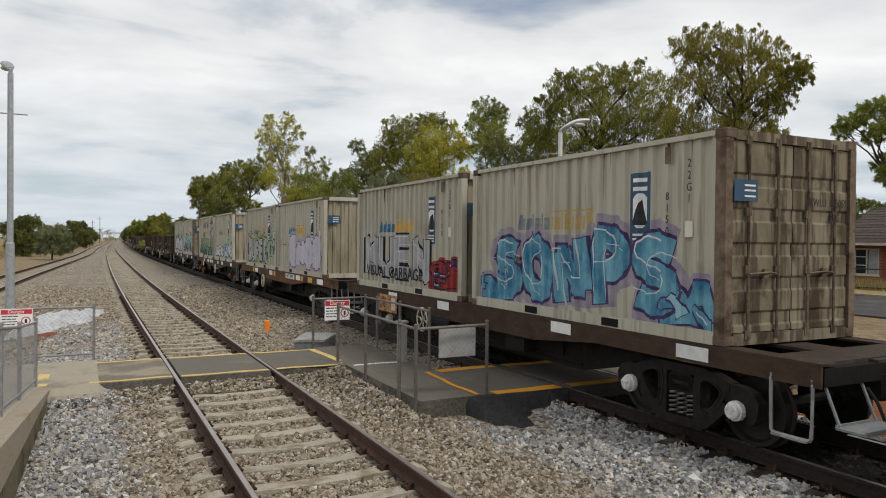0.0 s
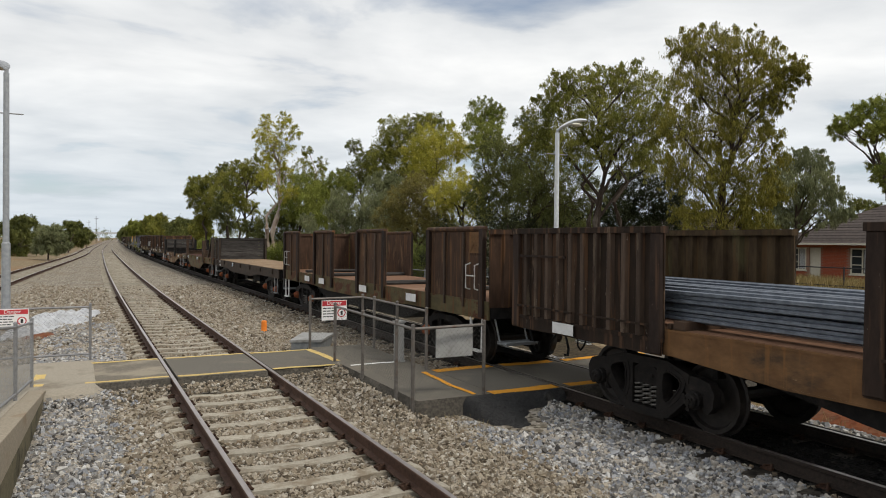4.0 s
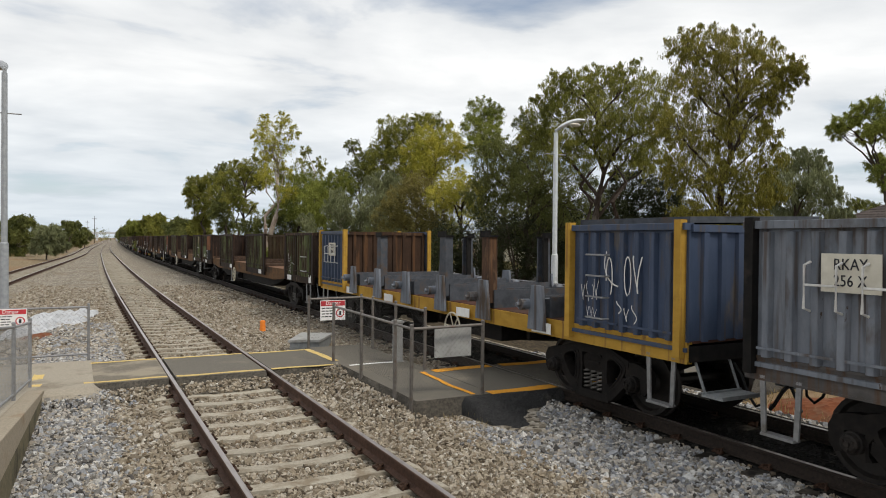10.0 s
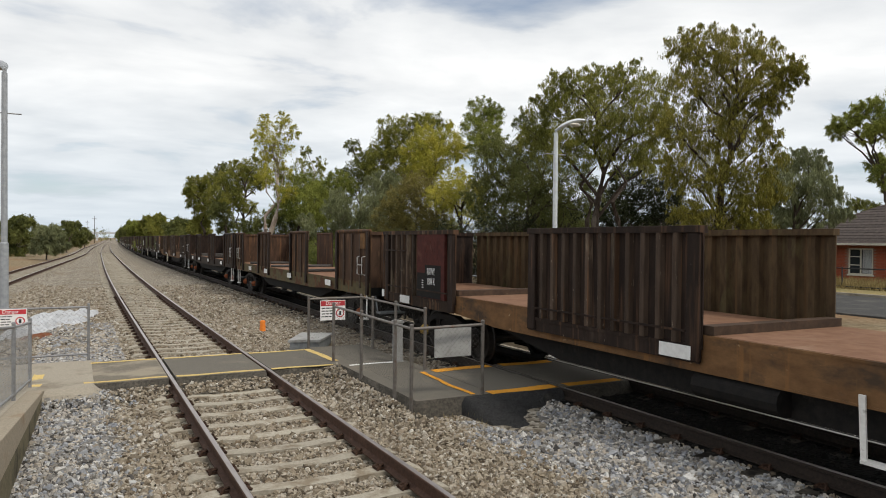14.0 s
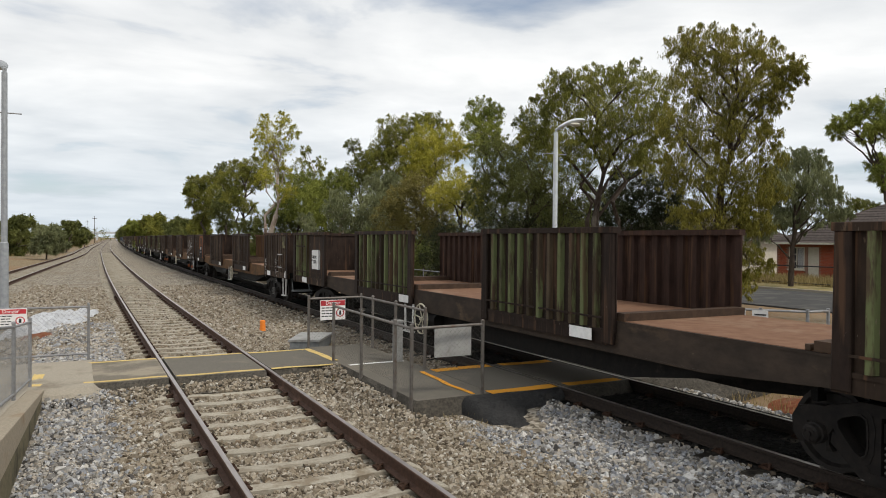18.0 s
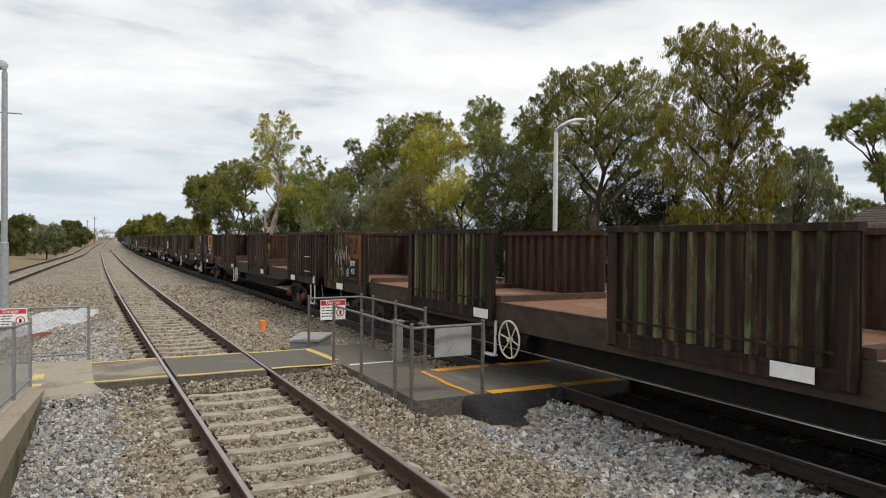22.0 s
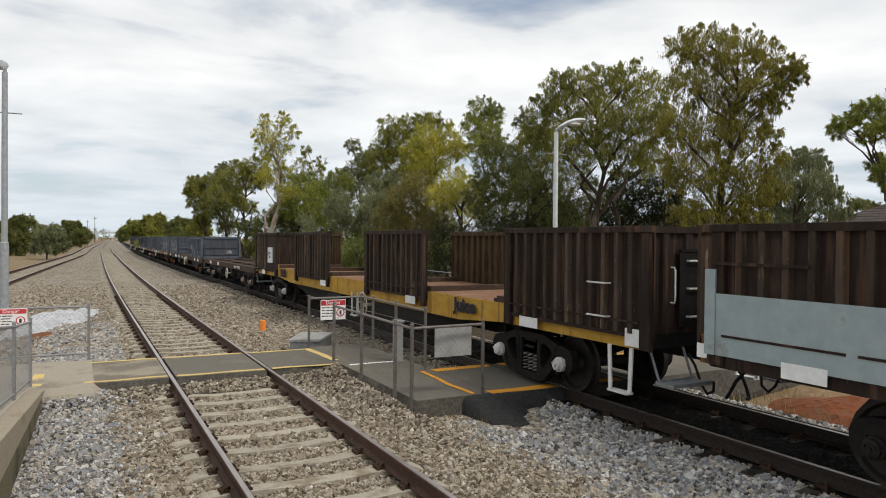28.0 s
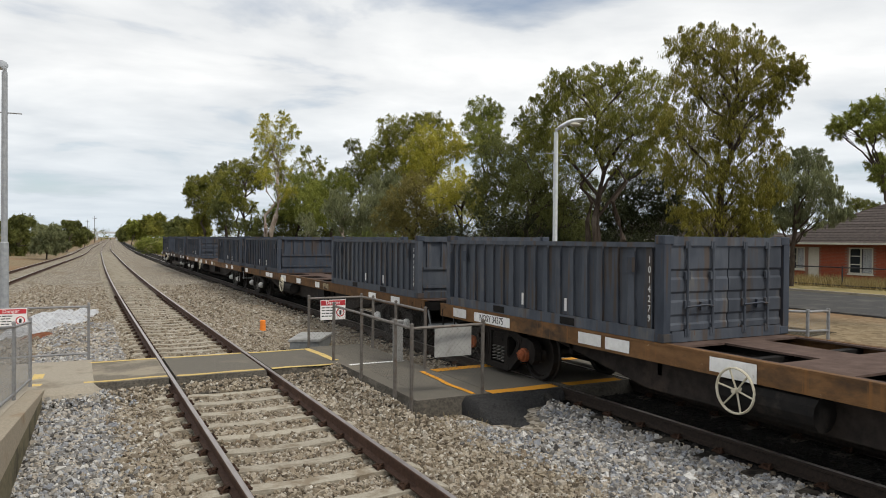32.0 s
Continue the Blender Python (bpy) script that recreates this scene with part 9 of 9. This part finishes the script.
def brick_house(x, y0, y1, depth, z, wall_h, label, windows, door=None, bricks=True, wallm="mortar", roofm="roof_tile"):
    hs = tagged(empty("house", x, (y0 + y1) / 2, z), label, "house")
    c = (y0 + y1) / 2
    a = (y1 - y0) / 2
    bm = bmesh.new()
    holes = sorted([(w[0] - c, w[1] - c, w[2], w[3]) for w in windows] + ([(door[0] - c, door[1] - c, 0.15, 2.2)] if door else []))
    cur = -a
    for h0, h1, z0, z1 in holes:
        box(bm, 0, 0.25, cur, h0, 0, wall_h)
        box(bm, 0, 0.25, h0, h1, 0, z0)
        box(bm, 0, 0.25, h0, h1, z1, wall_h)
        cur = h1
    box(bm, 0, 0.25, cur, a, 0, wall_h)
    box(bm, 0.25, depth, -a, -a + 0.25, 0, wall_h)
    box(bm, 0.25, depth, a - 0.25, a, 0, wall_h)
    box(bm, depth - 0.25, depth, -a + 0.25, a - 0.25, 0, wall_h)
    box(bm, 1.5, 1.6, -a + 0.25, a - 0.25, 0, wall_h)
    part("wall", bm, wallm, hs)
    for w in windows:
        house_window(hs, w[0] - c, w[1] - c, w[2], w[3], 0.06)
    if door:
        bm = bmesh.new()
        box(bm, 0.08, 0.13, door[0] - c, door[1] - c, 0.15, 2.2)
        box(bm, 0.05, 0.08, door[0] - c + 0.1, door[1] - c - 0.1, 0.3, 1.0)
        d = part("door", bm, "window_cream", hs)
        bm = bmesh.new()
        box(bm, -1.2, 0.0, door[0] - c - 0.5, door[1] - c + 0.9, 0, 0.14)
        part("doorstep", bm, "path_concrete", hs)
    # hipped roof in courses of tiles
    ov, rise = 0.55, depth * 0.29
    courses = 15
    for side in range(4):
        for k in range(courses):
            f0, f1 = k / courses, (k + 1) / courses
            bm = bmesh.new()

            def ring(f):
                i = (depth / 2 + ov) * f
                return -ov + i, depth + ov - i, -a - ov + i, a + ov - i, wall_h + rise * f
            A, B = ring(f0), ring(f1)
            P = [[(A[0], A[2]), (A[1], A[2]), (A[1], A[3]), (A[0], A[3])], [(B[0], B[2]), (B[1], B[2]), (B[1], B[3]), (B[0], B[3])]]
            p, q = P[0][side], P[0][(side + 1) % 4]
            r, s = P[1][(side + 1) % 4], P[1][side]
            vs = [bm.verts.new((*p, A[4] + 0.03)), bm.verts.new((*q, A[4] + 0.03)), bm.verts.new((*r, B[4] + 0.005)), bm.verts.new((*s, B[4] + 0.005)),
                  bm.verts.new((*p, A[4] - 0.02)), bm.verts.new((*q, A[4] - 0.02)), bm.verts.new((*r, B[4] - 0.03)), bm.verts.new((*s, B[4] - 0.03))]
            for fc in ((0, 1, 2, 3), (4, 7, 6, 5), (0, 4, 5, 1), (2, 6, 7, 3)):
                try:
                    bm.faces.new([vs[i] for i in fc])
                except ValueError:
                    pass
            part("roof_course", bm, roofm, hs)
    bm = bmesh.new()
    box(bm, -ov - 0.1, -ov, -a - ov, a + ov, wall_h - 0.06, wall_h + 0.06)
    part("gutter", bm, "window_cream", hs)
    if bricks:
        # brick courses proud of the mortar on the street front
        joined = bmesh.new()
        rows = int(wall_h / 0.086)
        for r in range(rows):
            zz = 0.01 + r * 0.086
            u = -a + (0.12 if r % 2 else 0)
            while u < a - 0.23:
                ok = all(u + 0.23 <= h0 - 0.02 or u >= h1 + 0.02 or zz + 0.076 <= z0 - 0.02 or zz >= z1 + 0.02 for h0, h1, z0, z1 in holes)
                if ok:
                    box(joined, -0.012, 0.0, u, u + 0.23, zz, zz + 0.076)
                u += 0.24
        tagged(part("bricks", joined, "brick_red", hs), kind="stuff")
    return hs


HX = 42.0
brick_house(HX, 15.0, 32.0, 9.0, 0.0, 2.45, "red brick bungalow with a dark tiled hip roof across the street",
            [(19.0, 21.0, 0.75, 2.2), (25.5, 27.0, 0.62, 2.2), (29.95, 31.1, 0.75, 2.2)], (28.95, 29.75))
brick_house(43, 38, 52, 9, 0.02, 2.6, "pale rendered house half hidden behind the trees", [(40, 42, 0.9, 2.2), (46, 48, 0.9, 2.2)], None, False, "pale_render")
brick_house(44, 60, 76, 9, 0.02, 2.6, "pale house far along the street behind trees", [(63, 65, 0.9, 2.2), (70, 72, 0.9, 2.2)], None, False, "pale_render")


# ---- street furniture and line-side things ----
def rail_barrier(pts, label, z=-0.12):
    fe = tagged(empty("barrier_rail"), label, "barrier")
    for (x0, y0), (x1, y1) in zip(pts, pts[1:]):
        for h in (0.45, 0.92):
            bm = bmesh.new()
            tube(bm, [(x0, y0, z + h), (x1, y1, z + h)], 0.03, 8)
            part("rail", bm, "galvanised", fe)
    for x, y in pts:
        bm = bmesh.new()
        tube(bm, [(x, y, z - 0.3), (x, y, z + 0.98)], 0.04, 8)
        part("post", bm, "galvanised", fe)
    for (x0, y0), (x1, y1) in zip(pts, pts[1:]):
        bm = bmesh.new()
        wire_mesh(bm, (x0, y0, 0), (x1, y1, 0), z + 0.06, z + 0.92, z + 0.06, z + 0.92, 0.085)
        part("wire_mesh", bm, "wire_light", fe)
    return fe


def notice(x, y, z, w, h, turn, material, label):
    nt = tagged(empty("notice", x, y, z), label, "sign")
    nt.rotation_euler = (0, 0, turn)
    bm = bmesh.new()
    box(bm, -0.004, 0.004, -w / 2, w / 2, 0, h)
    part("board", bm, material, nt)
    for k in range(3):
        bm = bmesh.new()
        box(bm, -0.007, -0.0045, -w * 0.38, w * (0.36 - 0.08 * k), h * (0.70 - 0.22 * k), h * (0.78 - 0.22 * k))
        part("text_line", bm, "sign_dark", nt)


notice(15.02, 14.75, 0.42, 0.34, 0.40, 0.14, "sign_white", "small white notice on the pipe barrier")
notice(14.88, 13.75, 0.36, 0.62, 0.36, 0.14, "decal_yellow", "yellow notice board on the pipe barrier")
notice(14.42, 12.1, 0.36, 0.42, 0.42, 0.66, "sign_white", "white notice on the pipe barrier by the path")
notice(14.75, 11.68, 0.38, 0.36, 0.42, 0.66, "sign_white", "white notice on the pipe barrier by the path")
rail_barrier([(15.5, 17.8), (15.2, 15.7), (14.9, 13.6)], "pale pipe barrier rail by the foot crossing")
rail_barrier([(14.1, 12.6), (14.8, 11.7), (15.5, 10.95), (16.2, 10.9)], "pale pipe barrier rail at the path end")
pipe_fence("boundary_fence", "grey chain-link boundary fence along the railway", [(15.9 - 0.05 * k, 56 - 3.4 * k, -0.2) for k in range(13)], [(k, k + 1) for k in range(12)], 1.15, "galvanised", wired=True)
pipe_fence("garden_fence", "low wire fence with dark posts before the brick house", [(36.8, 12 + 3.0 * k, 0.05) for k in range(9)], [(k, k + 1) for k in range(8)], 1.15, "sign_dark", wired=False, r=0.04)


def small_thing(name, label, cat, parts):
    t = tagged(empty(name), label, cat)
    for nm, draw, mt in parts:
        bm = bmesh.new()
        draw(bm)
        part(nm, bm, mt, t)
    return t


def pit_box(bm):
    slab(bm, [(4.38, 16.2), (5.02, 16.0), (5.68, 17.1), (5.0, 17.4)], -0.45, 0.02, "z")


def pit_lid(bm):
    slab(bm, [(4.34, 16.2), (5.03, 15.96), (5.73, 17.1), (5.0, 17.44)], 0.021, 0.075, "z")


small_thing("service_pit", "grey concrete cable pit with a lid beside the path", "cable pit", [("body", pit_box, "box_grey"), ("lid", pit_lid, "panel_grey")])


def peg(bm):
    tube(bm, [(4.72, 20.4, -0.4), (4.72, 20.4, -0.20), (4.72, 20.4, 0.06), (4.72, 20.4, 0.08)], 0.09, 12, radii=[0.12, 0.085, 0.075, 0.05])


small_thing("marker_peg", "bright orange plastic marker on the ballast", "marker", [("body", peg, "marker_orange")])


def grey_board(bm):
    box(bm, 4.93, 5.58, 9.78, 9.80, 0.60, 1.06)


small_thing("fence_board", "plain grey board tied to the crossing fence", "board", [("sheet", grey_board, "panel_grey")])


def cabinet(bm):
    box(bm, 5.6, 5.76, 12.85, 13.0, -0.05, 0.78)
    box(bm, 5.58, 5.78, 12.83, 13.02, 0.78, 0.82)


small_thing("signal_box", "slim pale grey metal post box inside the fence", "box", [("body", cabinet, "panel_grey")])


def tarp_sheet(bm):
    bmesh.ops.create_grid(bm, x_segments=44, y_segments=30, size=1)
    for v in bm.verts:
        u, w = v.co.x, v.co.y
        x, y = -0.55 + 1.15 * u + 0.25 * w, 25.6 + 2.3 * w + 1.2 * u
        e = max(0, 1 - max(abs(u), abs(w)) ** 2)
        z = -0.36 + 0.45 * e ** 0.6 * (0.7 + 0.5 * noise.noise((u * 1.7, w * 1.7, 2))) + 0.10 * noise.noise((u * 5, w * 5, 5)) * min(1, e * 3)
        v.co = Vector((x, y, z))
    r = bmesh.ops.extrude_face_region(bm, geom=bm.faces[:])
    for g in r["geom"]:
        if isinstance(g, bmesh.types.BMVert):
            g.co.z += 0.012


small_thing("tarpaulin", "crumpled pale grey sheet lying over rubble", "tarpaulin", [("sheet", tarp_sheet, "tarp")])


def heap(bm):
    bmesh.ops.create_grid(bm, x_segments=20, y_segments=16, size=1)
    for v in bm.verts:
        u, w = v.co.x, v.co.y
        e = max(0, 1 - u * u) * max(0, 1 - w * w)
        v.co = Vector((-0.75 + 0.9 * u, 22.4 + 0.8 * w, -0.46 + 0.22 * e + 0.03 * noise.noise((u * 6, w * 6, 8))))


small_thing("soil_heap", "small heap of red soil before the sheet", "soil heap", [("soil", heap, "red_dirt")])

# far end of the line: bridge, signals and poles
def overbridge(bm):
    box(bm, -30, 45, 700, 706, 5.5, 7.2)
    for x in (-12, 0, 14, 30):
        box(bm, x, x + 1.2, 701, 705, -1, 5.5)


small_thing("far_bridge", "pale road bridge far down the line", "bridge", [("span", overbridge, "far_wall")])


def far_pole(bm):
    tube(bm, [(0, 0, -0.5), (0, 0, 14)], 0.16, 6, radii=[0.2, 0.12])
    box(bm, -1.2, 1.2, -0.06, 0.06, 12.6, 12.8)


for x_, y_ in ((1.5, 420), (-1, 520)):
    p_ = tagged(empty("utility_pole", x_ + 6, y_, -0.4), "dark wooden pole far down the line", "pole")
    piece("pole", "farpole", far_pole, "bark_dark", p_)


def signal(bm):
    tube(bm, [(0, 0, -0.5), (0, 0, 5)], 0.08, 6)
    box(bm, -0.3, 0.3, -0.1, 0.1, 4.2, 5.6)


p_ = tagged(empty("signal_post", 21, 400, -0.4), "dark railway signal post far down the line", "signal")
piece("post", "sigpost", signal, "sign_dark", p_)


# ---- loose stones ----
def stones(name, label, material, count, place, size, seed):
    """Angular crushed stones, each a distorted block lying on the bed."""
    rnd = np.random.default_rng(seed)
    xy = place(rnd, count)
    n = len(xy)
    cube = np.array([(-1, -1, -1), (1, -1, -1), (1, 1, -1), (-1, 1, -1), (-1, -1, 1), (1, -1, 1), (1, 1, 1), (-1, 1, 1)], float) * 0.5
    v = cube[None] * rnd.uniform(0.55, 1.15, (n, 1, 3)) + rnd.uniform(-0.2, 0.2, (n, 8, 3))
    v[:, 4:, :2] *= rnd.uniform(0.45, 0.9, (n, 1, 1))
    a, b, c = rnd.uniform(0, math.tau, n), rnd.uniform(-0.6, 0.6, n), rnd.uniform(-0.6, 0.6, n)
    ca, sa, cb, sb, cc, sc = np.cos(a), np.sin(a), np.cos(b), np.sin(b), np.cos(c), np.sin(c)
    x, y, z = v[..., 0], v[..., 1], v[..., 2] * 0.8
    y, z = y * cb[:, None] - z * sb[:, None], y * sb[:, None] + z * cb[:, None]
    x, z = x * cc[:, None] - z * sc[:, None], x * sc[:, None] + z * cc[:, None]
    x, y = x * ca[:, None] - y * sa[:, None], x * sa[:, None] + y * ca[:, None]
    s = size * rnd.lognormal(0, 0.28, n)[:, None]
    v = np.stack([x * s + xy[:, :1], y * s + xy[:, 1:2], z * s + xy[:, 2:3]], axis=-1).reshape(-1, 3)
    f = np.array([(4, 5, 6, 7), (0, 1, 5, 4), (1, 2, 6, 5), (2, 3, 7, 6), (3, 0, 4, 7)])
    q = (f[None] + 8 * np.arange(n)[:, None, None]).reshape(-1, 4)
    return tagged(new(name, fast_mesh(name, v, q, material)), label, "ballast", kind="stuff")


BX = [-1.1, -0.95, -0.45, 0.35, 0.75, 1.1, 3.45, 3.75, 4.4, 5.2, 5.9, 6.45, 9.4, 9.8, 10.7]
BZ = [-0.75, -0.36, -0.25, -0.245, -0.24, -0.23, -0.23, -0.23, -0.235, -0.26, -0.19, -0.20, -0.20, -0.24, -0.62]


def bed(x, y):
    return np.interp(x, BX, BZ)


def fill(x0, x1, y0, y1, power=1.0, skip=None, lift=0.008):
    def place(rnd, n):
        x = rnd.uniform(x0, x1, n)
        y = y0 + (y1 - y0) * rnd.uniform(0, 1, n) ** power
        keep = np.ones(n, bool)
        # leave the paths free
        keep &= ~((x > -0.75) & (x < 4.45) & (y > 12.78) & (y < 15.45))
        keep &= ~((x > 4.4) & (x < 5.95) & (y > 9.4) & (y < 15.5))
        keep &= ~((x > 5.85) & (y > 9.4) & (y < 11.95))
        keep &= ~((x > 5.2) & (x < 7.0) & (y < 9.7) & (y > 9.52 - 0.48 - 1.10 * np.exp(-((x - 5.68) / 0.42) ** 2)))
        if skip:
            keep &= ~skip(x, y)
        x, y = x[keep], y[keep]
        sh = np.where(y > 10, 1.03e-4 * (y - 10) ** 2, 0)
        # stones banked against the path
        bank = 0.17 * np.clip((x - 3.75) / 0.7, 0, 1) * (x < 4.5) * np.clip((y - 8.6) / 1.2, 0, 1) * (y < 12.9) + 0.12 * np.exp(-((x - 6.65) / 0.25) ** 2 - ((y - 9.1) / 0.5) ** 2)
        bank += 0.15 * np.clip((y - 12.15) / 0.55, 0, 1) * (y < 12.8) * (x > -0.6) * (x < 4.4)
        z = bed(x, y) + bank + rnd.uniform(-0.012, lift + 0.012, len(x))
        return np.stack([x + sh, y, z], axis=1)
    return place


def rails_and_sleepers(x, y):
    """Keeps the tops of the near sleepers and rails clear."""
    on_rail = (np.abs(np.abs(x - 2.295) - 0.855) < 0.085)
    k = (y + 5.7) / 0.69
    on_sleeper = (np.abs(k - np.round(k)) * 0.69 < 0.095) & (np.abs(x - 2.295) < 1.2)
    k = (y + 9.7) / 0.69
    on_sleeper |= (np.abs(k - np.round(k)) * 0.69 < 0.10) & (x > 6.68)
    return on_rail | on_sleeper


def fresh_zone(x, y):
    wob = 0.06 * np.sin(y * 2.1) + 0.05 * np.sin(y * 5.3) + 1.1 * (np.modf(np.abs(np.sin(x * 913.1 + y * 517.3)) * 4375.8)[0] - 0.5) ** 3 * 4
    return ((x < 0.45 + wob) & (y < 13)) | ((x > 5.0 + wob) & (x < 6.95) & (y < 9.1))


stones("ballast_stones", "weathered brown-grey crushed ballast stones around the near track", "stone_old", 66000, fill(0.0, 7.0, 4.3, 20.0, 1.3, lambda x, y: rails_and_sleepers(x, y) | fresh_zone(x, y)), 0.043, 1)
stones("ballast_stones", "clean blue-grey crushed stones heaped beside the tracks", "stone_fresh", 54000, fill(-0.75, 7.0, 4.3, 13.0, 1.1, lambda x, y: rails_and_sleepers(x, y) | ~fresh_zone(x, y)), 0.047, 2)
stones("ballast_stones", "weathered ballast stones farther along the tracks", "stone_old", 22000, fill(-0.9, 7.0, 19.0, 42.0, 1.5, lambda x, y: rails_and_sleepers(x, y)), 0.062, 3)
stones("ballast_stones", "oily ballast stones, darkened for the shade under the train", "stone_oily_shaded", 9000, fill(6.9, 9.0, 2.0, 16.0, 1.0, lambda x, y: (np.abs(np.abs(x - 7.94) - 0.75) < 0.09), -0.01), 0.05, 4)
stones("ballast_stones", "clean grey stones on the far shoulder of the freight track", "stone_fresh", 8000, fill(9.5, 11.4, 0.0, 14.0, 1.0, lambda x, y: (np.abs(np.abs(x - 7.94) - 0.75) < 0.09)), 0.055, 6)
stones("ballast_stones", "grey stones and gravel beyond the foot crossing", "stone_fresh", 7000, fill(-0.9, 0.9, 15.5, 24.0, 1.2), 0.06, 5)


def between(rnd, n):
    """The strip between the near track and the western one."""
    y = 16.0 + 30.0 * rnd.uniform(0, 1, n) ** 1.5
    u = rnd.uniform(0, 1, n)
    a = np.array([west_line(v) + 1.7 for v in y])
    b = np.array([near_line(v) - 2.9 for v in y])
    return np.stack([a + (b - a) * u, y, -0.40 + 0.07 * np.abs(2 * u - 1) + rnd.uniform(-0.015, 0.02, n)], axis=1)


stones("ballast_stones", "worn grey gravel stones between the near and western tracks", "stone_old", 9000, between, 0.07, 11)


# ---- dry grass ----
def grass_tufts(name, label, boxes, count, h, seed, material="leaf_dry"):
    rnd = np.random.default_rng(seed)
    ps = []
    for x0, x1, y0, y1, z in boxes:
        m = count // len(boxes)
        ps.append(np.stack([rnd.uniform(x0, x1, m), rnd.uniform(y0, y1, m), np.full(m, z)], axis=1))
    p = np.vstack(ps)
    n = len(p)
    a = rnd.uniform(0, math.tau, n)
    d = np.stack([np.cos(a) * 0.35, np.sin(a) * 0.35, np.ones(n)], axis=1) * (h * rnd.uniform(0.4, 1.2, (n, 1)))
    s = np.stack([-np.sin(a), np.cos(a), np.zeros(n)], axis=1) * h * 0.05
    q = np.stack([p - s, p + s, p + d], axis=1).reshape(-1, 3)
    tagged(new(name, fast_mesh(name, q, np.arange(n * 3).reshape(n, 3), material)), label, "grass", kind="stuff")


grass_tufts("dry_grass", "dry straw-coloured grass before the brick house", [(36.5, 41.0, 12, 34, 0.05)], 9000, 0.55, 7)
grass_tufts("dry_grass", "dry yellow grass along the western side", [(-22, -9, 45, 110, -0.35), (-22, -8, 110, 220, -0.35), (-3, 0.5, 220, 330, -0.3)], 14000, 0.6, 8)
grass_tufts("dry_grass", "thin dry grass and weeds beyond the freight track", [(10.6, 14.5, -1, 13.0, -0.5)], 5200, 0.17, 10)
grass_tufts("weeds", "thin dry weeds in the gravel by the path", [(4.2, 5.6, 8.6, 9.4, -0.33), (3.9, 4.4, 12.0, 13.0, -0.3)], 260, 0.16, 9)


# ---- what moves ----
def motions():
    times = [float(t) for t in range(0, 33)]
    for item in MOVERS:
        ob, s = item[0], item[1]
        z = item[2] if len(item) > 2 else 0.0
        rows = []
        for t in times:
            y = s - run(t)
            rows.append((t, pose(train_line(y), y, z, 0, 0, -math.degrees(math.atan(slope(y))))))
        walk(ob, rows)
    # wheels roll with the train; alike wheelsets share one rolling
    spin = [(k / FPS, math.degrees(run(k / FPS) / WHEEL_R)) for k in range(0, 32 * FPS + 1)]
    lead = {}
    for w in WHEELS:
        key = round(w.location.y, 2)
        if key not in lead:
            walk(w, [(t, pose(0, key, WHEEL_R, a, 0, 0)) for t, a in spin])
            lead[key] = w
        else:
            w.rotation_mode = "QUATERNION"
            d = w.animation_data_create()
            d.action = lead[key].animation_data.action
            d.action_slot = lead[key].animation_data.action_slot


motions()
